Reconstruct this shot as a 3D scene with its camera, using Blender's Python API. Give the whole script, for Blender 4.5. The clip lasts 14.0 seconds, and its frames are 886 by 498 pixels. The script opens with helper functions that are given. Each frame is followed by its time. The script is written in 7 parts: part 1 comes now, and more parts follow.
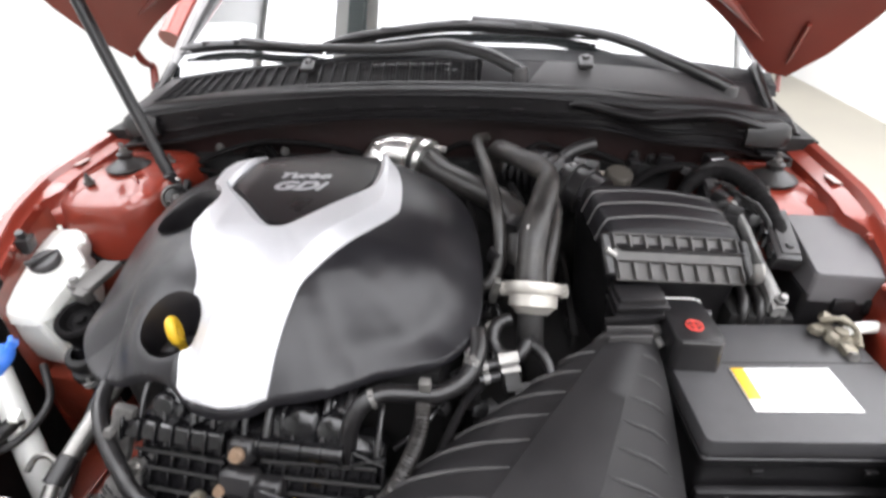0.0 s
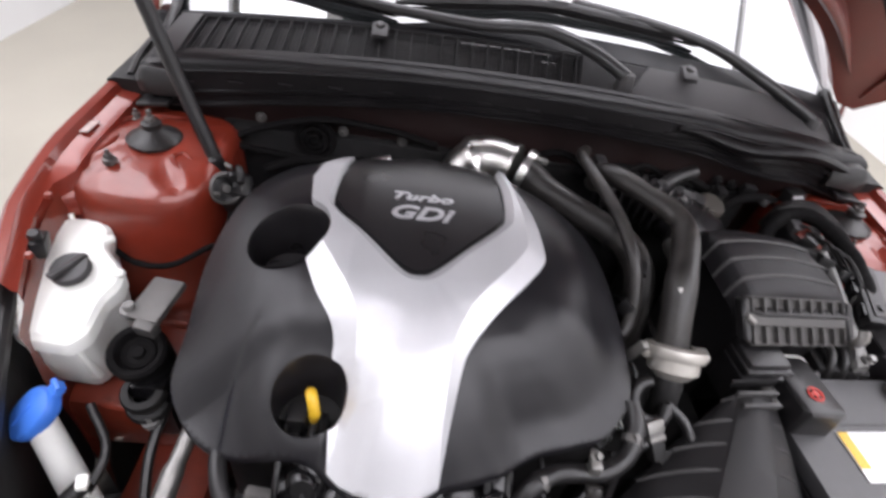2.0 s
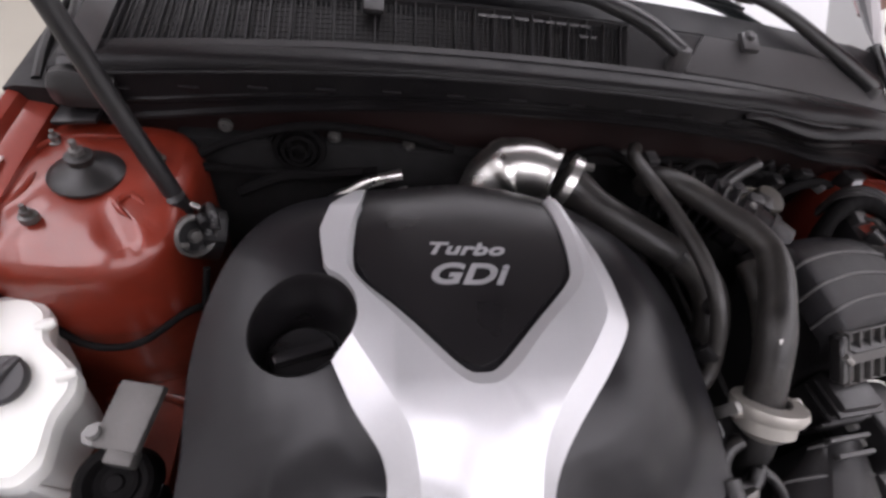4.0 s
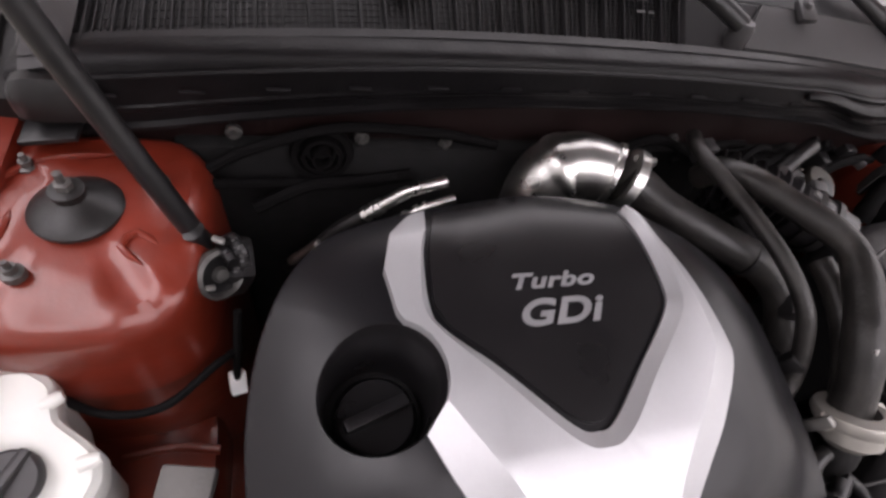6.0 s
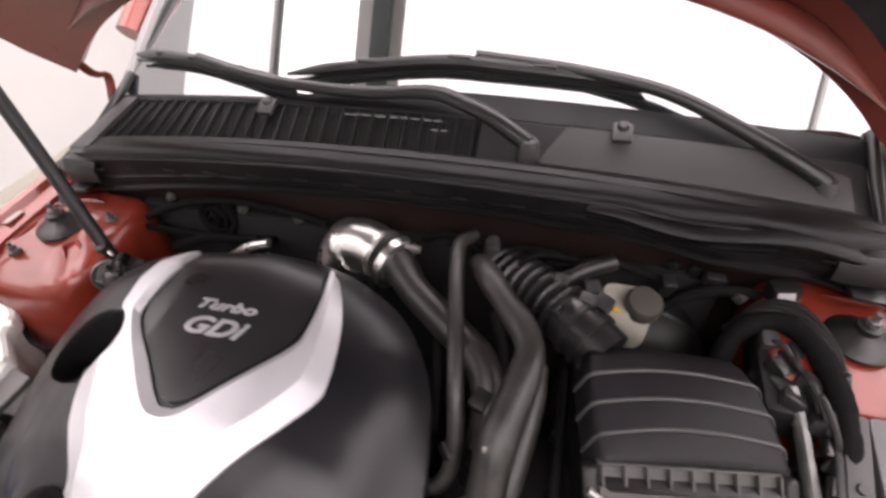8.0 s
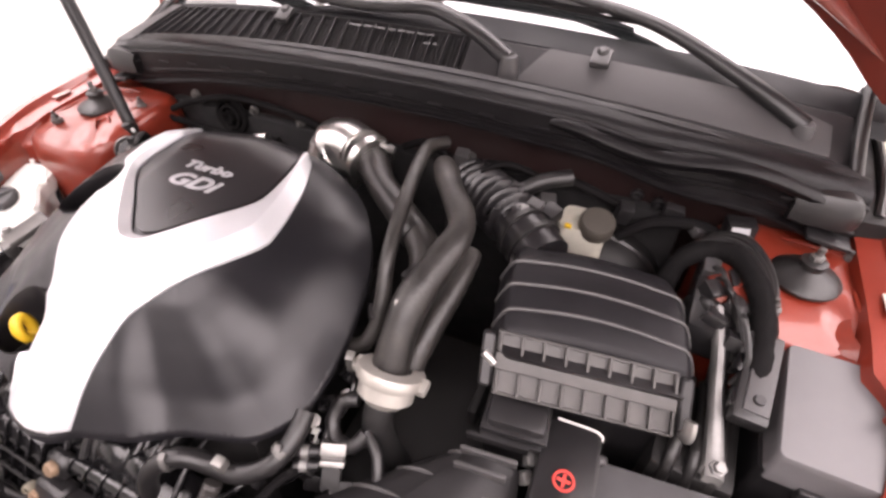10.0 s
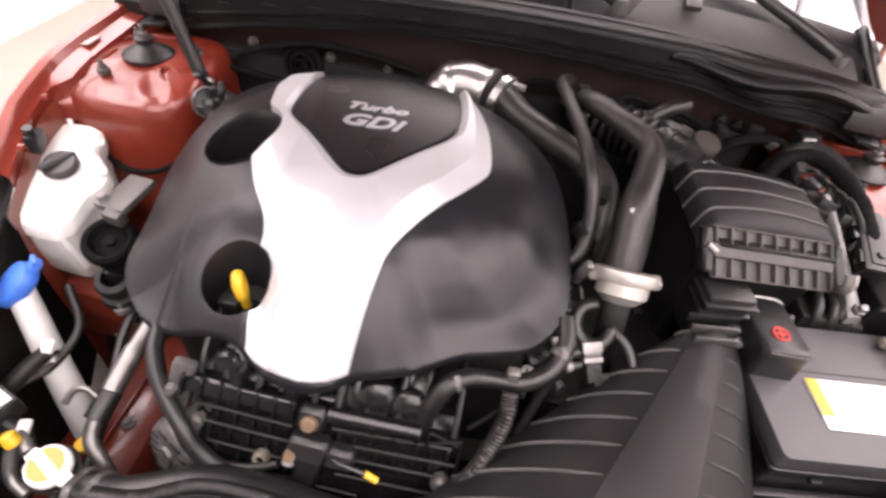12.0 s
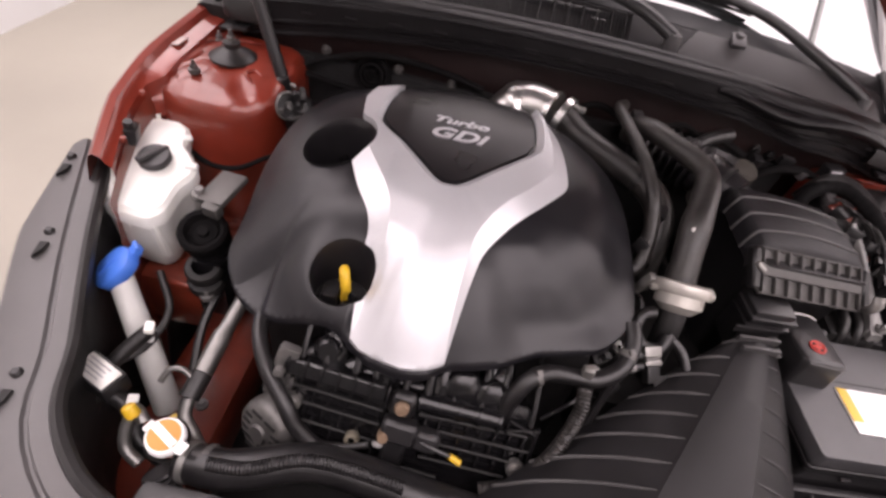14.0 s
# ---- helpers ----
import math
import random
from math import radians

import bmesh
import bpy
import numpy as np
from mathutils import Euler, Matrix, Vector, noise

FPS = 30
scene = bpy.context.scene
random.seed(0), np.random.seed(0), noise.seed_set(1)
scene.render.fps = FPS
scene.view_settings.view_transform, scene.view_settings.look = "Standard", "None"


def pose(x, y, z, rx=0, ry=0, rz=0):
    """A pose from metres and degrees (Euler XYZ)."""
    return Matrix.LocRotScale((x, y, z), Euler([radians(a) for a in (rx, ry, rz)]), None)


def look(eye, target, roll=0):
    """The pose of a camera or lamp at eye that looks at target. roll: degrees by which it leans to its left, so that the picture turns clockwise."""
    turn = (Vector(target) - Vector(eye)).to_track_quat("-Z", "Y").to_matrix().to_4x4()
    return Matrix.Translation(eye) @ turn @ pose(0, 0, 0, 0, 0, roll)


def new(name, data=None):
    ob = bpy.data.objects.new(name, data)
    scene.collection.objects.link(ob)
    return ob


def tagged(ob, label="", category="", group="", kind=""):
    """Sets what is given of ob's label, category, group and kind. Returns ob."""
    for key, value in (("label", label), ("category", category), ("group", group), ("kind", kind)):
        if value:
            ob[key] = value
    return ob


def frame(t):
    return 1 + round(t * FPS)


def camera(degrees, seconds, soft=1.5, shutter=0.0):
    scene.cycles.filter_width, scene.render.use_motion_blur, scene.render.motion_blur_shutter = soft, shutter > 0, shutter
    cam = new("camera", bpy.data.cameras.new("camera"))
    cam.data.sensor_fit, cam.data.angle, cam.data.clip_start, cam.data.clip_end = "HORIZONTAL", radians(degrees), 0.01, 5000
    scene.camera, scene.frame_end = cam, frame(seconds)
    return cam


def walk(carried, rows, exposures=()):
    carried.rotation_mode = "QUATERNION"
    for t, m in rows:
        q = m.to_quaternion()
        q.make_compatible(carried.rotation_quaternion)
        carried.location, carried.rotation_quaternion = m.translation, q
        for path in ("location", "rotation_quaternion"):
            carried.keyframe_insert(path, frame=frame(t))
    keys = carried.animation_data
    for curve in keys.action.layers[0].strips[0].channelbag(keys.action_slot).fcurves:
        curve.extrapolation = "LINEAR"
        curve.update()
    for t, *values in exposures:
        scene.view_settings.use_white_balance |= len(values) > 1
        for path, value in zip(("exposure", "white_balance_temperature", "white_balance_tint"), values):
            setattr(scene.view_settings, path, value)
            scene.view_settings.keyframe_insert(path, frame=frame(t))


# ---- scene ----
cam = camera(82.8, 14.0, soft=2.8, shutter=0.4)
# seconds, eye x y z, yaw to the left, pitch, roll
PATH = [
    (0.0, 0.1333, -0.8026, 1.2559, 7.71, -31.95, -1.76),
    (0.5, 0.0924, -0.8245, 1.2189, 5.78, -34.62, 0.55),
    (1.0, -0.0854, -0.8046, 1.2712, -2.58, -34.59, 4.75),
    (1.5, -0.0885, -0.7663, 1.2713, -5.44, -38.68, 5.11),
    (2.0, -0.1836, -0.6627, 1.3378, -6.64, -41.20, 11.19),
    (2.5, -0.2276, -0.5677, 1.3645, -6.96, -45.75, 15.17),
    (3.0, -0.2347, -0.5188, 1.3689, -5.89, -44.81, 14.62),
    (3.2, -0.2206, -0.5122, 1.3677, -7.62, -45.30, 14.47),
    (5.3, -0.3909, -0.3389, 1.2623, -22.18, -51.47, 14.04),
    (5.5, -0.3797, -0.3340, 1.2682, -22.18, -51.33, 13.90),
    (6.0, -0.3679, -0.3372, 1.3001, -25.64, -52.31, 18.32),
    (6.5, -0.3810, -0.4017, 1.3626, -19.74, -50.78, 20.14),
    (7.0, -0.2338, -0.4642, 1.4815, -9.71, -44.25, 17.16),
    (7.2, -0.1639, -0.4640, 1.4910, -3.86, -44.67, 8.04),
    (7.5, 0.0012, -0.4670, 1.4732, 7.27, -42.24, 6.09),
    (7.7, 0.1045, -0.4517, 1.4421, 13.43, -42.32, -0.78),
    (9.8, 0.3655, -0.5059, 1.3256, 25.14, -42.29, -1.86),
    (10.0, 0.3567, -0.5232, 1.3275, 24.49, -42.66, -0.75),
    (10.5, 0.3013, -0.5808, 1.3379, 22.14, -43.85, 5.42),
    (11.0, 0.2382, -0.6233, 1.3343, 19.21, -42.80, 3.81),
    (11.5, 0.1248, -0.6775, 1.2963, 10.30, -43.54, 8.11),
    (12.0, -0.0282, -0.7143, 1.2918, 2.19, -44.34, 8.55),
    (12.5, -0.1256, -0.7118, 1.2916, -0.52, -44.75, 11.20),
    (13.0, -0.1446, -0.7126, 1.2755, -1.43, -45.40, 13.92),
    (13.5, -0.1459, -0.7339, 1.2765, -0.49, -45.23, 13.67),
    (14.0, -0.1483, -0.7735, 1.3151, -0.15, -43.51, 13.13),
]


def view(x, y, z, yaw, pitch, roll):
    a, b = radians(yaw), radians(pitch)
    ahead = Vector((-math.sin(a) * math.cos(b), math.cos(a) * math.cos(b), math.sin(b)))
    eye = Vector((x, y, z))
    return look(eye, eye + ahead, roll)


EXPOSURES = [(0, -0.4, 6350, 3.8), (0.5, -0.42, 6350, 4.8), (1, -0.56, 6350, 5.8), (1.5, -0.75, 6325, 7.3), (2, -0.97, 6300, 8.8), (3, -1.31, 6320, 11.0), (5.5, -1.33, 6560, 13.1), (6.5, -1.27, 6640, 13.7), (7, -1.21, 6660, 13.9), (7.5, -1.05, 6760, 14.4), (10, -0.19, 7020, 17.7), (11, -0.06, 7007, 18.0), (11.5, -0.09, 7001, 18.5), (12, -0.39, 6995, 18.7), (12.5, -0.6, 6988, 18.9), (13, -0.87, 6982, 19.2), (14, -1.09, 6970, 19.7)]
walk(cam, [(t, view(*row)) for t, *row in PATH], EXPOSURES)

# ---------------------------------------------------------------- light
world = bpy.data.worlds.new("world")
scene.world = world
world.use_nodes = True
world.node_tree.nodes["Background"].inputs[0].default_value = (0.9, 0.93, 1.0, 1)
world.node_tree.nodes["Background"].inputs[1].default_value = 0.05


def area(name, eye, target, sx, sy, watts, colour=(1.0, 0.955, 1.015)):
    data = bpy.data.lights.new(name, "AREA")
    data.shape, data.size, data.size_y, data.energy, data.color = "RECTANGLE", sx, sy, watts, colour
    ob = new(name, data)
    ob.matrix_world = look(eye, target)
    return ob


# ceiling light panels of the white room
area("ceiling_lamp", (-1.91, 0.75, 3.38), (-1.91, 0.75, 0), 0.98, 4.5, 175)
# unseen lamps added high on the side walls so the windscreen mirrors white
area("added_wall_lamp", (-2.49, 0.35, 2.75), (0, 0.35, 2.75), 2.8, 1.1, 48)
area("added_wall_lamp", (2.89, 1.25, 2.75), (0, 1.25, 2.75), 3.0, 1.1, 45)
area("ceiling_lamp", (0.96, -0.55, 3.38), (0.96, -0.55, 0), 3.8, 7.3, 745)

# ---------------------------------------------------------------- materials


def surface(name, base, rough=0.5, metal=0.0, var=0.15, scale=25.0, bump=0.08, grain=500.0, coat=0.0,
            coat_rough=0.05, spec=0.5, ior=1.5, stain=0.0, stain_colour=(0.1, 0.09, 0.08), sub=0.0, trans=0.0, flake=0.0):
    """A surface with a base colour that varies at two scales, fine relief and, if asked, stains."""
    m = bpy.data.materials.new(name)
    m.use_nodes = True
    nt = m.node_tree
    b = nt.nodes["Principled BSDF"]
    co = nt.nodes.new("ShaderNodeTexCoord")
    n1 = nt.nodes.new("ShaderNodeTexNoise")
    n1.inputs["Scale"].default_value, n1.inputs["Detail"].default_value = scale, 5
    n2 = nt.nodes.new("ShaderNodeTexNoise")
    n2.inputs["Scale"].default_value, n2.inputs["Detail"].default_value = grain, 3
    nt.links.new(co.outputs["Object"], n1.inputs["Vector"])
    nt.links.new(co.outputs["Object"], n2.inputs["Vector"])
    ramp = nt.nodes.new("ShaderNodeMapRange")
    ramp.inputs[1].default_value, ramp.inputs[2].default_value = 0.3, 0.7
    ramp.inputs[3].default_value, ramp.inputs[4].default_value = 1 - var, 1 + var
    nt.links.new(n1.outputs[0], ramp.inputs[0])
    mul = nt.nodes.new("ShaderNodeVectorMath")
    mul.operation = "SCALE"
    mul.inputs[0].default_value = base
    nt.links.new(ramp.outputs[0], mul.inputs["Scale"])
    out = mul.outputs[0]
    if flake:
        fl = nt.nodes.new("ShaderNodeMapRange")
        fl.inputs[1].default_value, fl.inputs[2].default_value = 0.35, 0.65
        fl.inputs[3].default_value, fl.inputs[4].default_value = 1 - flake, 1 + flake
        nt.links.new(n2.outputs[0], fl.inputs[0])
        m2 = nt.nodes.new("ShaderNodeVectorMath")
        m2.operation = "SCALE"
        nt.links.new(out, m2.inputs[0])
        nt.links.new(fl.outputs[0], m2.inputs["Scale"])
        out = m2.outputs[0]
    if stain:
        n3 = nt.nodes.new("ShaderNodeTexNoise")
        n3.inputs["Scale"].default_value, n3.inputs["Detail"].default_value = scale * 0.45, 8
        n3.inputs["Roughness"].default_value = 0.7
        nt.links.new(co.outputs["Object"], n3.inputs["Vector"])
        r3 = nt.nodes.new("ShaderNodeMapRange")
        r3.inputs[1].default_value, r3.inputs[2].default_value, r3.inputs[4].default_value = 0.5, 0.75, stain
        nt.links.new(n3.outputs[0], r3.inputs[0])
        mix = nt.nodes.new("ShaderNodeMix")
        mix.data_type = "RGBA"
        nt.links.new(r3.outputs[0], mix.inputs[0])
        nt.links.new(out, mix.inputs[6])
        mix.inputs[7].default_value = (*stain_colour, 1)
        out = mix.outputs[2]
    nt.links.new(out, b.inputs["Base Color"])
    rr = nt.nodes.new("ShaderNodeMapRange")
    rr.inputs[1].default_value, rr.inputs[2].default_value = 0.3, 0.7
    rr.inputs[3].default_value, rr.inputs[4].default_value = max(0.02, rough * 0.85), min(1, rough * 1.15)
    nt.links.new(n1.outputs[0], rr.inputs[0])
    nt.links.new(rr.outputs[0], b.inputs["Roughness"])
    b.inputs["Metallic"].default_value = metal
    b.inputs["Specular IOR Level"].default_value = spec
    b.inputs["IOR"].default_value = ior
    b.inputs["Coat Weight"].default_value, b.inputs["Coat Roughness"].default_value = coat, coat_rough
    b.inputs["Transmission Weight"].default_value = trans
    if sub:
        b.inputs["Subsurface Weight"].default_value = sub
        b.inputs["Subsurface Radius"].default_value = (0.02, 0.02, 0.018)
    if bump:
        bp = nt.nodes.new("ShaderNodeBump")
        bp.inputs["Strength"].default_value, bp.inputs["Distance"].default_value = bump, 0.001
        nt.links.new(n2.outputs[0], bp.inputs["Height"])
        nt.links.new(bp.outputs[0], b.inputs["Normal"])
    return m


RED = surface("burnt_red_car_paint", (0.20, 0.024, 0.012), 0.36, 0.25, 0.10, 9, 0.02, 1400, coat=0.7, coat_rough=0.08, flake=0.16)
RED_INNER = surface("thin_red_body_paint", (0.195, 0.0235, 0.011), 0.40, 0.1, 0.24, 11, 0.9, 42, coat=0.55, coat_rough=0.10, stain=0.4, stain_colour=(0.13, 0.032, 0.02))
SEALRUBBER = surface("dusty_seal_rubber", (0.0052, 0.0046, 0.0052), 0.44, 0, 0.35, 30, 0.5, 260, spec=0.22, stain=0.25, stain_colour=(0.018, 0.016, 0.016))
# body red darkened to hold the shade below the cowl and low right
RED_DEEP_SHADE = surface("red_paint_in_deep_shade", (0.015, 0.0052, 0.0048), 0.55, 0, 0.3, 14, 0.2, 400, stain=0.5, stain_colour=(0.016, 0.012, 0.012))
# body red with the shade of the low panels mixed in
RED_SHADED = surface("red_paint_with_shade", (0.165, 0.026, 0.013), 0.40, 0, 0.35, 14, 0.9, 48, coat=0.8, coat_rough=0.14, stain=0.55, stain_colour=(0.06, 0.022, 0.015))
COVER = surface("satin_dark_plastic", (0.0090, 0.0085, 0.0102), 0.34, 0, 0.08, 7, 0.10, 1500, spec=0.42)
PANEL = surface("smooth_black_plastic", (0.012, 0.011, 0.012), 0.30, 0, 0.15, 12, 0.06, 1500)
SILVER = surface("silver_painted_plastic", (0.60, 0.60, 0.62), 0.42, 0.55, 0.04, 15, 0.05, 1800, flake=0.05)
LETTER = surface("bright_silver_lettering", (0.52, 0.52, 0.54), 0.35, 0.6, 0.03, 40, 0, 900)
GLOSS = surface("glossy_black_moulding", (0.0055, 0.0052, 0.0058), 0.2, 0, 0.2, 25, 0.3, 350, stain=0.12, stain_colour=(0.03, 0.028, 0.027))
BLACK = surface("black_moulded_plastic", (0.0115, 0.0108, 0.0115), 0.36, 0, 0.30, 18, 0.25, 700, stain=0.14, stain_colour=(0.05, 0.047, 0.044))
GREYPL = surface("worn_grey_plastic", (0.040, 0.038, 0.039), 0.46, 0, 0.2, 16, 0.2, 900, stain=0.2, stain_colour=(0.07, 0.066, 0.062))
# near-black for low parts, with the shade of deep gaps painted in
DARKGAP = surface("black_metal_and_gap_shade", (0.007, 0.0064, 0.0064), 0.6, 0.2, 0.35, 22, 0.3, 300)
RUBBER = surface("dusty_black_rubber", (0.010, 0.0092, 0.0092), 0.40, 0, 0.3, 24, 0.35, 500, stain=0.22, stain_colour=(0.045, 0.041, 0.038))
DUSTHOSE = surface("dusty_brown_grey_rubber", (0.020, 0.0182, 0.017), 0.40, 0, 0.45, 30, 0.6, 220, stain=0.6, stain_colour=(0.075, 0.067, 0.059))
AIRLID = surface("dark_filter_lid_plastic", (0.0085, 0.0078, 0.0092), 0.45, 0, 0.2, 16, 0.3, 800, spec=0.2, stain=0.08, stain_colour=(0.05, 0.046, 0.042))
TOOTH = surface("dusty_grey_flange_plastic", (0.055, 0.052, 0.050), 0.5, 0, 0.25, 40, 0.2, 700, stain=0.25, stain_colour=(0.12, 0.11, 0.10))
HOSE = surface("grey_black_rubber_hose", (0.0095, 0.0088, 0.0092), 0.35, 0, 0.25, 25, 0.3, 600, stain=0.2, stain_colour=(0.035, 0.032, 0.03))
CHROME = surface("bright_heat_shield_steel", (0.78, 0.77, 0.75), 0.30, 1.0, 0.12, 30, 0.15, 160, stain=0.25, stain_colour=(0.4, 0.34, 0.26))
ALU = surface("cast_aluminium", (0.25, 0.243, 0.232), 0.45, 0.9, 0.2, 30, 0.3, 500, stain=0.35, stain_colour=(0.2, 0.17, 0.14))
CLAMP = surface("dull_white_aluminium_collar", (0.43, 0.41, 0.375), 0.40, 0.55, 0.12, 30, 0.2, 400, stain=0.3, stain_colour=(0.35, 0.3, 0.25))
STEEL = surface("dull_zinc_steel", (0.36, 0.35, 0.335), 0.42, 0.9, 0.25, 40, 0.2, 500)
BROWN = surface("rusty_bolt_steel", (0.22, 0.15, 0.10), 0.6, 0.5, 0.3, 60, 0.3, 500)
MILKY = surface("milky_white_plastic", (0.82, 0.82, 0.78), 0.42, 0, 0.05, 14, 0.1, 500, sub=0.25)
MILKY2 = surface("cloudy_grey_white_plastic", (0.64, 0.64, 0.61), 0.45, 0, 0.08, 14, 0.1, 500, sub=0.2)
BLUE = surface("bright_blue_plastic", (0.05, 0.17, 0.62), 0.38, 0, 0.08, 30, 0.1, 700)
YELLOW = surface("yellow_plastic", (0.60, 0.37, 0.022), 0.4, 0, 0.1, 40, 0.1, 700)
ORANGE = surface("orange_sticker", (0.72, 0.24, 0.05), 0.45, 0, 0.05, 40, 0.05, 600)
PAPER = surface("white_paper_sticker", (0.86, 0.86, 0.85), 0.55, 0, 0.03, 40, 0.05, 600)
FADED = surface("faded_pinkish_sticker", (0.50, 0.40, 0.37), 0.55, 0, 0.1, 60, 0.05, 600)
INK = surface("grey_print", (0.30, 0.30, 0.31), 0.6, 0, 0.03, 40, 0, 600)
REDPRINT = surface("red_print", (0.50, 0.05, 0.04), 0.5, 0, 0.05, 40, 0, 600)
BATTERY = surface("grey_black_battery_lid", (0.044, 0.043, 0.045), 0.42, 0, 0.15, 20, 0.2, 900, stain=0.2, stain_colour=(0.1, 0.1, 0.1))
BRASS = surface("tarnished_terminal_metal", (0.22, 0.20, 0.16), 0.5, 0.6, 0.25, 60, 0.3, 300, stain=0.4, stain_colour=(0.3, 0.25, 0.16))
CASTING = surface("dirty_cast_aluminium", (0.135, 0.13, 0.125), 0.5, 0.6, 0.35, 40, 0.4, 250, stain=0.5, stain_colour=(0.03, 0.027, 0.025))
DULL = surface("dull_grey_casting", (0.22, 0.215, 0.21), 0.55, 0.6, 0.3, 30, 0.35, 300, stain=0.4, stain_colour=(0.06, 0.055, 0.05))
COWLPL = surface("grey_black_cowl_plastic", (0.015, 0.014, 0.015), 0.5, 0, 0.2, 16, 0.3, 700, spec=0.3, stain=0.2, stain_colour=(0.05, 0.047, 0.044))
# paler grey that paints the highlights along ribs and edges
RIBPL = surface("grey_rib_highlight", (0.052, 0.050, 0.050), 0.42, 0, 0.2, 30, 0.15, 900)
LINING = surface("black_felt_lining", (0.0045, 0.0042, 0.0046), 0.9, 0, 0.3, 40, 0.6, 600)
LINING2 = surface("matt_black_fabric_hose", (0.0050, 0.0045, 0.0047), 0.75, 0, 0.3, 40, 0.5, 300, spec=0.10)
DUCT = surface("matt_black_duct_plastic", (0.0115, 0.0108, 0.0115), 0.5, 0, 0.25, 14, 0.3, 600, spec=0.3, stain=0.15, stain_colour=(0.045, 0.042, 0.04))
CONCRETE = surface("pale_concrete", (0.325, 0.305, 0.257), 0.55, 0, 0.10, 1.2, 0.15, 60, stain=0.2, stain_colour=(0.25, 0.23, 0.205))
WALLPAINT = surface("white_wall_paint", (0.86, 0.86, 0.85), 0.6, 0, 0.02, 2, 0.05, 80)
# for the unseen south wall; greyed to cut the light it throws back
DIMWALL = surface("grey_wall_paint", (0.30, 0.30, 0.30), 0.6, 0, 0.05, 2, 0.05, 80)
PALEWALL = surface("pale_grey_wall_paint", (0.60, 0.60, 0.595), 0.6, 0, 0.03, 2, 0.05, 80)
BEAM = surface("dull_green_grey_beam", (0.10, 0.12, 0.115), 0.6, 0, 0.1, 5, 0.1, 100)
GLASS = surface("tinted_windscreen_glass", (0.012, 0.014, 0.015), 0.03, 0, 0.02, 3, 0, 50, spec=0.5, ior=2.9)
DASH = surface("dark_dashboard_plastic", (0.02, 0.02, 0.022), 0.7, 0, 0.1, 10, 0.2, 300)
AMBER = surface("brown_fluid_cap", (0.050, 0.044, 0.037), 0.5, 0, 0.1, 40, 0.2, 500)

# ---------------------------------------------------------------- building helpers


def thing(name, at, label, category, group="", kind=""):
    ob = new(name)
    ob.location = at
    ob.empty_display_size = 0.02
    return tagged(ob, label, category, group, kind)


def part(name, bm, material, parent=None, label="", angle=40):
    """Links a bmesh, built in world coordinates, as one mesh under a thing or a part."""
    base = Vector((0, 0, 0))
    up = parent
    while up is not None:
        base += up.location
        up = up.parent
    bmesh.ops.translate(bm, verts=bm.verts, vec=-base)
    bmesh.ops.recalc_face_normals(bm, faces=bm.faces)
    me = bpy.data.meshes.new(name)
    bm.to_mesh(me)
    bm.free()
    me.materials.append(material)
    me.polygons.foreach_set("use_smooth", [True] * len(me.polygons))
    me.set_sharp_from_angle(angle=radians(angle))
    ob = new(name, me)
    ob.parent = parent
    if label:
        ob["label"] = label
    return ob


def solo(name, bm, material, label, category, group="", kind="", angle=40):
    ob = part(name, bm, material, None, angle=angle)
    return tagged(ob, label, category, group, kind)


def B():
    return bmesh.new()


def box(bm, c, s, bevel=0.003, turn=(0, 0, 0), taper=1.0, seg=2):
    """A bevelled block; taper scales its top."""
    made = bmesh.ops.create_cube(bm, size=1)["verts"]
    for v in made:
        k = taper if v.co.z > 0 else 1
        v.co = Vector((v.co.x * s[0] * k, v.co.y * s[1] * k, v.co.z * s[2]))
    m = Matrix.Translation(c) @ Euler([radians(a) for a in turn]).to_matrix().to_4x4()
    if bevel:
        edges = list({e for v in made for e in v.link_edges})
        made = [g for g in bmesh.ops.bevel(bm, geom=edges, offset=bevel, segments=seg, affect="EDGES", profile=0.6)["verts"]]
        made = list({v for v in made})
    bmesh.ops.transform(bm, matrix=m, verts=made)


def smooth_path(pts, step=0.008):
    """A rounded line through the points."""
    p = [Vector(q) for q in pts]
    p = [p[0] * 2 - p[1]] + p + [p[-1] * 2 - p[-2]]
    out = []
    for a, b, c, d in zip(p, p[1:], p[2:], p[3:]):
        n = max(2, int((c - b).length / step))
        for i in range(n):
            t = i / n
            out.append(0.5 * (2 * b + (c - a) * t + (2 * a - 5 * b + 4 * c - d) * t * t + (3 * b - a - 3 * c + d) * t ** 3))
    out.append(p[-2])
    return out


def tube(bm, pts, r, n=16, step=0.008, squash=1.0):
    """A tube along a rounded line; r is a number or a function of the distance along it."""
    line = smooth_path(pts, step)
    radius = r if callable(r) else (lambda s, total: r)
    total = sum((b - a).length for a, b in zip(line, line[1:]))
    side, rings, s = None, [], 0.0
    for i, q in enumerate(line):
        ahead = (line[min(i + 1, len(line) - 1)] - line[max(i - 1, 0)]).normalized()
        if side is None:
            side = ahead.orthogonal().normalized()
        side = (side - ahead * side.dot(ahead)).normalized()
        other = ahead.cross(side)
        if i:
            s += (q - line[i - 1]).length
        k = radius(s, total)
        rings.append([bm.verts.new(q + (side * math.cos(a) + other * math.sin(a) * squash) * k)
                      for a in (2 * math.pi * j / n for j in range(n))])
    for a, b in zip(rings, rings[1:]):
        for j in range(n):
            bm.faces.new((a[j], a[(j + 1) % n], b[(j + 1) % n], b[j]))
    bm.faces.new(rings[0][::-1])
    bm.faces.new(rings[-1])


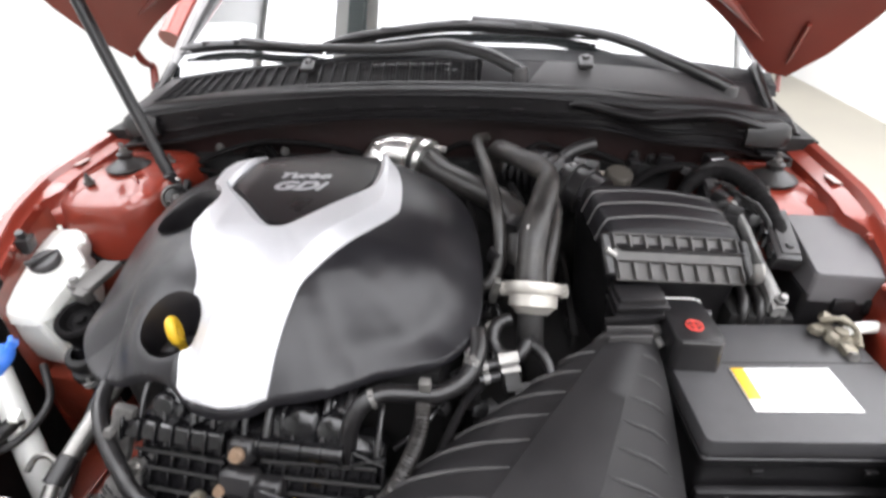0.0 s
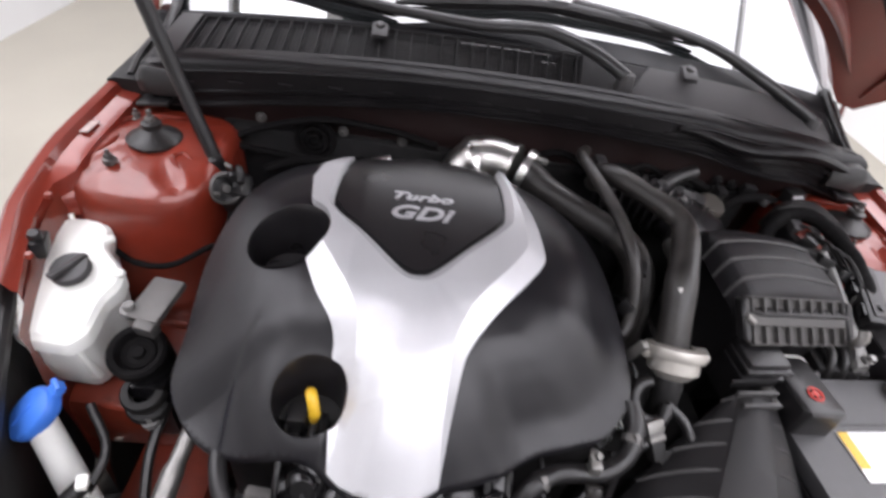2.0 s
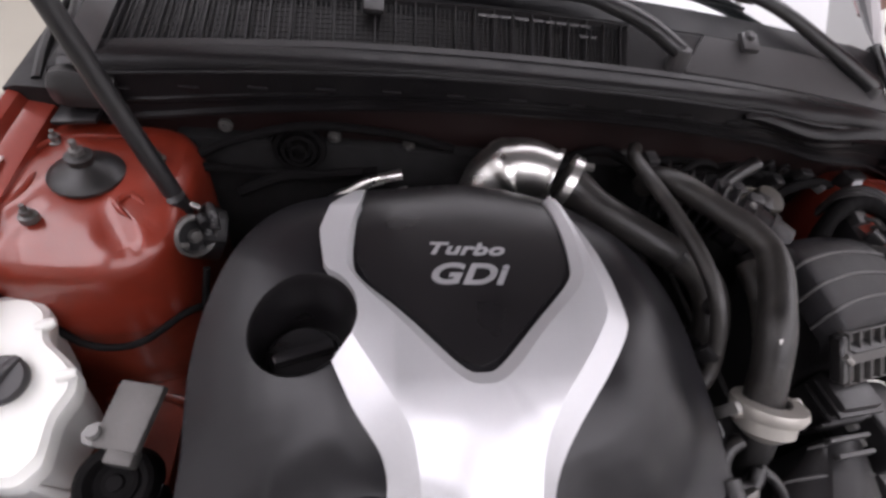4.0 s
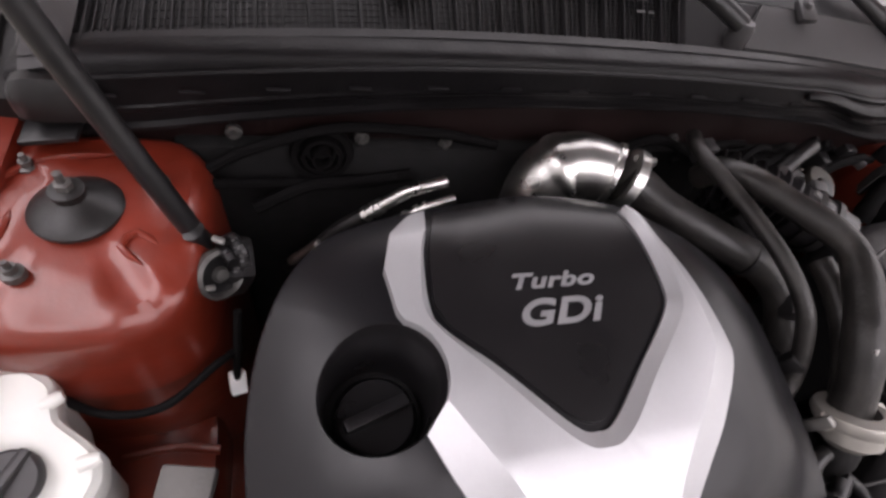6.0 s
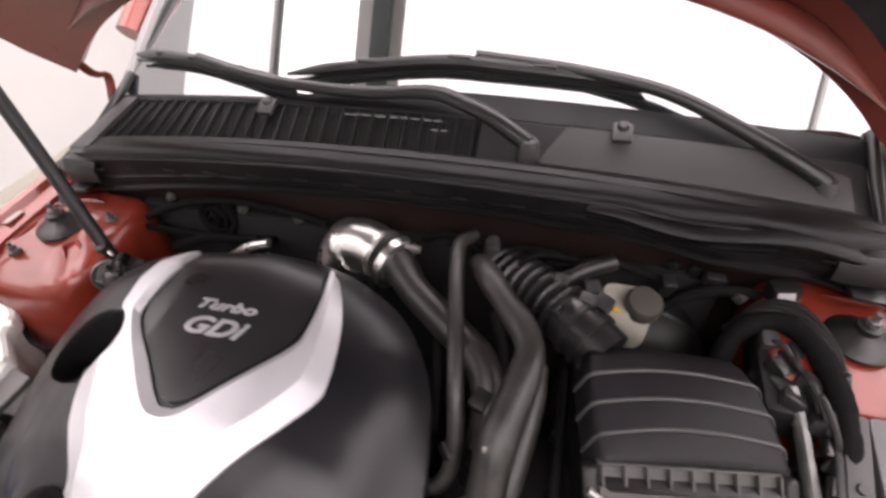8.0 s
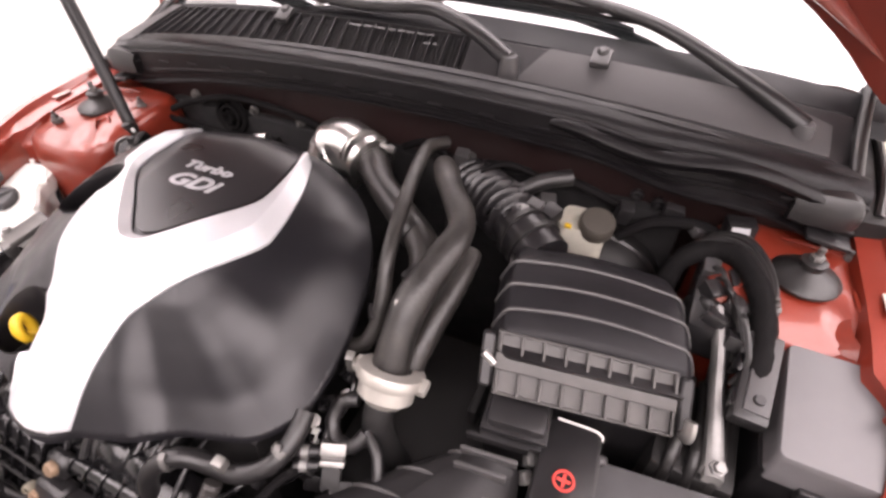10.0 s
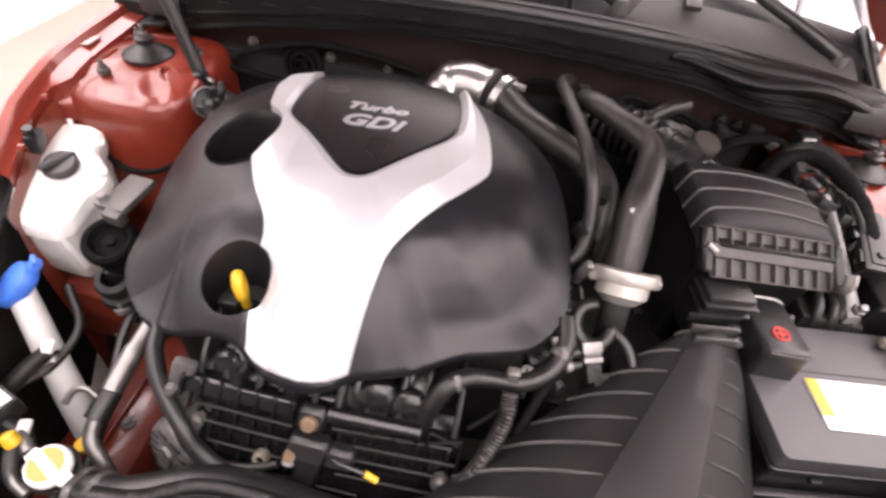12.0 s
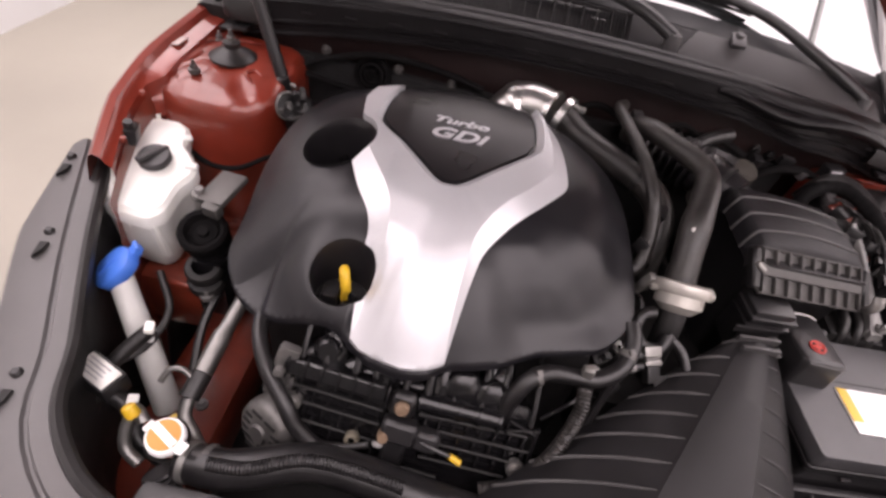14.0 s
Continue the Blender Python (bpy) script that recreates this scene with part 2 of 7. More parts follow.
def ribbed(r, deep, pitch):
    return lambda s, total: r + deep * (0.5 + 0.5 * math.cos(2 * math.pi * s / pitch))


def lathe(bm, profile, at, axis=(0, 0, 1), n=32):
    """A turned body from (radius, height) pairs."""
    m = Matrix.Translation(at) @ Vector((0, 0, 1)).rotation_difference(Vector(axis).normalized()).to_matrix().to_4x4()
    rings = []
    for r, z in profile:
        if r < 1e-6:
            rings.append([bm.verts.new(m @ Vector((0, 0, z)))])
        else:
            rings.append([bm.verts.new(m @ Vector((r * math.cos(2 * math.pi * j / n), r * math.sin(2 * math.pi * j / n), z))) for j in range(n)])
    for a, b in zip(rings, rings[1:]):
        for j in range(n):
            k = (j + 1) % n
            if len(a) == 1 and len(b) == 1:
                continue
            if len(a) == 1:
                bm.faces.new((a[0], b[k], b[j]))
            elif len(b) == 1:
                bm.faces.new((a[j], a[k], b[0]))
            else:
                bm.faces.new((a[j], a[k], b[k], b[j]))


def loft(bm, loops, closed=True, caps=True):
    """Skins loops of points of one length."""
    rows = [[bm.verts.new(p) for p in loop] for loop in loops]
    n = len(rows[0])
    for a, b in zip(rows, rows[1:]):
        for j in range(n if closed else n - 1):
            k = (j + 1) % n
            bm.faces.new((a[j], a[k], b[k], b[j]))
    if closed and caps:
        bm.faces.new(rows[0][::-1])
        bm.faces.new(rows[-1])
    return rows


def rounded(w, d, r, n=5):
    """A rounded rectangle round the origin, as (x, y) pairs."""
    out = []
    for cx, cy, a0 in ((w / 2 - r, d / 2 - r, 0), (-w / 2 + r, d / 2 - r, 90), (-w / 2 + r, -d / 2 + r, 180), (w / 2 - r, -d / 2 + r, 270)):
        for i in range(n + 1):
            a = radians(a0 + 90 * i / n)
            out.append((cx + r * math.cos(a), cy + r * math.sin(a)))
    return out


def curve2(pts, closed=True, per=6):
    """A rounded closed outline through (x, y) pairs."""
    n = len(pts)
    out = []
    for i in range(n if closed else n - 1):
        a, b, c, d = (Vector(pts[(i + k) % n] if closed else pts[min(max(i + k, 0), n - 1)]) for k in (-1, 0, 1, 2))
        for j in range(per):
            t = j / per
            q = 0.5 * (2 * b + (c - a) * t + (2 * a - 5 * b + 4 * c - d) * t * t + (3 * b - a - 3 * c + d) * t ** 3)
            out.append((q.x, q.y))
    return out


def sheet(bm, outline, holes, height, longest=0.014, skirt=0.0, thick=0.0):
    """A plan outline with holes, laid on the surface z = height(x, y); skirt turns its rim down."""
    loops = []
    for loop in [outline] + list(holes):
        vs = [bm.verts.new((x, y, 0)) for x, y in loop]
        for a, b in zip(vs, vs[1:] + vs[:1]):
            bm.edges.new((a, b))
        loops.append(vs)
    bmesh.ops.triangle_fill(bm, use_beauty=True, use_dissolve=False, edges=bm.edges[:])
    for _ in range(6):
        long = [e for e in bm.edges if e.calc_length() > longest and not e.is_boundary]
        if not long:
            break
        bmesh.ops.subdivide_edges(bm, edges=long, cuts=1)
        bmesh.ops.triangulate(bm, faces=bm.faces[:])
    rims = [e for e in bm.edges if e.is_boundary]
    for v in bm.verts:
        v.co.z = height(v.co.x, v.co.y)
    if skirt:
        got = bmesh.ops.extrude_edge_only(bm, edges=rims)["geom"]
        for v in got:
            if isinstance(v, bmesh.types.BMVert):
                v.co.z -= skirt


def prism(bm, outline, z0, z1, bevel=0.0):
    """An upright block on a plan outline."""
    lo = [bm.verts.new((x, y, z0)) for x, y in outline]
    hi = [bm.verts.new((x, y, z1)) for x, y in outline]
    n = len(lo)
    for j in range(n):
        bm.faces.new((lo[j], lo[(j + 1) % n], hi[(j + 1) % n], hi[j]))
    bm.faces.new(lo[::-1])
    top = bm.faces.new(hi)
    if bevel:
        bmesh.ops.bevel(bm, geom=list(top.edges), offset=bevel, segments=3, affect="EDGES", profile=0.6)


def text(name, words, m, size, material, parent, depth=0.0006, shear=0.0, spacing=1.0):
    """Lettering as a mesh, laid at the pose m."""
    cu = bpy.data.curves.new(name, "FONT")
    cu.body, cu.size, cu.extrude, cu.shear, cu.space_character = words, size, depth, shear, spacing
    cu.align_x, cu.align_y, cu.offset = "CENTER", "CENTER", size * 0.028
    tmp = new(name, cu)
    me = bpy.data.meshes.new_from_object(tmp.evaluated_get(bpy.context.evaluated_depsgraph_get()))
    bpy.data.objects.remove(tmp)
    bm = B()
    bm.from_mesh(me)
    bmesh.ops.transform(bm, matrix=m, verts=bm.verts)
    return bm


def lerp(a, b, t):
    return a + (b - a) * t

# ---------------------------------------------------------------- the room
bm = B()
box(bm, (0.4, 0.5, -0.05), (6.4, 13.4, 0.1), 0)
solo("floor", bm, CONCRETE, "pale beige concrete floor with faint stains", "floor", kind="structure")
for nm, c, s in (("wall_west", (-2.55, 0.5, 1.7), (0.1, 13.4, 3.4)), ("wall_east", (2.95, 0.5, 1.7), (0.1, 13.4, 3.4)),
                 ("wall_north", (0.25, 7.15, 1.7), (5.3, 0.1, 3.4)), ("wall_south", (0.25, -6.15, 1.7), (5.3, 0.1, 3.4))):
    bm = B()
    box(bm, c, s, 0)
    solo(nm, bm, DIMWALL if nm == "wall_south" else PALEWALL if nm == "wall_west" else WALLPAINT, "plain grey wall" if nm == "wall_south" else "plain pale grey wall" if nm == "wall_west" else "plain white painted wall", "wall", kind="structure")
bm = B()
box(bm, (0.4, 0.5, 3.5), (6.4, 13.4, 0.1), 0)
solo("ceiling", bm, WALLPAINT, "plain white ceiling", "ceiling", kind="structure")
bm = B()
box(bm, (-1.17, 0.5, 3.40), (0.17, 13.2, 0.10), 0.005)
solo("trim", bm, BEAM, "dark ceiling beam between the light panels", "beam", kind="structure")

# ---------------------------------------------------------------- the car's shell
FRIT = surface("black_glass_border", (0.006, 0.006, 0.007), 0.5, 0, 0.2, 20, 0.1, 500, spec=0.2)
PILLAR = surface("pale_grey_trim", (0.24, 0.235, 0.235), 0.4, 0.0, 0.1, 20, 0.1, 500)
# car red deepened by the shade on the bonnet's downward side
BONNET = surface("red_paint_shaded_below", (0.155, 0.022, 0.013), 0.45, 0.1, 0.12, 8, 0.05, 600, coat=0.35, coat_rough=0.2, stain=0.2, stain_colour=(0.10, 0.025, 0.018))
car = thing("car", (0, 0.2, 0.0), "burnt-red car with its bonnet held open", "car")


def crest(y):
    """Height and half width of the wing's upper edge along the car."""
    t = max(-0.36, min(0.45, y))
    z = 0.925 + 0.075 * t - 0.55 * max(0, -t - 0.05) ** 1.5
    return 0.672 - 0.25 * max(0, -t - 0.17) - 0.02 * max(0, t), z


WING = [(0.10, -0.07), (0.082, -0.050), (0.058, -0.040), (0.050, -0.036), (0.046, -0.014), (0.020, -0.010), (0.014, 0.0), (0.004, 0.003),
        (-0.002, -0.001), (-0.008, -0.015), (-0.018, -0.06), (-0.045, -0.18), (-0.075, -0.34), (-0.085, -0.5)]


def wing(sign, label):
    bm = B()
    rows = []
    for i in range(31):
        y = -0.262 + 0.712 * i / 30
        w, z = crest(y)
        lim = 0.10 - 0.072 * max(0.0, min(1.0, (-0.09 - y) / 0.03))
        rows.append([Vector((sign * (w - min(dx, lim)), y, z + dz)) for dx, dz in WING])
    loft(bm, rows, closed=False)
    ob = part("wing", bm, RED, car, label)
    for y in (-0.22, -0.14, 0.14):
        w, z = crest(y)
        bm = B()
        lathe(bm, [(0.0, 0.0025), (0.004, 0.0025), (0.005, 0.0), (0.005, -0.004)], (sign * (w - 0.034), y, z - 0.0105), n=10)
        part("bolt", bm, RED_INNER, ob)
    w, z = crest(-0.01)
    bm = B()
    box(bm, (sign * (w - 0.026), -0.01, z - 0.008), (0.013, 0.032, 0.002), 0.0005, (0, sign * 8, 0))
    part("sticker", bm, FADED, ob, "small faded sticker on the flange")
    return ob


wing(-1, "red front wing with a flanged edge")
wing(1, "red front wing with a flanged edge")


def tower(sign, c):
    """The inner wing with its strut tower, mount and studs."""
    bm = B()
    prof = [(0.30, 0.0), (0.45, 0.0005), (0.56, 0.0), (0.66, -0.001), (0.74, -0.002), (0.81, -0.0035), (0.87, -0.006), (0.915, -0.010), (0.945, -0.016), (0.965, -0.025), (0.98, -0.040), (0.99, -0.062), (1.0, -0.09), (1.01, -0.115), (1.02, -0.14), (1.04, -0.20), (1.07, -0.30), (1.10, -0.42)]
    rows = []
    for r, dz in prof:
        row = []
        for j in range(72):
            a = 2 * math.pi * j / 72
            ct, st = math.cos(a), math.sin(a)
            e = 2 / 3.8
            x = math.copysign(abs(ct) ** e, ct) * (0.108 if ct * sign < 0 else 0.095)
            y = math.copysign(abs(st) ** e, st) * (0.112 if st > 0 else 0.124 if sign < 0 else 0.098)
            wob = 1 + 0.015 * math.sin(3 * a + 1) + 0.008 * math.sin(7 * a)
            # the panel falls a little to the front and has shallow pressed fields
            press = -0.0035 * max(0.0, math.sin(5 * a + 0.6)) ** 0.5 * (1 if 0.5 < r < 0.8 else 0)
            # shallow dents beaten into the shoulder
            dent = 0.0
            for a1, r1, w in ((4.25, 0.86, 0.17), (4.75, 0.80, 0.13), (5.25, 0.88, 0.16), (5.75, 0.82, 0.14), (3.7, 0.82, 0.14)):
                dent -= 0.0032 * math.exp(-((a - a1) / w) ** 2 - ((r - r1) / 0.07) ** 2)
            press += dent
            row.append(Vector((c[0] + r * x * wob, c[1] + r * y * wob, c[2] + dz + press - 0.020 * max(0, -st) ** 1.5 * min(1, r))))
        rows.append(row)
    made = loft(bm, rows[:14], caps=False)
    bm.faces.new(made[0][::-1])
    ob = part("strut_tower", bm, RED_INNER, car, "red strut tower of the inner wing", 28)
    # the tower's lower wall carries its shade as a darker red
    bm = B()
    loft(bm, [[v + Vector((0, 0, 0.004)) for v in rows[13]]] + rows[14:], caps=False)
    part("tower_skirt", bm, RED_SHADED, ob, "lower half of the tower, shade put into its red")
    # pressed ridges on the tower's top
    for pts in ([(0.058, -0.062, -0.004), (0.040, -0.045, 0.001), (0.052, -0.030, 0.001), (0.072, -0.045, -0.004)],
                [(-0.076, 0.010, -0.002), (-0.060, 0.045, 0.0), (-0.030, 0.062, 0.0), (0.02, 0.068, 0.0)], [(-0.070, -0.060, -0.008), (-0.052, -0.030, 0.0), (-0.050, 0.0, 0.001)]):
        bm = B()
        tube(bm, [Vector((c[0] - sign * x, c[1] + y, c[2] + z - 0.0015)) for x, y, z in pts], lambda s, t: 0.0034 * min(1, 0.15 + 5 * min(s, t - s) / t), n=8, step=0.01)
        part("pressed_ridge", bm, RED_INNER, ob)
    # stepped panel between the tower and the wing
    bm = B()
    rows = []
    for i in range(16):
        y = -0.30 + 0.55 * i / 15
        w, z = crest(y)
        ins = 0.006 if -0.13 < y < 0.13 else 0.0
        out = 0.090 * max(0.0, min(1.0, (-0.058 - y) / 0.03))
        rows.append([Vector((sign * (w - 0.055 + out * 0.28), y, z - 0.028)), Vector((sign * (w - 0.085 + out * 0.6), y, z - 0.040 - ins)), Vector((sign * (w - 0.10 + out * 0.75), y, z - 0.055)),
                     Vector((sign * (w - 0.115 + out), y, z - 0.12)), Vector((sign * (w - 0.12 + out), y, z - 0.24)), Vector((sign * (w - 0.12 + out), y, z - 0.45))])
    loft(bm, rows, closed=False)
    # on the left the panel's shade is put into its red
    part("inner_wing", bm, RED_INNER if sign > 0 else RED_SHADED, car, "red inner wing panel")
    # strut mount: a flared rubber cup
    bm = B()
    lathe(bm, [(0.033, -0.006), (0.0375, -0.002), (0.0378, 0.002), (0.035, 0.0045), (0.029, 0.008), (0.021, 0.012), (0.0145, 0.0155), (0.0125, 0.017), (0.0125, 0.022), (0.014, 0.0225), (0.014, 0.026), (0.010, 0.028), (0.0, 0.028)], (c[0], c[1] - 0.002, c[2]))
    mount = part("strut_mount", bm, RUBBER, ob, "black flared rubber strut mount")
    bm = B()
    lathe(bm, [(0.0075, 0.030), (0.0075, 0.038), (0.004, 0.039), (0.004, 0.049), (0.0, 0.050)], (c[0], c[1] - 0.002, c[2] - 0.004), n=6)
    part("nut", bm, CASTING, mount)
    for dx, dy in ((-0.034 * sign, -0.066), (-0.062 * sign, 0.032), (0.050 * sign, 0.052)):
        bm = B()
        lathe(bm, [(0.0, 0.015), (0.0025, 0.015), (0.003, 0.008), (0.0055, 0.008), (0.0055, 0.002), (0.009, 0.001), (0.009, -0.006)], (c[0] + (dx if sign > 0 else -abs(dx) if dy < 0 else dx), c[1] + dy, c[2] - 0.002), n=10)
        part("stud", bm, CASTING, ob, "dirty stud with a nut")
    return ob


tower(-1, (-0.561, 0.0, 0.906))
tower(1, (0.572, 0.022, 0.902))

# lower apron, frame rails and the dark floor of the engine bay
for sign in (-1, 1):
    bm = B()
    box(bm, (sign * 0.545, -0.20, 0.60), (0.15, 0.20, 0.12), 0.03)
    # low panels lie in shade, and their reds are darkened for it
    part("apron", bm, RED_SHADED if sign < 0 else RED_DEEP_SHADE, car, "red lower apron with shade in its colour" if sign < 0 else "red lower apron with deep shade in its colour")
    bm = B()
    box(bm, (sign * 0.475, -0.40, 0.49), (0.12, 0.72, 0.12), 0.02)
    part("frame_rail", bm, RED_SHADED if sign < 0 else RED_DEEP_SHADE, car, "red frame rail, its colour darkened with shade")
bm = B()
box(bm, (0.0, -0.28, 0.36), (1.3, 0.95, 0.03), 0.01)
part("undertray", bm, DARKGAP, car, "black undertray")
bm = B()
# the firewall's shade is part of its colour
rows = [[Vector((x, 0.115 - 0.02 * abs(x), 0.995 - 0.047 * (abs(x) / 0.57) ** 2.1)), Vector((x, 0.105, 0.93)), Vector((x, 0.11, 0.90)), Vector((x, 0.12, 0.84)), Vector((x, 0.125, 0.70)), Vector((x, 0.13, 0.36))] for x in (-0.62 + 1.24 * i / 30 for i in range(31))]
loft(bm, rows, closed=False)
firewall = part("firewall", bm, RED_DEEP_SHADE, car, "red firewall behind the engine, shade put into its colour")
bm = B()
box(bm, (-0.03, 0.108, 0.672), (0.94, 0.03, 0.44), 0.012)
part("insulation", bm, LINING, firewall, "black heat insulation mat")
for x, z in ((-0.436, 0.905), (-0.30, 0.90), (-0.20, 0.895), (0.12, 0.905), (0.37, 0.905), (0.40, 0.90)):
    bm = B()
    lathe(bm, [(0.0, 0.009), (0.004, 0.009), (0.005, 0.004), (0.009, 0.003), (0.009, -0.003)], (x, 0.103, z), (0, -1, 0), n=10)
    part("clip", bm, CASTING if x < 0.3 else BLACK, firewall)

# cowl: rubber seal, grille and panels


def seal_top(x):
    return 1.025 - 0.047 * (abs(x) / 0.57) ** 2.1


def seal_y(x):
    return 0.070 + 0.022 * (x / 0.6) ** 2


def rear(x):
    """Rear edge of the cowl, where the glass begins: y and z."""
    return 0.168 + 0.18 * x * x, 1.052 - 0.16 * x * x


# cross-section of the seal: a soft top lip, a ribbed front face and a foot bead
SEAL = [(0.050, -0.010), (0.046, 0.006), (0.036, 0.009), (0.028, 0.0075), (0.020, 0.0065), (0.014, 0.0035), (0.010, -0.0015), (0.0085, -0.006), (0.005, -0.0065), (0.003, -0.009), (0.0045, -0.011), (0.004, -0.024), (0.003, -0.038), (0.0005, -0.0395),
        (0.0005, -0.044), (0.003, -0.047), (0.003, -0.057), (-0.003, -0.060), (-0.003, -0.064), (0.010, -0.068), (0.022, -0.050)]
bm = B()
rows = []
for i in range(125):
    x = -0.615 + 1.235 * i / 124
    tall = (0.047 + 0.022 * min(1.0, abs(x) / 0.5) ** 2) / 0.067 * (1 if x > -0.57 else 1 - 0.75 * ((-0.57 - x) / 0.045) ** 2)
    wave = 0.5 * (math.tanh((x - 0.27) / 0.05) - math.tanh((x - 0.62) / 0.03))
    rows.append([Vector((x, seal_y(x) + dy * (1 + 0.2 * wave) + 0.003 * wave * math.sin(x * 34 + dz * 60), seal_top(x) + dz * tall + wave * 0.006 * math.sin(x * 26 + 1.0) * (1 if dz < -0.01 else 0.3))) for dy, dz in SEAL])
loft(bm, rows)
seal = part("cowl_seal", bm, SEALRUBBER, car, "dusty black rubber seal along the cowl", 35)
bm = B()
rows = []
for i in range(50):
    x = 0.24 + 0.37 * i / 49
    k = math.sin(math.pi * i / 49) ** 0.5
    rows.append([Vector((x, seal_y(x) - 0.002 - 0.008 * k + dy * (0.4 + 0.6 * k), seal_top(x) - 0.014 - 0.010 * k * math.sin(x * 22) + dz * (0.4 + 0.6 * k))) for dy, dz in ((0.012, 0.010), (0.002, 0.008), (-0.003, 0.002), (-0.001, -0.006), (0.004, -0.010), (0.014, -0.010))])
loft(bm, rows)
part("fold", bm, SEALRUBBER, seal, "loose fold of the rubber seal", 50)
for sign in (-1, 1):
    bm = B()
    x = sign * 0.592
    loft(bm, [[Vector((x + sign * dx, seal_y(x) + dy * k - 0.004, 0.950 + dz * k)) for dy, dz in ((0.045, 0.022), (0.0, 0.024), (-0.010, 0.012), (-0.010, -0.016), (0.002, -0.024), (0.045, -0.022))] for dx, k in ((-0.050, 0.80), (-0.030, 0.96), (0.006, 1.0), (0.018, 0.80), (0.022, 0.45))])
    part("end_plug", bm, RUBBER, seal, "moulded rubber plug at the end of the seal", 50)
for i in range(15):
    x = -0.54 + 0.077 * i
    bm = B()
    box(bm, (x, seal_y(x) - 0.001, seal_top(x) - 0.024), (0.022, 0.004, 0.0022), 0.001)
    part("clip", bm, COWLPL, seal)


def trough(x):
    """The low line of the cowl behind the seal: y and z."""
    if x < 0:
        return 0.146 - 0.028 * (-x / 0.57) ** 1.3, 1.021 - 0.036 * (-x / 0.567) ** 2
    return 0.146 + 0.030 * (x / 0.57) ** 2, 1.021 - 0.046 * (x / 0.567) ** 2


def on_cowl(x, k):
    (yf, zf), (yr, zr) = trough(x), rear(x)
    return Vector((x, lerp(yf - 0.004, yr + 0.018, k), lerp(zf, zr + 0.004, k)))


bm = B()
rows = []
for i in range(87):
    x = -0.604 + 1.209 * i / 86
    yr, zr = rear(x)
    yf, zf = trough(x)
    y0, z0 = seal_y(x) + 0.036, seal_top(x) + 0.008
    sunk = 0.020 if -0.562 < x < 0.078 else 0.0
    row = [Vector((x, y0, z0 - 0.03)), Vector((x, y0, z0)), Vector((x, y0 + 0.012, z0 + 0.001)), Vector((x, yf - 0.009, zf + 0.001)), on_cowl(x, 0.0)]
    row += [on_cowl(x, k) - Vector((0, 0, sunk)) for k in (0.02, 0.5, 0.98)]
    row += [on_cowl(x, 1.0), Vector((x, yr + 0.022, zr + 0.004)), Vector((x, yr + 0.022, zr - 0.04))]
    rows.append(row)
loft(bm, rows, closed=False)
cowl = part("cowl_panel", bm, COWLPL, car, "grey-black plastic cowl panel under the windscreen", 30)
# raised plate on the driver's half, with a slanting end and a stepped rear edge
bm = B()
rows = []
for i in range(40):
    x = 0.172 + 0.405 * i / 39
    u = max(0.0, min(1.0, (x - 0.172) / 0.030))
    top = lerp(0.05, 0.92, u) * (1 - 0.35 * max(0, (x - 0.48) / 0.1) ** 1.3)
    lift = 0.007
    a, b = on_cowl(x, -0.02), on_cowl(x, top)
    rows.append([a - Vector((0, 0, 0.004)), a + Vector((0, -0.001, lift * 0.8)), a.lerp(b, 0.06) + Vector((0, 0, lift)), a.lerp(b, 0.5) + Vector((0, 0, lift + 0.001)), b + Vector((0, 0, lift)), b + Vector((0, 0.003, lift - 0.003)), b + Vector((0, 0.003, -0.012))])
loft(bm, rows, closed=False)
part("cover_plate", bm, surface("matt_grey_cowl_plastic", (0.043, 0.041, 0.042), 0.55, 0, 0.10, 9, 0.25, 700), cowl, "smooth matt grey plate over the wiper linkage", 35)
# dark sheet that paints the shade of the hollow below the grille
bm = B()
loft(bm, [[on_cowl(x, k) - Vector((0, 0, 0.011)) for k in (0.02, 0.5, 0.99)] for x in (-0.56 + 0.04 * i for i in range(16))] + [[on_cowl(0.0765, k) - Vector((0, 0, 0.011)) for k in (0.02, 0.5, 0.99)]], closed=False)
part("plenum", bm, DARKGAP, cowl, "dark sheet for the shaded hollow under the grille")
for i in range(26):
    x = -0.556 + 0.0252 * i
    a, b = on_cowl(x, 0.0), on_cowl(x, 1.0)
    bm = B()
    box(bm, (a + b) / 2 - Vector((0, 0, 0.003)), (0.0019, (b - a).length, 0.008), 0.0005, (math.degrees(math.atan2((b - a).z, (b - a).y)), 0, 0), seg=1)
    part("slat", bm, COWLPL, cowl)
bm = B()
loft(bm, [[on_cowl(x, k) + Vector((0, 0, lift)) for k, lift in ((-0.10, -0.004), (0.0, 0.003), (0.5, 0.004), (1.02, 0.003), (1.06, -0.006))] for x in (-0.602, -0.590, -0.575, -0.562)], closed=False)
part("end_panel", bm, GREYPL, cowl, "smooth grey end panel of the grille")
for i, (x, w, k) in enumerate(((-0.118, 0.010, 0.80), (-0.104, 0.012, 0.80), (-0.088, 0.014, 0.80), (-0.066, 0.018, 0.80), (-0.044, 0.012, 0.80), (-0.028, 0.012, 0.80), (-0.012, 0.014, 0.80), (0.006, 0.012, 0.80), (0.022, 0.014, 0.80), (0.020, 0.012, 0.55), (0.034, 0.008, 0.55))):
    p = on_cowl(x, k) + Vector((0, 0, 0.0022))
    print_bar = B()
    box(print_bar, p, (w, 0.0035, 0.0008), 0, (24, 0, 0))
    part("print", print_bar, GREYPL, cowl, "worn print on the grille")
bm = B()
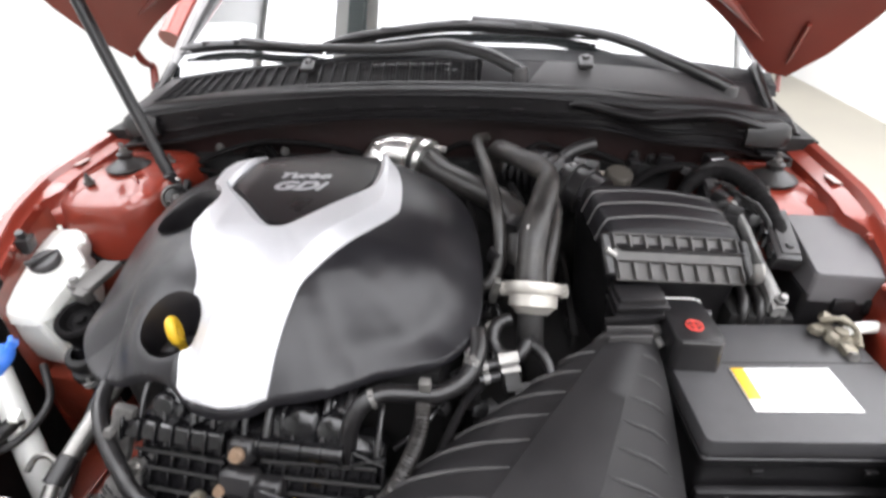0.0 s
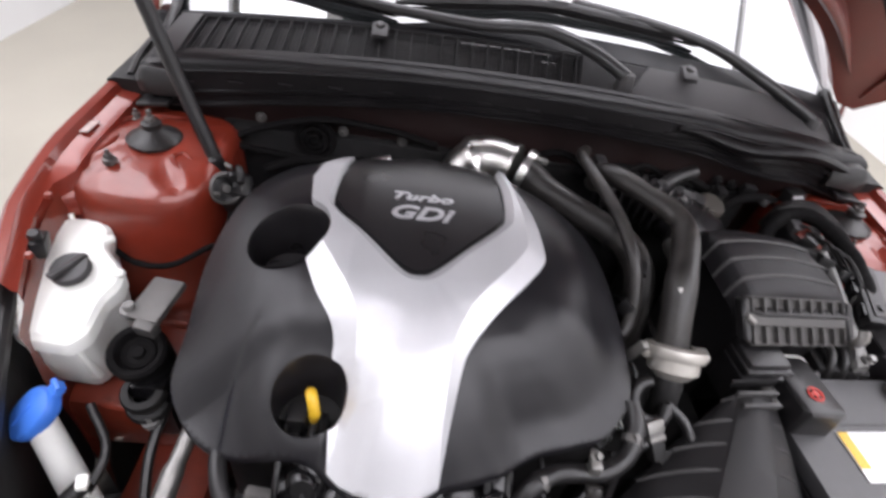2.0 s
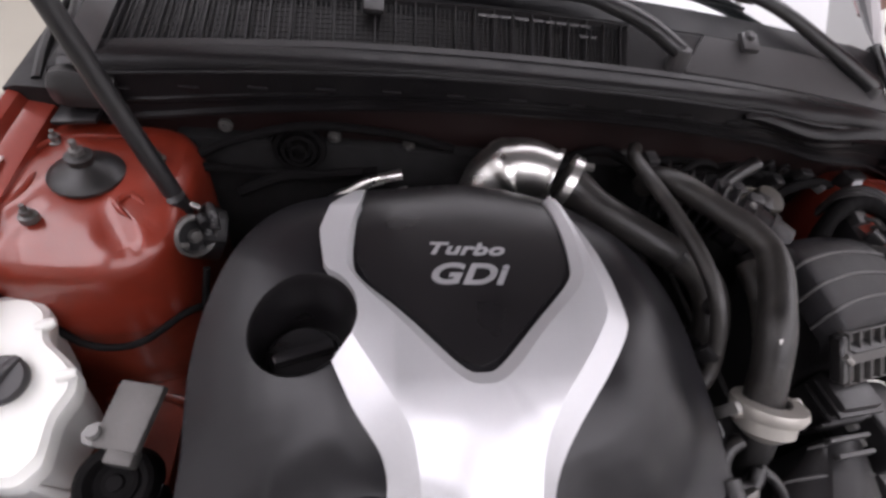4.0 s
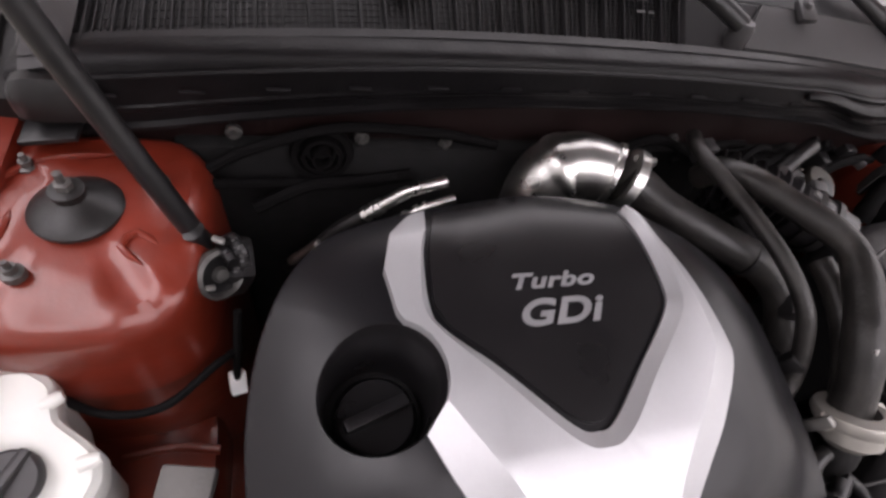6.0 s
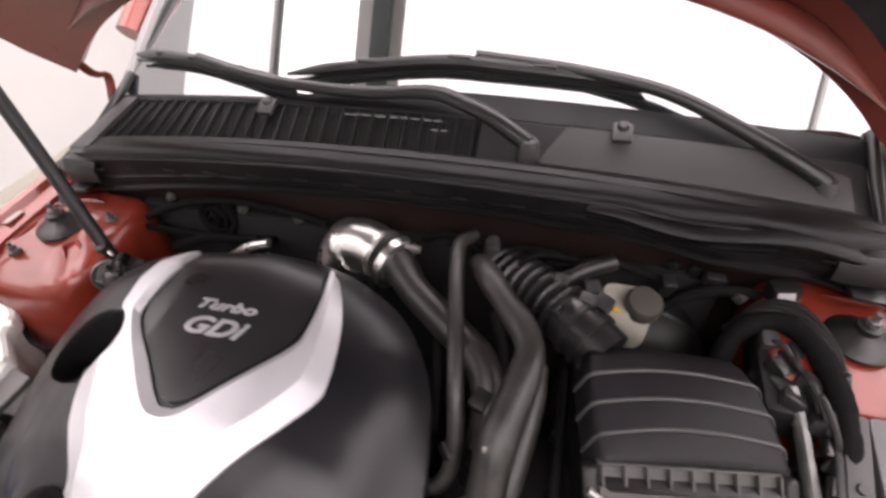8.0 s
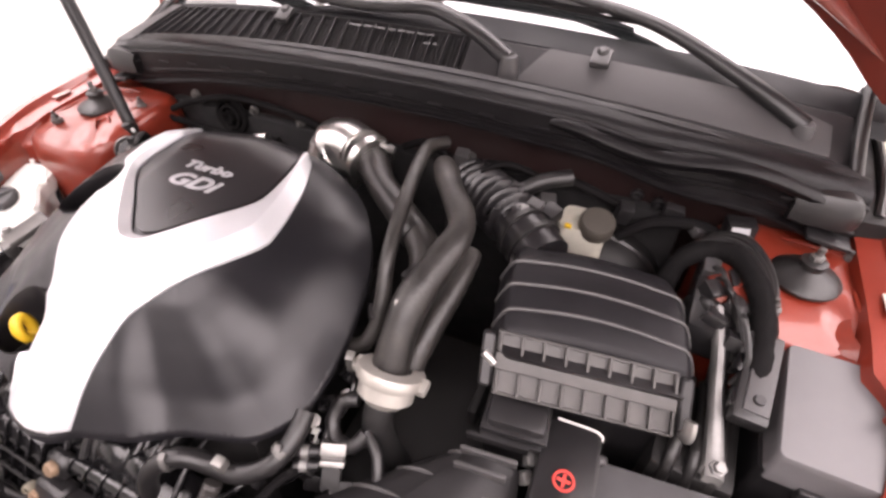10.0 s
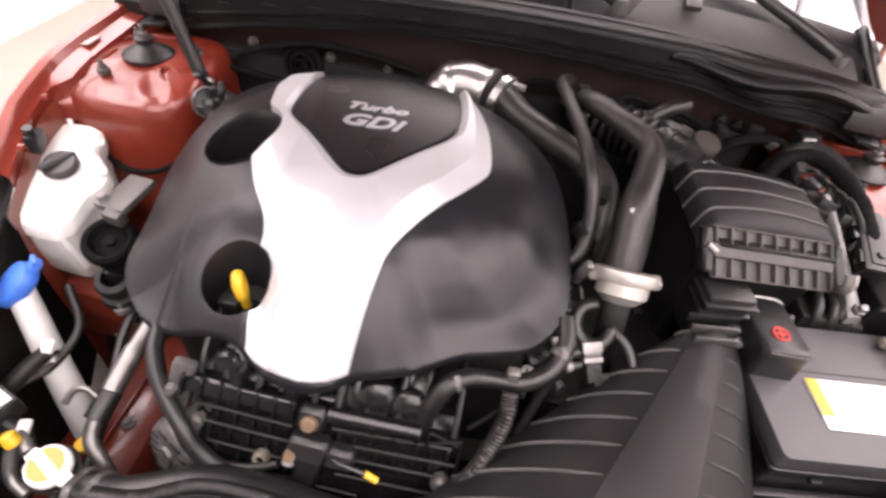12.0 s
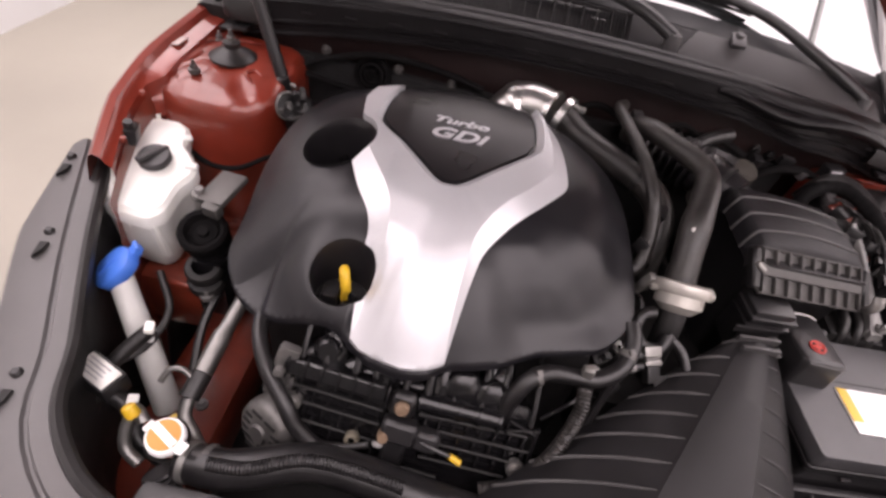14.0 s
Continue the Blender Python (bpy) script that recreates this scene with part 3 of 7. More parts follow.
for i in range(103):
    x = -0.556 + 0.0062 * i
    a, b = on_cowl(x, 0.0), on_cowl(x, 1.0)
    box(bm, (a + b) / 2 - Vector((0, 0, 0.006)), (0.0013, (b - a).length, 0.002), 0, (math.degrees(math.atan2((b - a).z, (b - a).y)), 0, 0))
for i in range(1, 11):
    tube(bm, [on_cowl(x, i / 11) - Vector((0, 0, 0.0068)) for x in (-0.558, -0.45, -0.35, -0.25, -0.15, -0.05, 0.075)], 0.0006, n=4, step=0.05)
tagged(part("mesh", bm, COWLPL, cowl, "fine black grille mesh"), kind="stuff")
for x in (-0.256, 0.275):
    p = on_cowl(x, 1.0) + Vector((0, 0, 0.0 if x < 0 else 0.008))
    bm = B()
    box(bm, p + Vector((0, -0.012, 0.000)), (0.026, 0.030, 0.009), 0.003, (24, 0, 0))
    lathe(bm, [(0.0, 0.006), (0.005, 0.006), (0.0085, 0.002), (0.009, -0.004)], p + Vector((0, -0.006, 0.006)), (0, -0.4, 0.9), n=14)
    part("clip", bm, GREYPL, cowl, "plastic push clip")

# windscreen
bm = B()
rows = []
for i in range(25):
    x = -0.66 + 1.32 * i / 24
    yr, zr = rear(x)
    rows.append([Vector((x * (1 - 0.12 * k), yr - 0.004 + k * 0.78, zr - 0.02 + k * 0.50 - 0.04 * k * k)) for k in (0.035, 0.1, 0.25, 0.45, 0.7, 1.0)])
loft(bm, rows, closed=False)
part("windscreen", bm, GLASS, car, "windscreen glass that mirrors the bright ceiling")
bm = B()
rows = []
for i in range(41):
    x = -0.655 + 1.31 * i / 40
    yr, zr = rear(x)
    u = max(0.0, min(1.0, (x + 0.28) / 0.22))
    e = lerp(0.028, 0.060, u * u * (3 - 2 * u))
    rows.append([Vector((x, yr + dy, zr + dz)) for dy, dz in ((0.016, -0.005), (0.022, 0.006), (0.025, 0.007), (e, 0.0085 + 0.41 * (e - 0.028)), (e, 0.41 * (e - 0.028)), (0.01, -0.012))])
loft(bm, rows)
part("windscreen_seal", bm, FRIT, car, "black border strip along the foot of the windscreen")
bm = B()
box(bm, (0, 0.85, 1.02), (1.2, 0.8, 0.10), 0.03)
part("dashboard", bm, DASH, car, "dark dashboard behind the glass")
for sign in (-1, 1):
    bm = B()
    tube(bm, [(sign * 0.672, 0.40, 1.06), (sign * 0.655, 0.55, 1.17), (sign * 0.62, 0.85, 1.37), (sign * 0.57, 1.12, 1.50)], 0.030, n=14, step=0.03)
    part("windscreen_pillar", bm, RED, car, "red windscreen pillar")
    bm = B()
    tube(bm, [(sign * 0.635, 0.30, 0.99), (sign * 0.628, 0.38, 1.06), (sign * 0.61, 0.55, 1.175), (sign * 0.575, 0.86, 1.37)], 0.012, n=8, step=0.03)
    part("pillar_trim", bm, PILLAR, car, "pale grey pillar trim")
    bm = B()
    tube(bm, [(sign * 0.607, 0.105, 0.955), (sign * 0.609, 0.16, 0.972), (sign * 0.613, 0.23, 0.995), (sign * 0.622, 0.31, 1.02)], 0.008, n=10, step=0.02)
    part("cowl_edge", bm, RUBBER, car, "black rubber edge at the end of the cowl")
    bm = B()
    rows = []
    for i in range(13):
        y = 0.100 + 0.33 * i / 12
        w, z = crest(y)
        inner = 0.596 + 0.02 * i / 12
        rows.append([Vector((sign * inner, y, z + 0.012)), Vector((sign * lerp(inner, w, 0.35), y, z + 0.009)), Vector((sign * (w - 0.012), y, z + 0.009)), Vector((sign * (w + 0.001), y, z + 0.004)), Vector((sign * (w + 0.001), y, z - 0.010)), Vector((sign * inner, y, z - 0.020))])
    loft(bm, rows)
    part("hinge_trim", bm, DARKGAP, car, "black plastic trim over the bonnet hinge")
    bm = B()
    tube(bm, [(sign * 0.640, 0.115, 0.941), (sign * 0.651, 0.18, 0.950), (sign * 0.656, 0.26, 0.956), (sign * 0.655, 0.36, 0.966)], 0.006, n=8, step=0.02)
    part("trim_bead", bm, RUBBER, car, "rubber bead on the hinge trim")
    bm = B()
    box(bm, (sign * 0.592, 0.088, 0.921), (0.050, 0.045, 0.006), 0.002, (0, sign * 8, 0))
    part("bracket", bm, BLACK, car, "black bracket at the end of the seal")

# front wheels, hidden in the arches
for sign in (-1, 1):
    bm = B()
    lathe(bm, [(0.20, -0.10), (0.30, -0.105), (0.325, -0.09), (0.332, -0.05), (0.332, 0.05), (0.325, 0.09), (0.30, 0.105), (0.20, 0.10), (0.20, -0.10)], (sign * 0.70, 0.02, 0.332), (1, 0, 0), 40)
    wheel = part("tyre", bm, RUBBER, car, "black tyre")
    bm = B()
    lathe(bm, [(0.0, sign * 0.05), (0.06, sign * 0.05), (0.17, sign * 0.06), (0.2, sign * 0.09), (0.2, sign * -0.09)], (sign * 0.70, 0.02, 0.332), (1, 0, 0), 40)
    part("rim", bm, ALU, wheel)

# bonnet: closed it lies from its hinges forward; it is turned up about them
HINGE_Y, HINGE_Z, OPEN = 0.285, 1.030, 57.0
ca, sa = math.cos(radians(OPEN)), math.sin(radians(OPEN))


def lid(x, d, h):
    """A point of the open bonnet, d ahead of the hinge line, h above its lower skin; it bends down to its nose."""
    h -= 0.85 * max(0.0, d - 0.62) ** 2
    return Vector((x, HINGE_Y - d * ca + h * sa, HINGE_Z + d * sa + h * ca))


def hood_edge(x):
    if x > 0:
        return max(-0.015, 0.262 - 0.25 * (x / 0.6) ** 2.6)
    return 0.262 - 0.225 * (abs(x) / 0.665) ** 2.4


def hood_sheet(bm, inset, side, h, front=1.24, bow=0.02):
    rows = []
    for i in range(41):
        u = -1 + 2 * i / 40
        row = []
        for k in range(13):
            q = k / 12
            w = side + 0.10 * min(1, q / 0.22) ** 0.8 - 0.10 * q * q
            x = u * w
            d0 = hood_edge(u * side) + inset
            d = lerp(d0, front - inset - 0.10 * u * u, q ** 1.2)
            row.append(lid(x, d, h + bow * (1 - u * u) - 0.028 * abs(u) ** 8))
        rows.append(row)
    return rows


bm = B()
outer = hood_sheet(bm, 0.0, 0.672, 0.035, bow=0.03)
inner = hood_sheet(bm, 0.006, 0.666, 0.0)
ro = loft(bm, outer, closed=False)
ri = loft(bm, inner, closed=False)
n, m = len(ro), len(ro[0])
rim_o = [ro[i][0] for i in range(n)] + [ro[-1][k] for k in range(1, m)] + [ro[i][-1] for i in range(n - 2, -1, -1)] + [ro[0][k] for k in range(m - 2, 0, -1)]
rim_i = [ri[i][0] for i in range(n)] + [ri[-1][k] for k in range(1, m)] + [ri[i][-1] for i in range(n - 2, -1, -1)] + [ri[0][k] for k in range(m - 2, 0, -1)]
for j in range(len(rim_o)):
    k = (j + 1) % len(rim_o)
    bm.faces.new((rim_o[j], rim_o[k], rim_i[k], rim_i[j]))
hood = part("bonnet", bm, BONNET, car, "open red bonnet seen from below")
bm = B()
loft(bm, hood_sheet(bm, 0.110, 0.50, -0.012, front=1.17, bow=0.015), closed=False)
part("lining", bm, LINING, hood, "black felt bonnet lining")
bm = B()
tube(bm, [lid(x, hood_edge(x) + 0.045, -0.004) for x in (-0.60, -0.45, -0.3, -0.15, 0, 0.15, 0.3, 0.45, 0.60)], lambda s, t: 0.018 * min(1, 0.1 + 6 * min(s, t - s) / t), n=12, step=0.03, squash=0.6)
part("frame_bead", bm, BONNET, hood, "pressed red bead along the bonnet's rear edge")
for sign in (-1, 1):
    bm = B()
    tube(bm, [lid(sign * 0.655, 0.10, -0.012), lid(sign * 0.66, 0.02, -0.014), Vector((sign * 0.665, 0.295, 1.02)), Vector((sign * 0.665, 0.28, 0.975))], 0.008, n=8, step=0.01, squash=0.45)
    part("hinge", bm, BONNET, car, "red bonnet hinge")

bm = B()
tube(bm, [(-0.466, -0.024, 0.892), (-0.526, 0.008, 1.055), (-0.573, 0.030, 1.207)], 0.0104, n=14)
strut = part("gas_strut", bm, BLACK, car, "black gas strut that holds the bonnet")
bm = B()
tube(bm, [(-0.571, 0.029, 1.20), (-0.600, 0.043, 1.30), (-0.626, 0.054, 1.39)], 0.0042, n=10)
part("rod", bm, STEEL, strut)
bm = B()
lathe(bm, [(0.0, 0.012), (0.008, 0.010), (0.011, 0.0), (0.011, -0.02), (0.0, -0.024)], (-0.463, -0.026, 0.884), (0.2, 0.1, -1), n=12)
part("ball_joint", bm, BLACK, strut)

# wipers


def wiper(arm_pts, blade_pts, base, label):
    ob = thing("wiper", base, label, "wiper", "windscreen wipers")
    ob.parent = None
    bm = B()
    tube(bm, arm_pts, lambda s, t: 0.0125 - 0.005 * s / t, n=10, step=0.015, squash=0.75)
    arm = part("arm", bm, BLACK, ob, "black wiper arm")
    bm = B()
    lathe(bm, [(0.0, 0.012), (0.011, 0.011), (0.014, 0.004), (0.015, -0.02)], base, n=18)
    part("pivot_cap", bm, GREYPL, arm)
    bm = B()
    tube(bm, blade_pts, lambda s, t: 0.0095 * min(1, 0.35 + 6 * min(s, t - s) / t), n=8, step=0.015, squash=0.8)
    blade = part("blade", bm, BLACK, ob, "black wiper blade frame")
    bm = B()
    tube(bm, [Vector(p) - Vector((0, 0.003, 0.010)) for p in blade_pts], 0.003, n=6, step=0.03)
    part("rubber", bm, RUBBER, blade)
    for k in (0.25, 0.5, 0.75):
        a = smooth_path(blade_pts, 0.01)
        p = a[int(k * (len(a) - 1))]
        bm = B()
        box(bm, p + Vector((0, 0, 0.004)), (0.035, 0.010, 0.010), 0.003)
        part("bracket", bm, BLACK, blade)
    return ob


wiper([(0.154, 0.150, 1.045), (0.10, 0.170, 1.068), (0.05, 0.190, 1.078), (0.005, 0.202, 1.082), (-0.10, 0.202, 1.074), (-0.24, 0.215, 1.074), (-0.34, 0.243, 1.076), (-0.43, 0.277, 1.078)],
      [(-0.608, 0.329, 1.052), (-0.51, 0.302, 1.065), (-0.43, 0.277, 1.071), (-0.34, 0.246, 1.072), (-0.235, 0.222, 1.072)], (0.156, 0.150, 1.040), "black wiper lying low on the windscreen")
wiper([(0.541, 0.192, 1.003), (0.50, 0.206, 1.022), (0.44, 0.228, 1.045), (0.33, 0.252, 1.083), (0.20, 0.262, 1.103), (0.06, 0.262, 1.116)],
      [(-0.238, 0.236, 1.078), (-0.15, 0.241, 1.092), (0.005, 0.254, 1.107), (0.115, 0.256, 1.104), (0.305, 0.266, 1.088)], (0.541, 0.192, 0.997), "black wiper crossing the windscreen")

# ---------------------------------------------------------------- engine cover
CX, CY = -0.155, -0.25
OIL, DIP = (-0.316, -0.203), (-0.257, -0.380)
RIM = [(-0.342, -0.052), (-0.280, -0.041), (-0.215, -0.034), (-0.155, -0.029), (-0.088, -0.032), (-0.028, -0.046), (0.040, -0.082), (0.086, -0.142), (0.106, -0.210), (0.113, -0.280), (0.107, -0.335),
       (0.075, -0.375), (0.035, -0.390), (-0.010, -0.402), (-0.050, -0.425), (-0.085, -0.438), (-0.112, -0.446), (-0.135, -0.462), (-0.165, -0.467), (-0.200, -0.460), (-0.222, -0.445), (-0.250, -0.430), (-0.300, -0.424),
       (-0.348, -0.416), (-0.388, -0.392), (-0.416, -0.350), (-0.418, -0.29), (-0.421, -0.215), (-0.410, -0.145), (-0.382, -0.085)]
RIMC = curve2(RIM, per=5)
RIMA = sorted((math.atan2(y - CY, x - CX), math.hypot(x - CX, y - CY)) for x, y in RIMC)
RA = np.array([a for a, _ in RIMA])
RR = np.array([r for _, r in RIMA])
# height of the cover's lower rim round the compass, from the right over the back
LIP_A = np.radians([-180, -150, -125, -100, -90, -75, -50, -25, 0, 30, 60, 90, 120, 150, 180])
LIP_Z = np.array([0.850, 0.803, 0.810, 0.822, 0.822, 0.826, 0.826, 0.840, 0.868, 0.912, 0.938, 0.946, 0.936, 0.902, 0.850])


# how the cover rises from its rim (1) to its middle (0), by compass angle: shoulders at the back and over the stem,
# a steep flank with a flared foot on the right, a groove between two lobes at the front, flared skirts on the left
PROFILE_S = np.array([0.0, 0.3, 0.5, 0.6, 0.7, 0.78, 0.85, 0.90, 0.95, 1.0])
PROFILES = [(-180, (1, 0.985, 0.95, 0.90, 0.81, 0.69, 0.52, 0.375, 0.19, 0)), (-160, (1, 0.985, 0.93, 0.85, 0.73, 0.58, 0.41, 0.29, 0.15, 0)),
            (-146, (1, 0.985, 0.91, 0.79, 0.63, 0.47, 0.31, 0.20, 0.095, 0)), (-112, (1, 0.985, 0.915, 0.80, 0.64, 0.49, 0.34, 0.23, 0.12, 0)),
            (-98, (1, 0.985, 0.955, 0.91, 0.825, 0.71, 0.56, 0.41, 0.22, 0)), (-82, (1, 0.985, 0.955, 0.91, 0.825, 0.71, 0.56, 0.41, 0.22, 0)),
            (-64, (1, 0.982, 0.932, 0.855, 0.735, 0.60, 0.44, 0.31, 0.16, 0)), (-47, (1, 0.975, 0.91, 0.805, 0.64, 0.46, 0.26, 0.165, 0.08, 0)),
            (-28, (1, 0.975, 0.905, 0.79, 0.60, 0.38, 0.165, 0.10, 0.05, 0)), (-8, (1, 0.98, 0.93, 0.845, 0.70, 0.52, 0.30, 0.16, 0.07, 0)),
            (20, (1, 0.98, 0.94, 0.885, 0.79, 0.66, 0.48, 0.33, 0.16, 0)), (60, (1, 0.985, 0.955, 0.92, 0.865, 0.79, 0.68, 0.52, 0.29, 0)),
            (140, (1, 0.985, 0.955, 0.92, 0.86, 0.77, 0.64, 0.48, 0.26, 0)), (180, (1, 0.985, 0.95, 0.90, 0.81, 0.69, 0.52, 0.375, 0.19, 0))]
_fine = np.linspace(0, 1, 201)
RISE = []
for _, knots in PROFILES:
    _g = np.interp(_fine, PROFILE_S, knots)
    RISE.append(np.convolve(np.pad(_g, 5, mode="reflect", reflect_type="odd"), np.ones(11) / 11, "valid"))


def rise(deg, s):
    i = max(k for k in range(len(PROFILES) - 1) if PROFILES[k][0] <= deg)
    t = (deg - PROFILES[i][0]) / (PROFILES[i + 1][0] - PROFILES[i][0])
    t = t * t * (3 - 2 * t)
    k = s * 200
    j = min(199, int(k))
    a, b = (RISE[n][j] + (RISE[n][j + 1] - RISE[n][j]) * (k - j) for n in (i, i + 1))
    return a + (b - a) * t


def cover_z(x, y):
    a, r = math.atan2(y - CY, x - CX), math.hypot(x - CX, y - CY)
    s = min(1.0, r / float(np.interp(a, RA, RR, period=2 * math.pi)))
    lip = float(np.interp(a, LIP_A, LIP_Z))
    top = 0.948 + 0.11 * (y + 0.16) - 0.40 * max(0.0, -y - 0.27) ** 1.35 + 0.03 * max(0.0, x - CX) - 0.16 * max(0.0, -0.235 - x)
    g = rise(math.degrees(a), s)
    z = lip + (top - lip) * g
    # a pressed edge where the front corner's skirt drops away
    xc = -0.344 + 0.9 * max(0.0, y + 0.375) ** 1.5
    step = max(0.0, min(1.0, (xc + 0.003 - x) / 0.006))
    z -= 0.0065 * step * max(0.0, min(1.0, (-0.295 - y) / 0.06)) * max(0.0, min(1.0, 1 - (xc - 0.006 - x) / 0.05))
    # a level collar round the dipstick well, leaning to the front
    q = math.hypot((x - DIP[0]) / 0.0375, (y - DIP[1]) / 0.034)
    w = max(0.0, min(1.0, (2.2 - q) / 1.1)) * max(0.0, min(1.0, (-0.222 - x) / 0.016))
    w = w * w * (3 - 2 * w)
    return z + (0.866 + 0.62 * (y - DIP[1]) + 0.12 * (x - DIP[0]) - z) * w


def arc(c, r, a0=0, a1=360, n=36):
    return [(c[0] + r * math.cos(radians(a0 + (a1 - a0) * i / n)), c[1] + r * math.sin(radians(a0 + (a1 - a0) * i / n))) for i in range(n)]


cover = thing("engine_cover", (CX, CY, 0.80), "dark grey plastic engine cover with a silver Y on it", "engine cover")
bm = B()
sheet(bm, RIMC, [arc(OIL, 0.048), [(x, DIP[1] + (y - DIP[1]) * 0.91) for x, y in arc(DIP, 0.0375)]], cover_z, 0.0055, 0.012)
part("shell", bm, COVER, cover, "satin dark grey shell", 70)

V = [(-0.252, -0.048), (-0.16, -0.036), (-0.068, -0.050), (-0.058, -0.100), (-0.0565, -0.145), (-0.064, -0.168), (-0.106, -0.212), (-0.143, -0.250), (-0.159, -0.256), (-0.175, -0.250), (-0.215, -0.209), (-0.258, -0.166), (-0.268, -0.145), (-0.264, -0.095)]


def rounded_poly(pts, r=0.008, n=3):
    out = []
    for i, p in enumerate(pts):
        a, b, c = Vector(pts[i - 1]), Vector(p), Vector(pts[(i + 1) % len(pts)])
        ra, rc = min(r, (a - b).length * 0.45), min(r, (c - b).length * 0.45)
        p0, p1 = b + (a - b).normalized() * ra, b + (c - b).normalized() * rc
        for k in range(n + 1):
            t = k / n
            q = (1 - t) ** 2 * p0 + 2 * t * (1 - t) * b + t * t * p1
            out.append((q.x, q.y))
    return out


def dense(pts, step=0.006):
    out = []
    for i, p in enumerate(pts):
        a, b = Vector(p), Vector(pts[(i + 1) % len(pts)])
        n = max(1, int((b - a).length / step))
        out += [tuple(a.lerp(b, k / n)) for k in range(n)]
    return out


bm = B()
sheet(bm, dense(rounded_poly(V, 0.006)), [], lambda x, y: cover_z(x, y) + 0.0038, 0.012, 0.007)
part("emblem_panel", bm, PANEL, cover, "smooth black panel between the arms of the Y", 70)

# the silver Y: a level field, chamfered bands along its outer edges, a bevel down to the panel


def dip_rim(*angles):
    return [(DIP[0] + 0.0390 * math.cos(radians(a)), DIP[1] + 0.0355 * math.sin(radians(a))) for a in angles]


def oil_rim(*angles):
    return [(OIL[0] + 0.0495 * math.cos(radians(a)), OIL[1] + 0.0495 * math.sin(radians(a))) for a in angles]


def through_points(pts, per=10):
    return curve2(pts, closed=False, per=per) + [pts[-1]]


LEFT_OUT = through_points([*oil_rim(-55), (-0.268, -0.285), (-0.246, -0.318), (-0.240, -0.334), *dip_rim(62, 45, 25, 5)])
LEFT_IN = through_points([*oil_rim(-26), (-0.2440, -0.271), (-0.2235, -0.306), (-0.2175, -0.328), (-0.2150, -0.345), (-0.2145, -0.357), (-0.2155, -0.367), *dip_rim(5)])
RIGHT_OUT = through_points([(-0.116, -0.447), (-0.112, -0.410), (-0.105, -0.365), (-0.097, -0.338), (-0.075, -0.305), (-0.035, -0.258), (-0.009, -0.222), (-0.005, -0.200), (-0.012, -0.150), (-0.026, -0.105), (-0.046, -0.066)])
RIGHT_IN = through_points([(-0.1165, -0.447), (-0.1195, -0.410), (-0.1175, -0.362), (-0.1125, -0.328), (-0.0930, -0.291), (-0.0560, -0.246), (-0.0335, -0.214), (-0.0290, -0.194), (-0.0320, -0.150), (-0.0400, -0.108), (-0.0500, -0.066)])
VEE_IN = through_points([(-0.2640, -0.078), (-0.2695, -0.100), (-0.2715, -0.146), (-0.262, -0.169), (-0.218, -0.213), (-0.177, -0.255), (-0.159, -0.2615), (-0.141, -0.255), (-0.103, -0.216), (-0.0605, -0.171), (-0.0525, -0.146), (-0.0540, -0.100), (-0.0620, -0.060)])
VEE_OUT = through_points([(-0.2655, -0.077), (-0.2730, -0.100), (-0.2780, -0.148), (-0.2665, -0.1735), (-0.2255, -0.2210), (-0.1830, -0.2660), (-0.159, -0.2750), (-0.1350, -0.2660), (-0.0955, -0.2240), (-0.0510, -0.1775), (-0.0430, -0.148), (-0.0460, -0.102), (-0.0585, -0.060)])
RIM_DIP = through_points(dip_rim(5, -15, -35, -52), 4)


def from_line(x, y, pts):
    best = 9.0
    for (ax, ay), (bx, by) in zip(pts, pts[1:]):
        dx, dy = bx - ax, by - ay
        k = max(0.0, min(1.0, ((x - ax) * dx + (y - ay) * dy) / (dx * dx + dy * dy + 1e-12)))
        best = min(best, math.hypot(x - ax - k * dx, y - ay - k * dy))
    return best


WELL_EDGE = dip_rim(70, 45, 25, 5, -15, -35, -52)


def field_z(x, y):
    """The field of the Y stands proud of the shell and sinks to its foot and beside the dipstick well."""
    low = max(0.0, min(1.0, (y + 0.462) / 0.07))
    well = max(0.0, min(1.0, 0.12 + from_line(x, y, WELL_EDGE) / 0.014))
    arm = max(0.25, min(1.0, (-0.030 - y) / 0.05)) if x < -0.25 and y > -0.17 else 1.0
    return cover_z(x, y) + 0.0034 + 0.0095 * low * well * arm


def foot_z(x, y):
    return cover_z(x, y) + 0.0030


FIELD = [(-0.2600, -0.0475), (-0.276, -0.0525), (-0.296, -0.075), (-0.305, -0.110), (-0.299, -0.150), *oil_rim(64, 50, 36, 22, 8, -6, -16), *LEFT_IN[:-1], *RIM_DIP,
         (-0.229, -0.438), (-0.215, -0.4495), (-0.200, -0.4570), (-0.182, -0.4615), (-0.165, -0.4640), (-0.149, -0.4625), (-0.135, -0.4590), (-0.124, -0.4525), *RIGHT_IN, (-0.0560, -0.056), *VEE_OUT[::-1]]
bm = B()
sheet(bm, dense(FIELD, 0.004), [], field_z, 0.0045, 0.010)
trim = part("silver_trim", bm, SILVER, cover, "silver painted Y-shaped trim", 40)
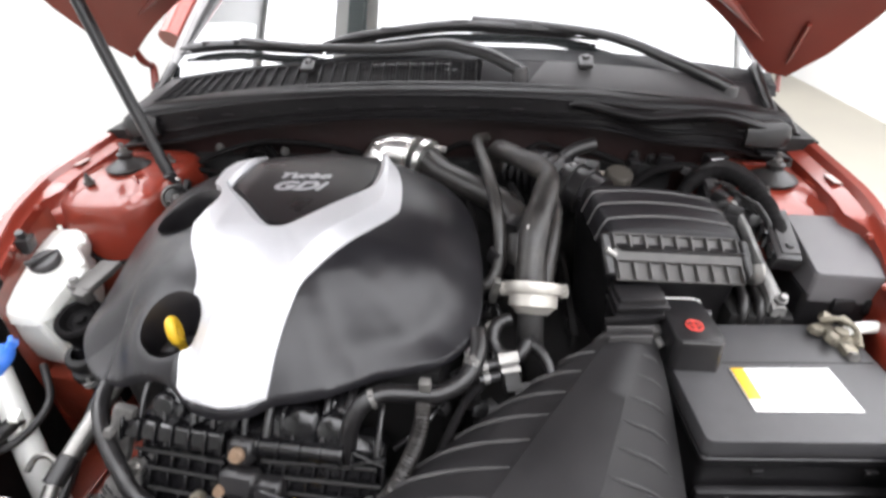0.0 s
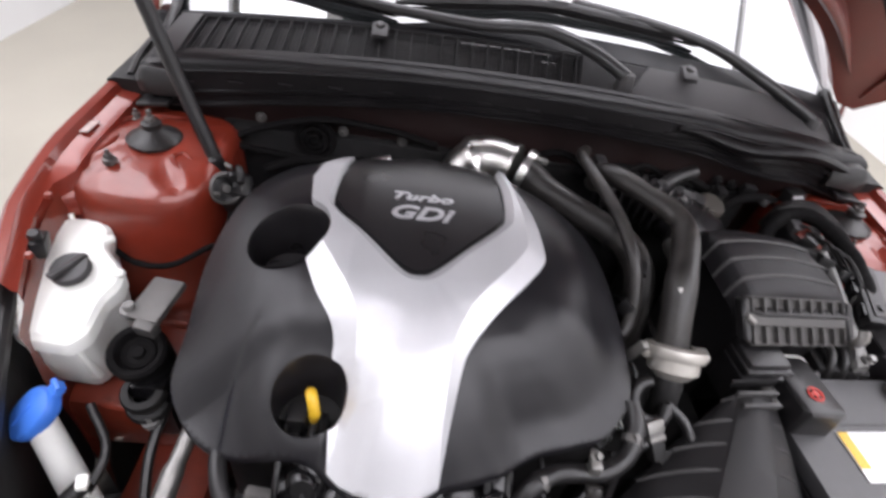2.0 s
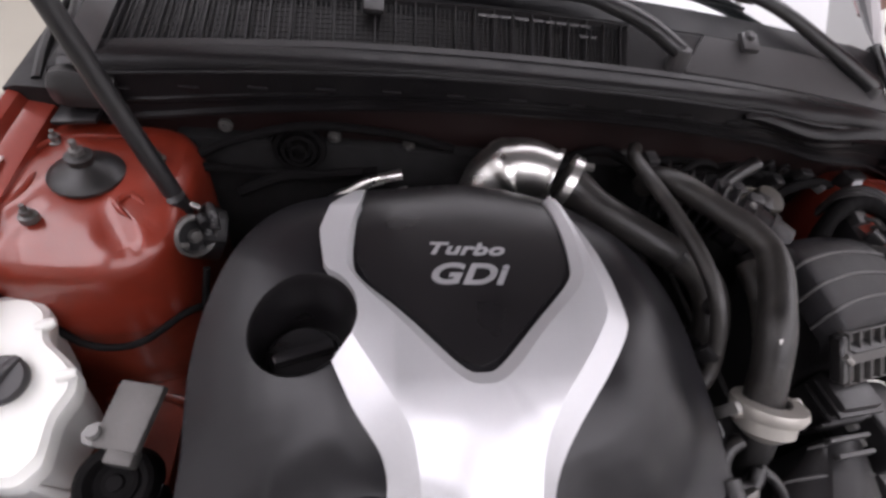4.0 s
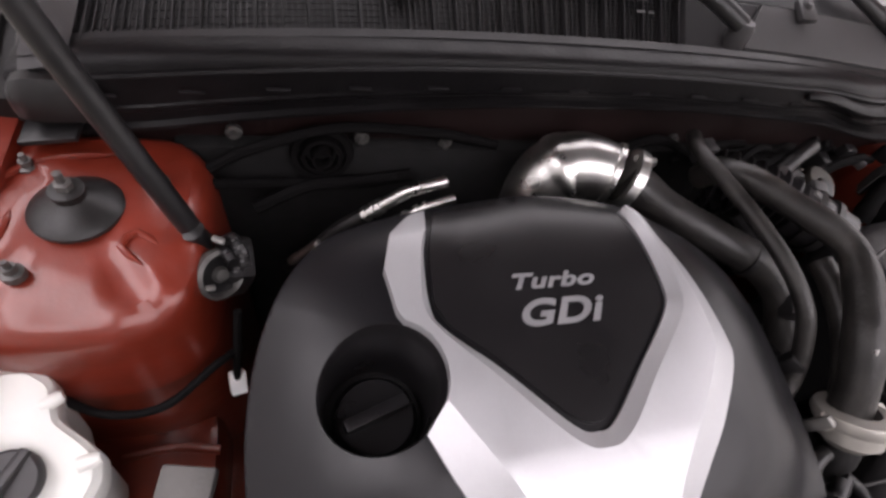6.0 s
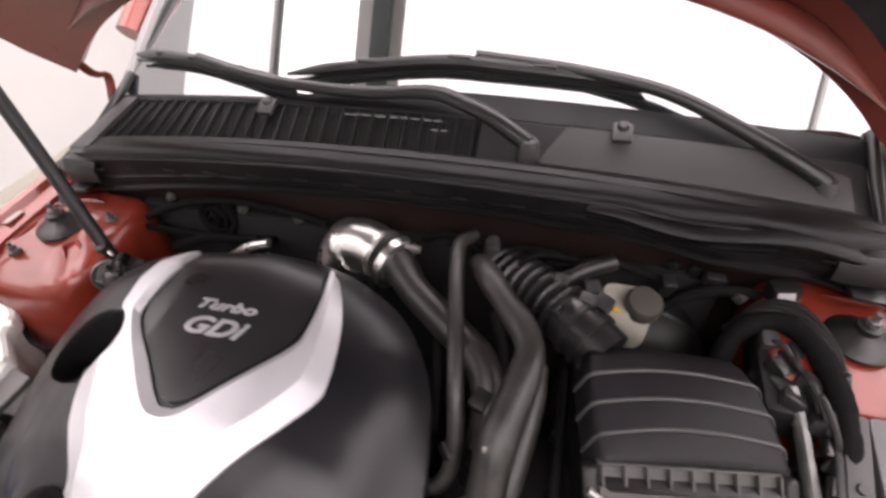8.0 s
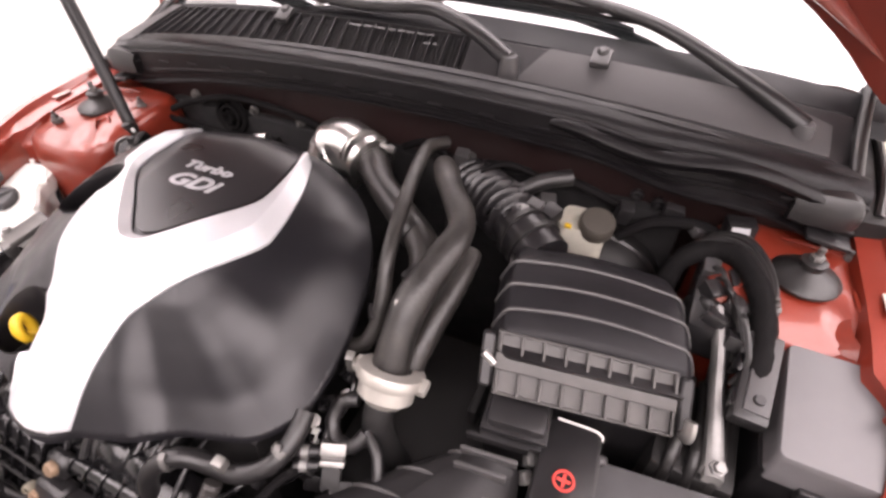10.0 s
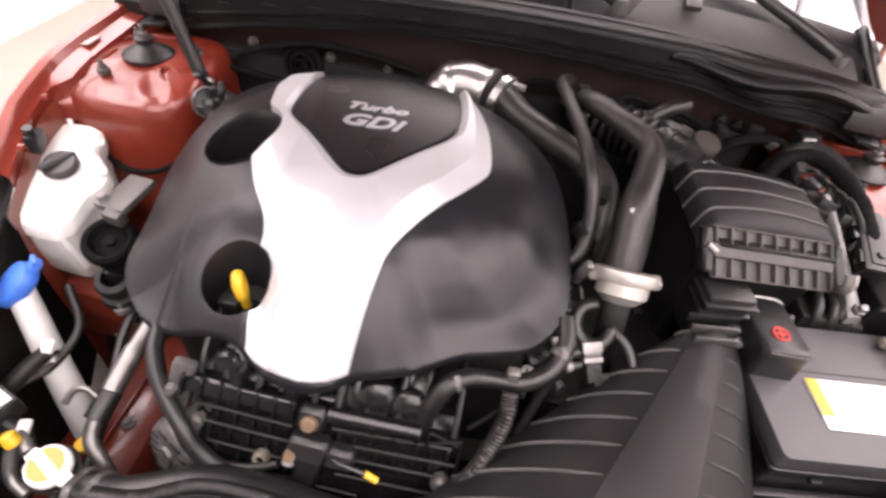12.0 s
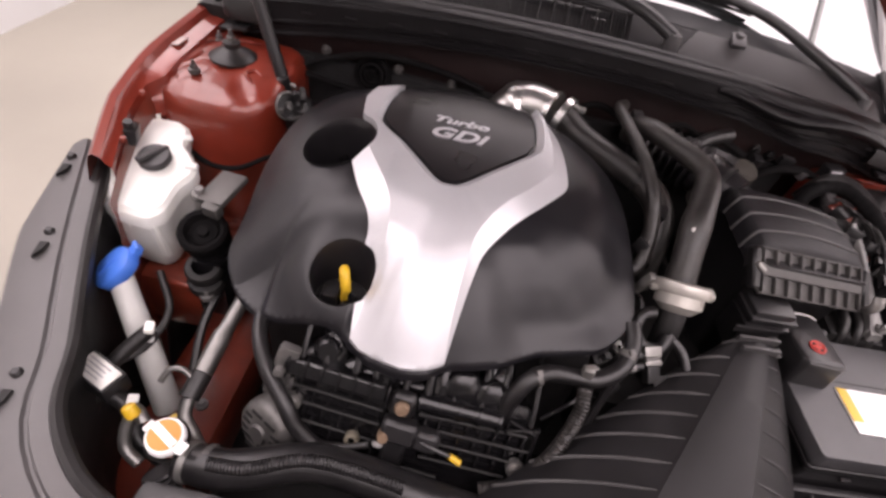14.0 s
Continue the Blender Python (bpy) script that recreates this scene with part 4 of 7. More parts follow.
for outer_line, inner_line, foot in ((LEFT_OUT, LEFT_IN, foot_z), (RIGHT_OUT, RIGHT_IN, foot_z), (VEE_IN, VEE_OUT, lambda x, y: cover_z(x, y) + 0.0042)):
    rows = []
    for (ax, ay), (bx, by) in zip(outer_line, inner_line):
        low, high = foot(ax, ay), field_z(bx, by)
        row = [Vector((ax, ay, low - 0.006))]
        for k in (0.0, 0.25, 0.5, 0.75, 1.0):
            row.append(Vector((lerp(ax, bx, k), lerp(ay, by, k), lerp(low, high, k))))
        for k in (1, 2, 3, 4):
            row[k].z = max(row[k].z, cover_z(row[k].x, row[k].y) + 0.002)
        rows.append(row)
    bm = B()
    loft(bm, rows, closed=False)
    part("band", bm, SILVER, trim, "raised silver band along the Y", 30)
# wells in the cover
for c, r, deep, nm in ((OIL, 0.0476, 0.080, "filler_well"), (DIP, 0.0372, 0.06, "dipstick_well")):
    bm = B()
    z0 = cover_z(*c)
    rows = []
    for k, dz in ((1.03, 0.004), (1.0, 0.001), (0.97, -0.012), (0.93, -deep)):
        rows.append([Vector((x, y, (cover_z(x, y) if dz > -0.02 else z0) + dz)) for x, y in ((px, c[1] + (py - c[1]) * (0.91 if c == DIP else 1)) for px, py in arc(c, r * k))])
    made = loft(bm, rows, caps=False)
    bm.faces.new(made[-1])
    part(nm, bm, PANEL, cover, "black round well in the cover", 50)

for words, cx, cy, w, h, shear in (("Turbo", -0.1590, -0.1345, 0.077, 0.0145, 0.35), ("GDi", -0.1580, -0.1635, 0.079, 0.0240, 0.35)):
    bm = text("lettering", words, Matrix.Identity(4), 0.04, LETTER, cover, 0.0008, shear, 1.05)
    xs, ys = [v.co.x for v in bm.verts], [v.co.y for v in bm.verts]
    kx, ky = w / (max(xs) - min(xs)), h / (max(ys) - min(ys))
    mx, my = (max(xs) + min(xs)) / 2, (max(ys) + min(ys)) / 2
    for v in bm.verts:
        x, y = cx + (v.co.x - mx) * kx, cy + (v.co.y - my) * ky
        v.co = (x, y, cover_z(x, y) + 0.0050 + v.co.z)
    part("lettering", bm, LETTER, cover, "raised silver word " + words)

# oil filler cap
cap = thing("oil_filler_cap", (OIL[0], OIL[1] - 0.004, 0.848), "black oil filler cap down in its well", "oil cap")
bm = B()
z0 = cover_z(*OIL) - 0.080
lathe(bm, [(0.034, 0.0), (0.036, 0.006), (0.036, 0.020), (0.032, 0.025), (0.0, 0.026)], (OIL[0], OIL[1] - 0.004, z0), n=40)
part("cap", bm, PANEL, cap)
bm = B()
box(bm, (OIL[0], OIL[1] - 0.004, z0 + 0.031), (0.058, 0.012, 0.012), 0.004, (0, 0, 18))
part("grip", bm, PANEL, cap)

# dipstick
dip = thing("dipstick", (DIP[0], DIP[1], 0.80), "yellow plastic dipstick loop in its well", "dipstick")
bm = B()
ring = [Vector((DIP[0] + 0.005 - 0.001 * math.sin(a) - 0.0030 * math.cos(a), DIP[1] - 0.004 + 0.008 * math.cos(a), 0.860 + 0.015 * math.sin(a))) for a in (2 * math.pi * i / 24 for i in range(25))]
tube(bm, ring, 0.0062, n=10, step=0.006)
part("loop", bm, YELLOW, dip)
bm = B()
tube(bm, [(DIP[0] + 0.004, DIP[1], 0.846), (DIP[0] + 0.003, DIP[1] + 0.002, 0.80)], 0.005, n=10)
part("stem", bm, YELLOW, dip)
bm = B()
box(bm, (DIP[0] - 0.014, DIP[1] + 0.004, 0.815), (0.022, 0.026, 0.03), 0.005)
part("collar", bm, BLACK, dip)

# ---------------------------------------------------------------- engine below the cover
engine = thing("engine", (-0.14, -0.25, 0.38), "dark engine block under the cover", "engine")
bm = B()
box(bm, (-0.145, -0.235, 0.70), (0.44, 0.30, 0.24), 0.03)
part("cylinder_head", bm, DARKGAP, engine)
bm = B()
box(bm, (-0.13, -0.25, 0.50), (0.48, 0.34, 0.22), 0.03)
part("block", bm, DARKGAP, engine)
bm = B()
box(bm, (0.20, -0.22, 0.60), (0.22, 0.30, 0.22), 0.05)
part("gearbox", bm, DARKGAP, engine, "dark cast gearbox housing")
for i in range(9):
    a = i * 0.7
    bm = B()
    box(bm, (0.03 + 0.012 * i, -0.34 + 0.02 * math.sin(a), 0.74 + 0.012 * math.cos(a * 1.7)), (0.018, 0.022, 0.02), 0.004, (i * 23, i * 31, i * 17))
    part("sensor_plug", bm, BLACK, engine)

# intake manifold: a ribbed black face below the cover's front edge
manifold = thing("intake_manifold", (-0.14, -0.48, 0.62), "black plastic intake manifold with ribbed face", "manifold")
MU = Vector((0.995, -0.035, -0.07)).normalized()
MV = Vector((0.0, -0.50, -0.866)).normalized()
MV = (MV - MU * MV.dot(MU)).normalized()
MN = MU.cross(MV).normalized()
if MN.y > 0:
    MN = -MN
M0 = Vector((-0.283, -0.448, 0.785))


def face_box(bm, u, v, w, su, sv, sw, bevel=0.002):
    m = Matrix((MU, MV, MN)).transposed().to_4x4()
    made = bmesh.ops.create_cube(bm, size=1)["verts"]
    for q in made:
        q.co = Vector((q.co.x * su, q.co.y * sv, q.co.z * sw))
    if bevel:
        made = list(set(bmesh.ops.bevel(bm, geom=list({e for q in made for e in q.link_edges}), offset=bevel, segments=1, affect="EDGES")["verts"]))
    bmesh.ops.transform(bm, matrix=Matrix.Translation(M0 + MU * u + MV * v + MN * w) @ m, verts=made)


bm = B()
face_box(bm, 0.145, 0.075, -0.03, 0.30, 0.17, 0.05, 0.012)
part("plenum", bm, GLOSS, manifold, "black plenum body")
# a square beam on the left, a round one on the right, thin rails below, with the sensor block between
bm = B()
face_box(bm, 0.048, 0.013, 0.002, 0.128, 0.022, 0.022, 0.003)
beam = part("left_beam", bm, GLOSS, manifold, "glossy square beam with ribs")
for i in range(7):
    bm = B()
    face_box(bm, -0.010 + 0.0205 * i, 0.013, 0.006, 0.0032, 0.027, 0.022, 0.0009)
    part("rib", bm, GLOSS, beam)
bm = B()
tube(bm, [M0 + MU * u + MV * (0.013 - 0.05 * (u - 0.15)) + MN * 0.000 for u in (0.150, 0.185, 0.22, 0.252)], 0.0115, n=16, step=0.01)
beam = part("right_beam", bm, GLOSS, manifold, "glossy round beam with collars")
for i in range(5):
    u = 0.152 + 0.0245 * i
    c = M0 + MU * u + MV * (0.013 - 0.05 * (u - 0.15))
    bm = B()
    tube(bm, [c - MU * 0.0016, c + MU * 0.0016], 0.0140, n=16, step=0.01)
    part("collar", bm, GLOSS, beam)
for v, left, right, tilt in ((0.040, 0.000, 0.112, 0.0), (0.060, 0.012, 0.112, 0.0), (0.084, 0.020, 0.115, 0.0), (0.108, 0.03, 0.20, 0.0), (0.030, 0.156, 0.290, -0.09), (0.047, 0.160, 0.298, -0.07), (0.064, 0.165, 0.294, -0.06), (0.086, 0.17, 0.28, -0.05)):
    bm = B()
    tube(bm, [M0 + MU * u + MV * (v + tilt * (u - left)) + MN * 0.002 for u in (left, (left + right) / 2, right)], 0.0021, n=8, step=0.05)
    part("rail", bm, DARKGAP, manifold)
for v, h, left, right, count, tilt in ((0.050, 0.020, 0.006, 0.108, 6, 0.0), (0.072, 0.024, 0.020, 0.110, 5, 0.0), (0.096, 0.024, 0.03, 0.112, 4, 0.0), (0.0385, 0.017, 0.166, 0.288, 8, -0.08), (0.0555, 0.017, 0.170, 0.292, 7, -0.065), (0.075, 0.022, 0.176, 0.284, 6, -0.055)):
    for i in range(count):
        u = left + (right - left) * i / (count - 1)
        bm = B()
        face_box(bm, u, v + tilt * (u - left), -0.004, 0.0040, h, 0.014, 0.0009)
        part("rib", bm, GLOSS, manifold)
# open lattice at the right end
for u0, u1, v0, v1 in ((0.262, 0.300, 0.002, 0.012), (0.262, 0.300, 0.016, 0.004), (0.262, 0.262, 0.000, 0.02), (0.298, 0.300, 0.000, 0.05)):
    bm = B()
    tube(bm, [M0 + MU * u0 + MV * v0 + MN * 0.004, M0 + MU * u1 + MV * v1 + MN * 0.004], 0.0024, n=6)
    part("lattice_bar", bm, GLOSS, manifold)
for u in (0.004, 0.288):
    bm = B()
    p = M0 + MU * u + MV * 0.062 + MN * 0.008
    lathe(bm, [(0.0, 0.008), (0.006, 0.008), (0.007, 0.0), (0.011, 0.0), (0.011, -0.01)], p, MN, n=12)
    part("bolt", bm, STEEL, manifold)
# runners
for u in (0.035, 0.105, 0.175, 0.240):
    p = M0 + MU * u
    bm = B()
    tube(bm, [p + Vector((0, 0.11, 0.010)), p + Vector((0, 0.06, 0.014)), p + Vector((0, 0.025, 0.002)), p + Vector((0, 0.012, -0.02)), p + MV * 0.035 - MN * 0.02], 0.021, n=16)
    for du in (-0.008, 0.008):
        tube(bm, [p + MU * du + Vector((0, 0.08, 0.034)), p + MU * du + Vector((0, 0.04, 0.029)), p + MU * du + Vector((0, 0.012, 0.005))], 0.0025, n=6)
    part("runner", bm, GLOSS, manifold, "black intake runner")
for i in range(10):
    u = 0.002 + 0.0315 * i + 0.004 * math.sin(3.7 * i)
    p = M0 + MU * u
    bm = B()
    tube(bm, [p + Vector((0, 0.075, 0.030 + 0.004 * math.sin(i * 2.3))), p + Vector((0, 0.040, 0.030)), p + Vector((0, 0.012, 0.012)), p + MV * 0.004], 0.0032 + 0.0008 * (i % 3), n=8, step=0.01)
    part("fin", bm, BLACK, manifold)
for u, r in ((0.195, 0.028), (0.235, 0.026), (0.03, 0.02)):
    bm = B()
    p = M0 + MU * u + Vector((0, 0.015, 0.005))
    lathe(bm, [(0.0, 0.012), (r * 0.6, 0.012), (r * 0.9, 0.006), (r, -0.002), (r, -0.03)], p, (0, -0.85, 0.5), n=24)
    part("port", bm, GLOSS, manifold)
bm = B()
face_box(bm, 0.133, 0.020, 0.006, 0.034, 0.032, 0.018, 0.006)
face_box(bm, 0.138, 0.052, 0.012, 0.044, 0.030, 0.026, 0.005)
face_box(bm, 0.172, 0.056, 0.010, 0.034, 0.026, 0.022, 0.005)
face_box(bm, 0.138, 0.086, 0.004, 0.030, 0.045, 0.016, 0.005)
br = part("sensor_bracket", bm, BLACK, manifold, "black sensor bracket with a brown bolt")
bm = B()
lathe(bm, [(0.0, 0.006), (0.007, 0.006), (0.009, 0.004), (0.0095, 0.0), (0.0095, -0.01)], M0 + MU * 0.133 + MV * 0.021 + MN * 0.016, MN, n=18)
part("bolt", bm, BROWN, br, "brown bolt head")
bm = B()
lathe(bm, [(0.0, 0.005), (0.006, 0.005), (0.007, 0.0), (0.007, -0.01)], M0 + MU * 0.121 + MV * 0.060 + MN * 0.024, MN, n=14)
part("sensor", bm, BROWN, br, "brown sensor plug")
bm = B()
face_box(bm, 0.118, 0.080, 0.012, 0.014, 0.008, 0.008, 0.003)
part("plug", bm, DULL, br, "small grey cable plug")
bm = B()
lathe(bm, [(0.004, 0.0), (0.005, 0.003), (0.008, 0.003), (0.0095, 0.0), (0.0095, -0.008)], M0 + MU * 0.086 + MV * 0.086 + MN * 0.010, MN, n=18)
part("ring_plug", bm, BRASS, manifold, "tarnished ring-shaped plug")
bm = B()
tube(bm, [M0 + MU * u + MV * v + MN * 0.016 for u, v in ((0.108, 0.080), (0.085, 0.092), (0.055, 0.098), (0.02, 0.094))], 0.0045, n=10)
part("cable", bm, RUBBER, br)
bm = B()
tube(bm, [(-0.140, -0.489, 0.735), (-0.115, -0.500, 0.735), (-0.095, -0.503, 0.732), (-0.082, -0.504, 0.728)], 0.003, n=8)
part("cable", bm, BLACK, br)
bm = B()
tube(bm, [(-0.084, -0.5035, 0.7285), (-0.070, -0.506, 0.722)], 0.0042, n=8)
part("tag", bm, YELLOW, br, "yellow cable tag")

# alternator
alt = thing("alternator", (-0.345, -0.45, 0.50), "ribbed aluminium alternator low beside the engine", "alternator")
AX = Vector((0.45, 0.80, -0.35)).normalized()
AO = Vector((-0.322, -0.505, 0.672))
bm = B()
lathe(bm, [(0.0, -0.004), (0.012, -0.004), (0.014, 0.0), (0.032, 0.001), (0.040, 0.006), (0.043, 0.014), (0.043, 0.034), (0.039, 0.038), (0.039, 0.062), (0.043, 0.066), (0.043, 0.09), (0.035, 0.10), (0.0, 0.10)], AO, AX, n=36)
housing = part("housing", bm, CASTING, alt, "dirty cast housing")
SIDE = AX.cross(Vector((0, 0, 1))).normalized()
LIFT = SIDE.cross(AX).normalized()
TURN = tuple(math.degrees(v) for v in Matrix((SIDE, AX, LIFT)).transposed().to_euler())
for i in range(6):
    for s in (-1, 1):
        h = -0.028 + 0.0105 * i
        w = math.sqrt(max(0.0, 0.034 ** 2 - h * h)) - 0.015 * (abs(h) < 0.016)
        bm = B()
        box(bm, AO + LIFT * h + SIDE * s * (0.5 * w + 0.016 * (abs(h) < 0.016)) + AX * 0.0035, (w * 0.8, 0.008, 0.0042), 0.001, TURN)
        part("vent_slot", bm, DARKGAP, housing)
bm = B()
box(bm, (-0.303, -0.462, 0.765), (0.026, 0.014, 0.075), 0.005, (-20, 15, 0))
lathe(bm, [(0.0, 0.008), (0.006, 0.008), (0.007, 0.0)], (-0.300, -0.474, 0.785), (0, -1, 0.3), n=6)
part("bracket", bm, CASTING, alt)


def hose(name, pts, r, mat, label, category="hose", n=16, step=0.008, squash=1.0, group=""):
    bm = B()
    tube(bm, pts, r, n, step, squash)
    return solo(name, bm, mat, label, category, group)


ch = thing("coolant_hose", (-0.30, -0.48, 0.68), "black rubber hose down beside the engine", "hose")
CH = [(-0.352, -0.385, 0.792), (-0.347, -0.412, 0.792), (-0.338, -0.440, 0.787), (-0.318, -0.470, 0.774), (-0.284, -0.500, 0.752), (-0.268, -0.512, 0.730), (-0.23, -0.52, 0.70), (-0.17, -0.515, 0.685)]
bm = B()
tube(bm, CH, 0.0095)
part("hose", bm, HOSE, ch)
for k in (0, -2):
    a, b = Vector(CH[k]), Vector(CH[k + 1])
    bm = B()
    tube(bm, [a.lerp(b, 0.3), a.lerp(b, 0.5)], 0.0112, 16, 0.004)
    part("clamp", bm, DULL, ch)
big = thing("radiator_hose", (-0.2, -0.55, 0.66), "thick black corrugated radiator hose", "hose")
bm = B()
tube(bm, [(-0.385, -0.562, 0.695), (-0.345, -0.566, 0.700), (-0.305, -0.560, 0.708), (-0.245, -0.540, 0.711), (-0.18, -0.540, 0.709), (-0.10, -0.548, 0.704), (-0.03, -0.552, 0.696), (0.06, -0.555, 0.68), (0.14, -0.555, 0.66)], 0.0225, 20)
part("hose", bm, HOSE, big)
for k in (0.0, 1.0):
    bm = B()
    tube(bm, [(-0.378 + k * 0.02, -0.563, 0.696), (-0.370 + k * 0.02, -0.564, 0.697)], 0.0242, 24, 0.004)
    part("clamp", bm, CASTING if k else STEEL, big)
hose("corrugated_conduit", [(-0.345, -0.572, 0.728), (-0.30, -0.570, 0.735), (-0.245, -0.550, 0.739), (-0.19, -0.548, 0.737), (-0.13, -0.552, 0.730)], ribbed(0.0068, 0.0015, 0.004), HOSE, "thin corrugated conduit along the radiator hose", "conduit", 10, 0.001)
vent = thing("vent_hose", (0.07, -0.41, 0.81), "black rubber hose under the cover's edge", "hose")
VENT = [(0.110, -0.335, 0.845), (0.112, -0.362, 0.836), (0.100, -0.390, 0.822), (0.070, -0.408, 0.812), (0.030, -0.412, 0.813), (0.005, -0.420, 0.818), (-0.014, -0.432, 0.812), (-0.028, -0.446, 0.785), (-0.032, -0.455, 0.74)]
bm = B()
tube(bm, VENT, 0.0105)
part("hose", bm, HOSE, vent)
for k in (1, 5):
    a, b = Vector(VENT[k]), Vector(VENT[k + 1])
    bm = B()
    tube(bm, [a.lerp(b, 0.35), a.lerp(b, 0.60)], 0.0119, 16, 0.004)
    clip = part("hose_clip", bm, CASTING, vent, "spring clip round the hose")
    bm = B()
    box(bm, a.lerp(b, 0.48) + Vector((0.0, -0.003, 0.0125)), (0.007, 0.008, 0.005), 0.001, (20, 0, 20))
    part("clip_ear", bm, CASTING, clip)
hose("corrugated_hose", [(0.055, -0.425, 0.815), (0.054, -0.445, 0.800), (0.046, -0.466, 0.778), (0.028, -0.492, 0.750), (0.000, -0.515, 0.722), (-0.040, -0.525, 0.705)], ribbed(0.0082, 0.0014, 0.0042), DUSTHOSE, "dusty corrugated hose below the cover", "hose", 14, 0.0009)
bm = B()
box(bm, (0.055, -0.410, 0.822), (0.014, 0.012, 0.024), 0.003)
solo("hose_connector", bm, ALU, "small aluminium hose connector", "connector")

# ---------------------------------------------------------------- turbo side
elbow = thing("turbo_elbow", (-0.035, 0.01, 0.86), "bright steel turbo elbow behind the cover", "exhaust elbow")
bm = B()
EL = [(-0.092, 0.036, 0.855), (-0.092, 0.038, 0.890), (-0.084, 0.042, 0.915), (-0.066, 0.042, 0.931), (-0.044, 0.036, 0.936), (-0.018, 0.022, 0.937)]
tube(bm, EL, lambda s, t: 0.042 + (0.003 if abs(s - 0.55 * t) < 0.006 else 0) - 0.009 * (s / t) ** 3, 32, 0.004)
part("shell", bm, CHROME, elbow)
for a, b, r in (((-0.024, 0.026, 0.937), (-0.019, 0.023, 0.937), 0.0375), ((-0.008, 0.018, 0.936), (0.002, 0.013, 0.934), 0.0385)):
    bm = B()
    tube(bm, [a, b], r, 32, 0.004)
    part("clamp_ring", bm, CHROME, elbow)
bm = B()
tube(bm, [(0.000, 0.024, 0.962), (0.028, 0.030, 0.952)], 0.0045, 8)
lathe(bm, [(0.0, 0.012), (0.006, 0.012), (0.006, 0.0)], (0.020, 0.029, 0.953), (1, 0.1, -0.2), n=6)
part("clamp_bolt", bm, STEEL, elbow)
elbow.location += Vector((0, -0.004, -0.012))
ih = thing("intake_hose", (0.07, -0.04, 0.84), "wide black rubber hose from the turbo elbow", "hose")
bm = B()
tube(bm, [(-0.008, 0.013, 0.924), (0.012, 0.000, 0.920), (0.040, -0.030, 0.916), (0.095, -0.072, 0.909), (0.138, -0.105, 0.902), (0.158, -0.140, 0.885), (0.160, -0.175, 0.85), (0.155, -0.20, 0.79)], lambda s, t: 0.028 - 0.0070 * min(1, s / 0.05), 18)
part("hose", bm, DUSTHOSE, ih)
bm = B()
tube(bm, [(0.120, -0.092, 0.905), (0.126, -0.096, 0.904)], 0.0222, 24, 0.004)
part("band", bm, RUBBER, ih, "thin rubber band")

for pts, cut, r in (([(-0.392, 0.030, 0.750), (-0.352, 0.030, 0.793), (-0.328, 0.030, 0.824), (-0.302, 0.030, 0.847), (-0.288, 0.030, 0.859), (-0.256, 0.030, 0.886), (-0.232, 0.030, 0.897), (-0.213, 0.032, 0.902)], 3, 0.0072),
                    ([(-0.300, 0.012, 0.820), (-0.280, 0.012, 0.846), (-0.262, 0.012, 0.862), (-0.242, 0.012, 0.877), (-0.220, 0.012, 0.889), (-0.205, 0.014, 0.893)], 2, 0.0052)):
    pipe = thing("coolant_pipe", pts[cut], "bright steel pipe with beads behind the cover", "pipe", "coolant pipes")
    bm = B()
    tube(bm, pts[cut:], r, 14)
    part("pipe", bm, CHROME, pipe)
    bm = B()
    tube(bm, pts[:cut + 1], r + 0.0015, 14)
    part("sleeve", bm, RUBBER, pipe, "black rubber sleeve")
    for k in (0.15, 0.75, 1.2):
        p, q = Vector(pts[cut]), Vector(pts[cut + 1])
        p = p + (q - p) * k
        bm = B()
        tube(bm, [p, p + (q - p).normalized() * 0.005] if k < 1 else [p, p + (Vector(pts[cut + 2]) - q).normalized() * 0.004], r + 0.0022, 14)
        part("bead", bm, CHROME, pipe)
bm = B()
tube(bm, [(-0.386, 0.024, 0.768), (-0.368, 0.024, 0.789), (-0.350, 0.024, 0.806)], lambda s, t: 0.0045 + 0.0015 * max(0.0, math.sin(s / t * 9)), 12, 0.002)
solo("pipe_end", bm, CHROME, "short beaded steel pipe end behind the cover", "pipe")

hose("breather_pipe", [(0.100, 0.060, 0.950), (0.086, 0.032, 0.956), (0.092, -0.015, 0.957), (0.105, -0.075, 0.953), (0.117, -0.130, 0.944), (0.126, -0.172, 0.926), (0.132, -0.198, 0.898), (0.132, -0.220, 0.868), (0.120, -0.236, 0.846), (0.09, -0.24, 0.836)], 0.0092, DUSTHOSE, "thin black breather pipe beside the cover", "pipe")
charge = thing("charge_pipe", (0.175, -0.25, 0.75), "black charge pipe with a pale metal collar", "pipe")
bm = B()
tube(bm, [(0.120, 0.030, 0.910), (0.118, 0.012, 0.940), (0.130, -0.014, 0.954), (0.160, -0.060, 0.959), (0.188, -0.100, 0.960), (0.197, -0.128, 0.957), (0.190, -0.168, 0.945), (0.179, -0.208, 0.926), (0.175, -0.238, 0.900), (0.174, -0.266, 0.864)],
     lambda s, t: 0.0160 + 0.0040 * min(1, max(0, (s / t - 0.50) / 0.25)) + 0.0006 * math.sin(s * 90), 20)
part("upper_pipe", bm, DUSTHOSE, charge)
bm = B()
tube(bm, [(0.1758, -0.230, 0.908), (0.1752, -0.236, 0.902)], 0.0198, 24, 0.004)
part("hose_band", bm, DUSTHOSE, charge)
bm = B()
box(bm, (0.172, -0.231, 0.928), (0.009, 0.020, 0.005), 0.0015, (45, -15, 10))
part("band_clip", bm, STEEL, charge, "bright metal band clip")
AX = Vector((-0.03, -0.62, -0.78)).normalized()
bm = B()
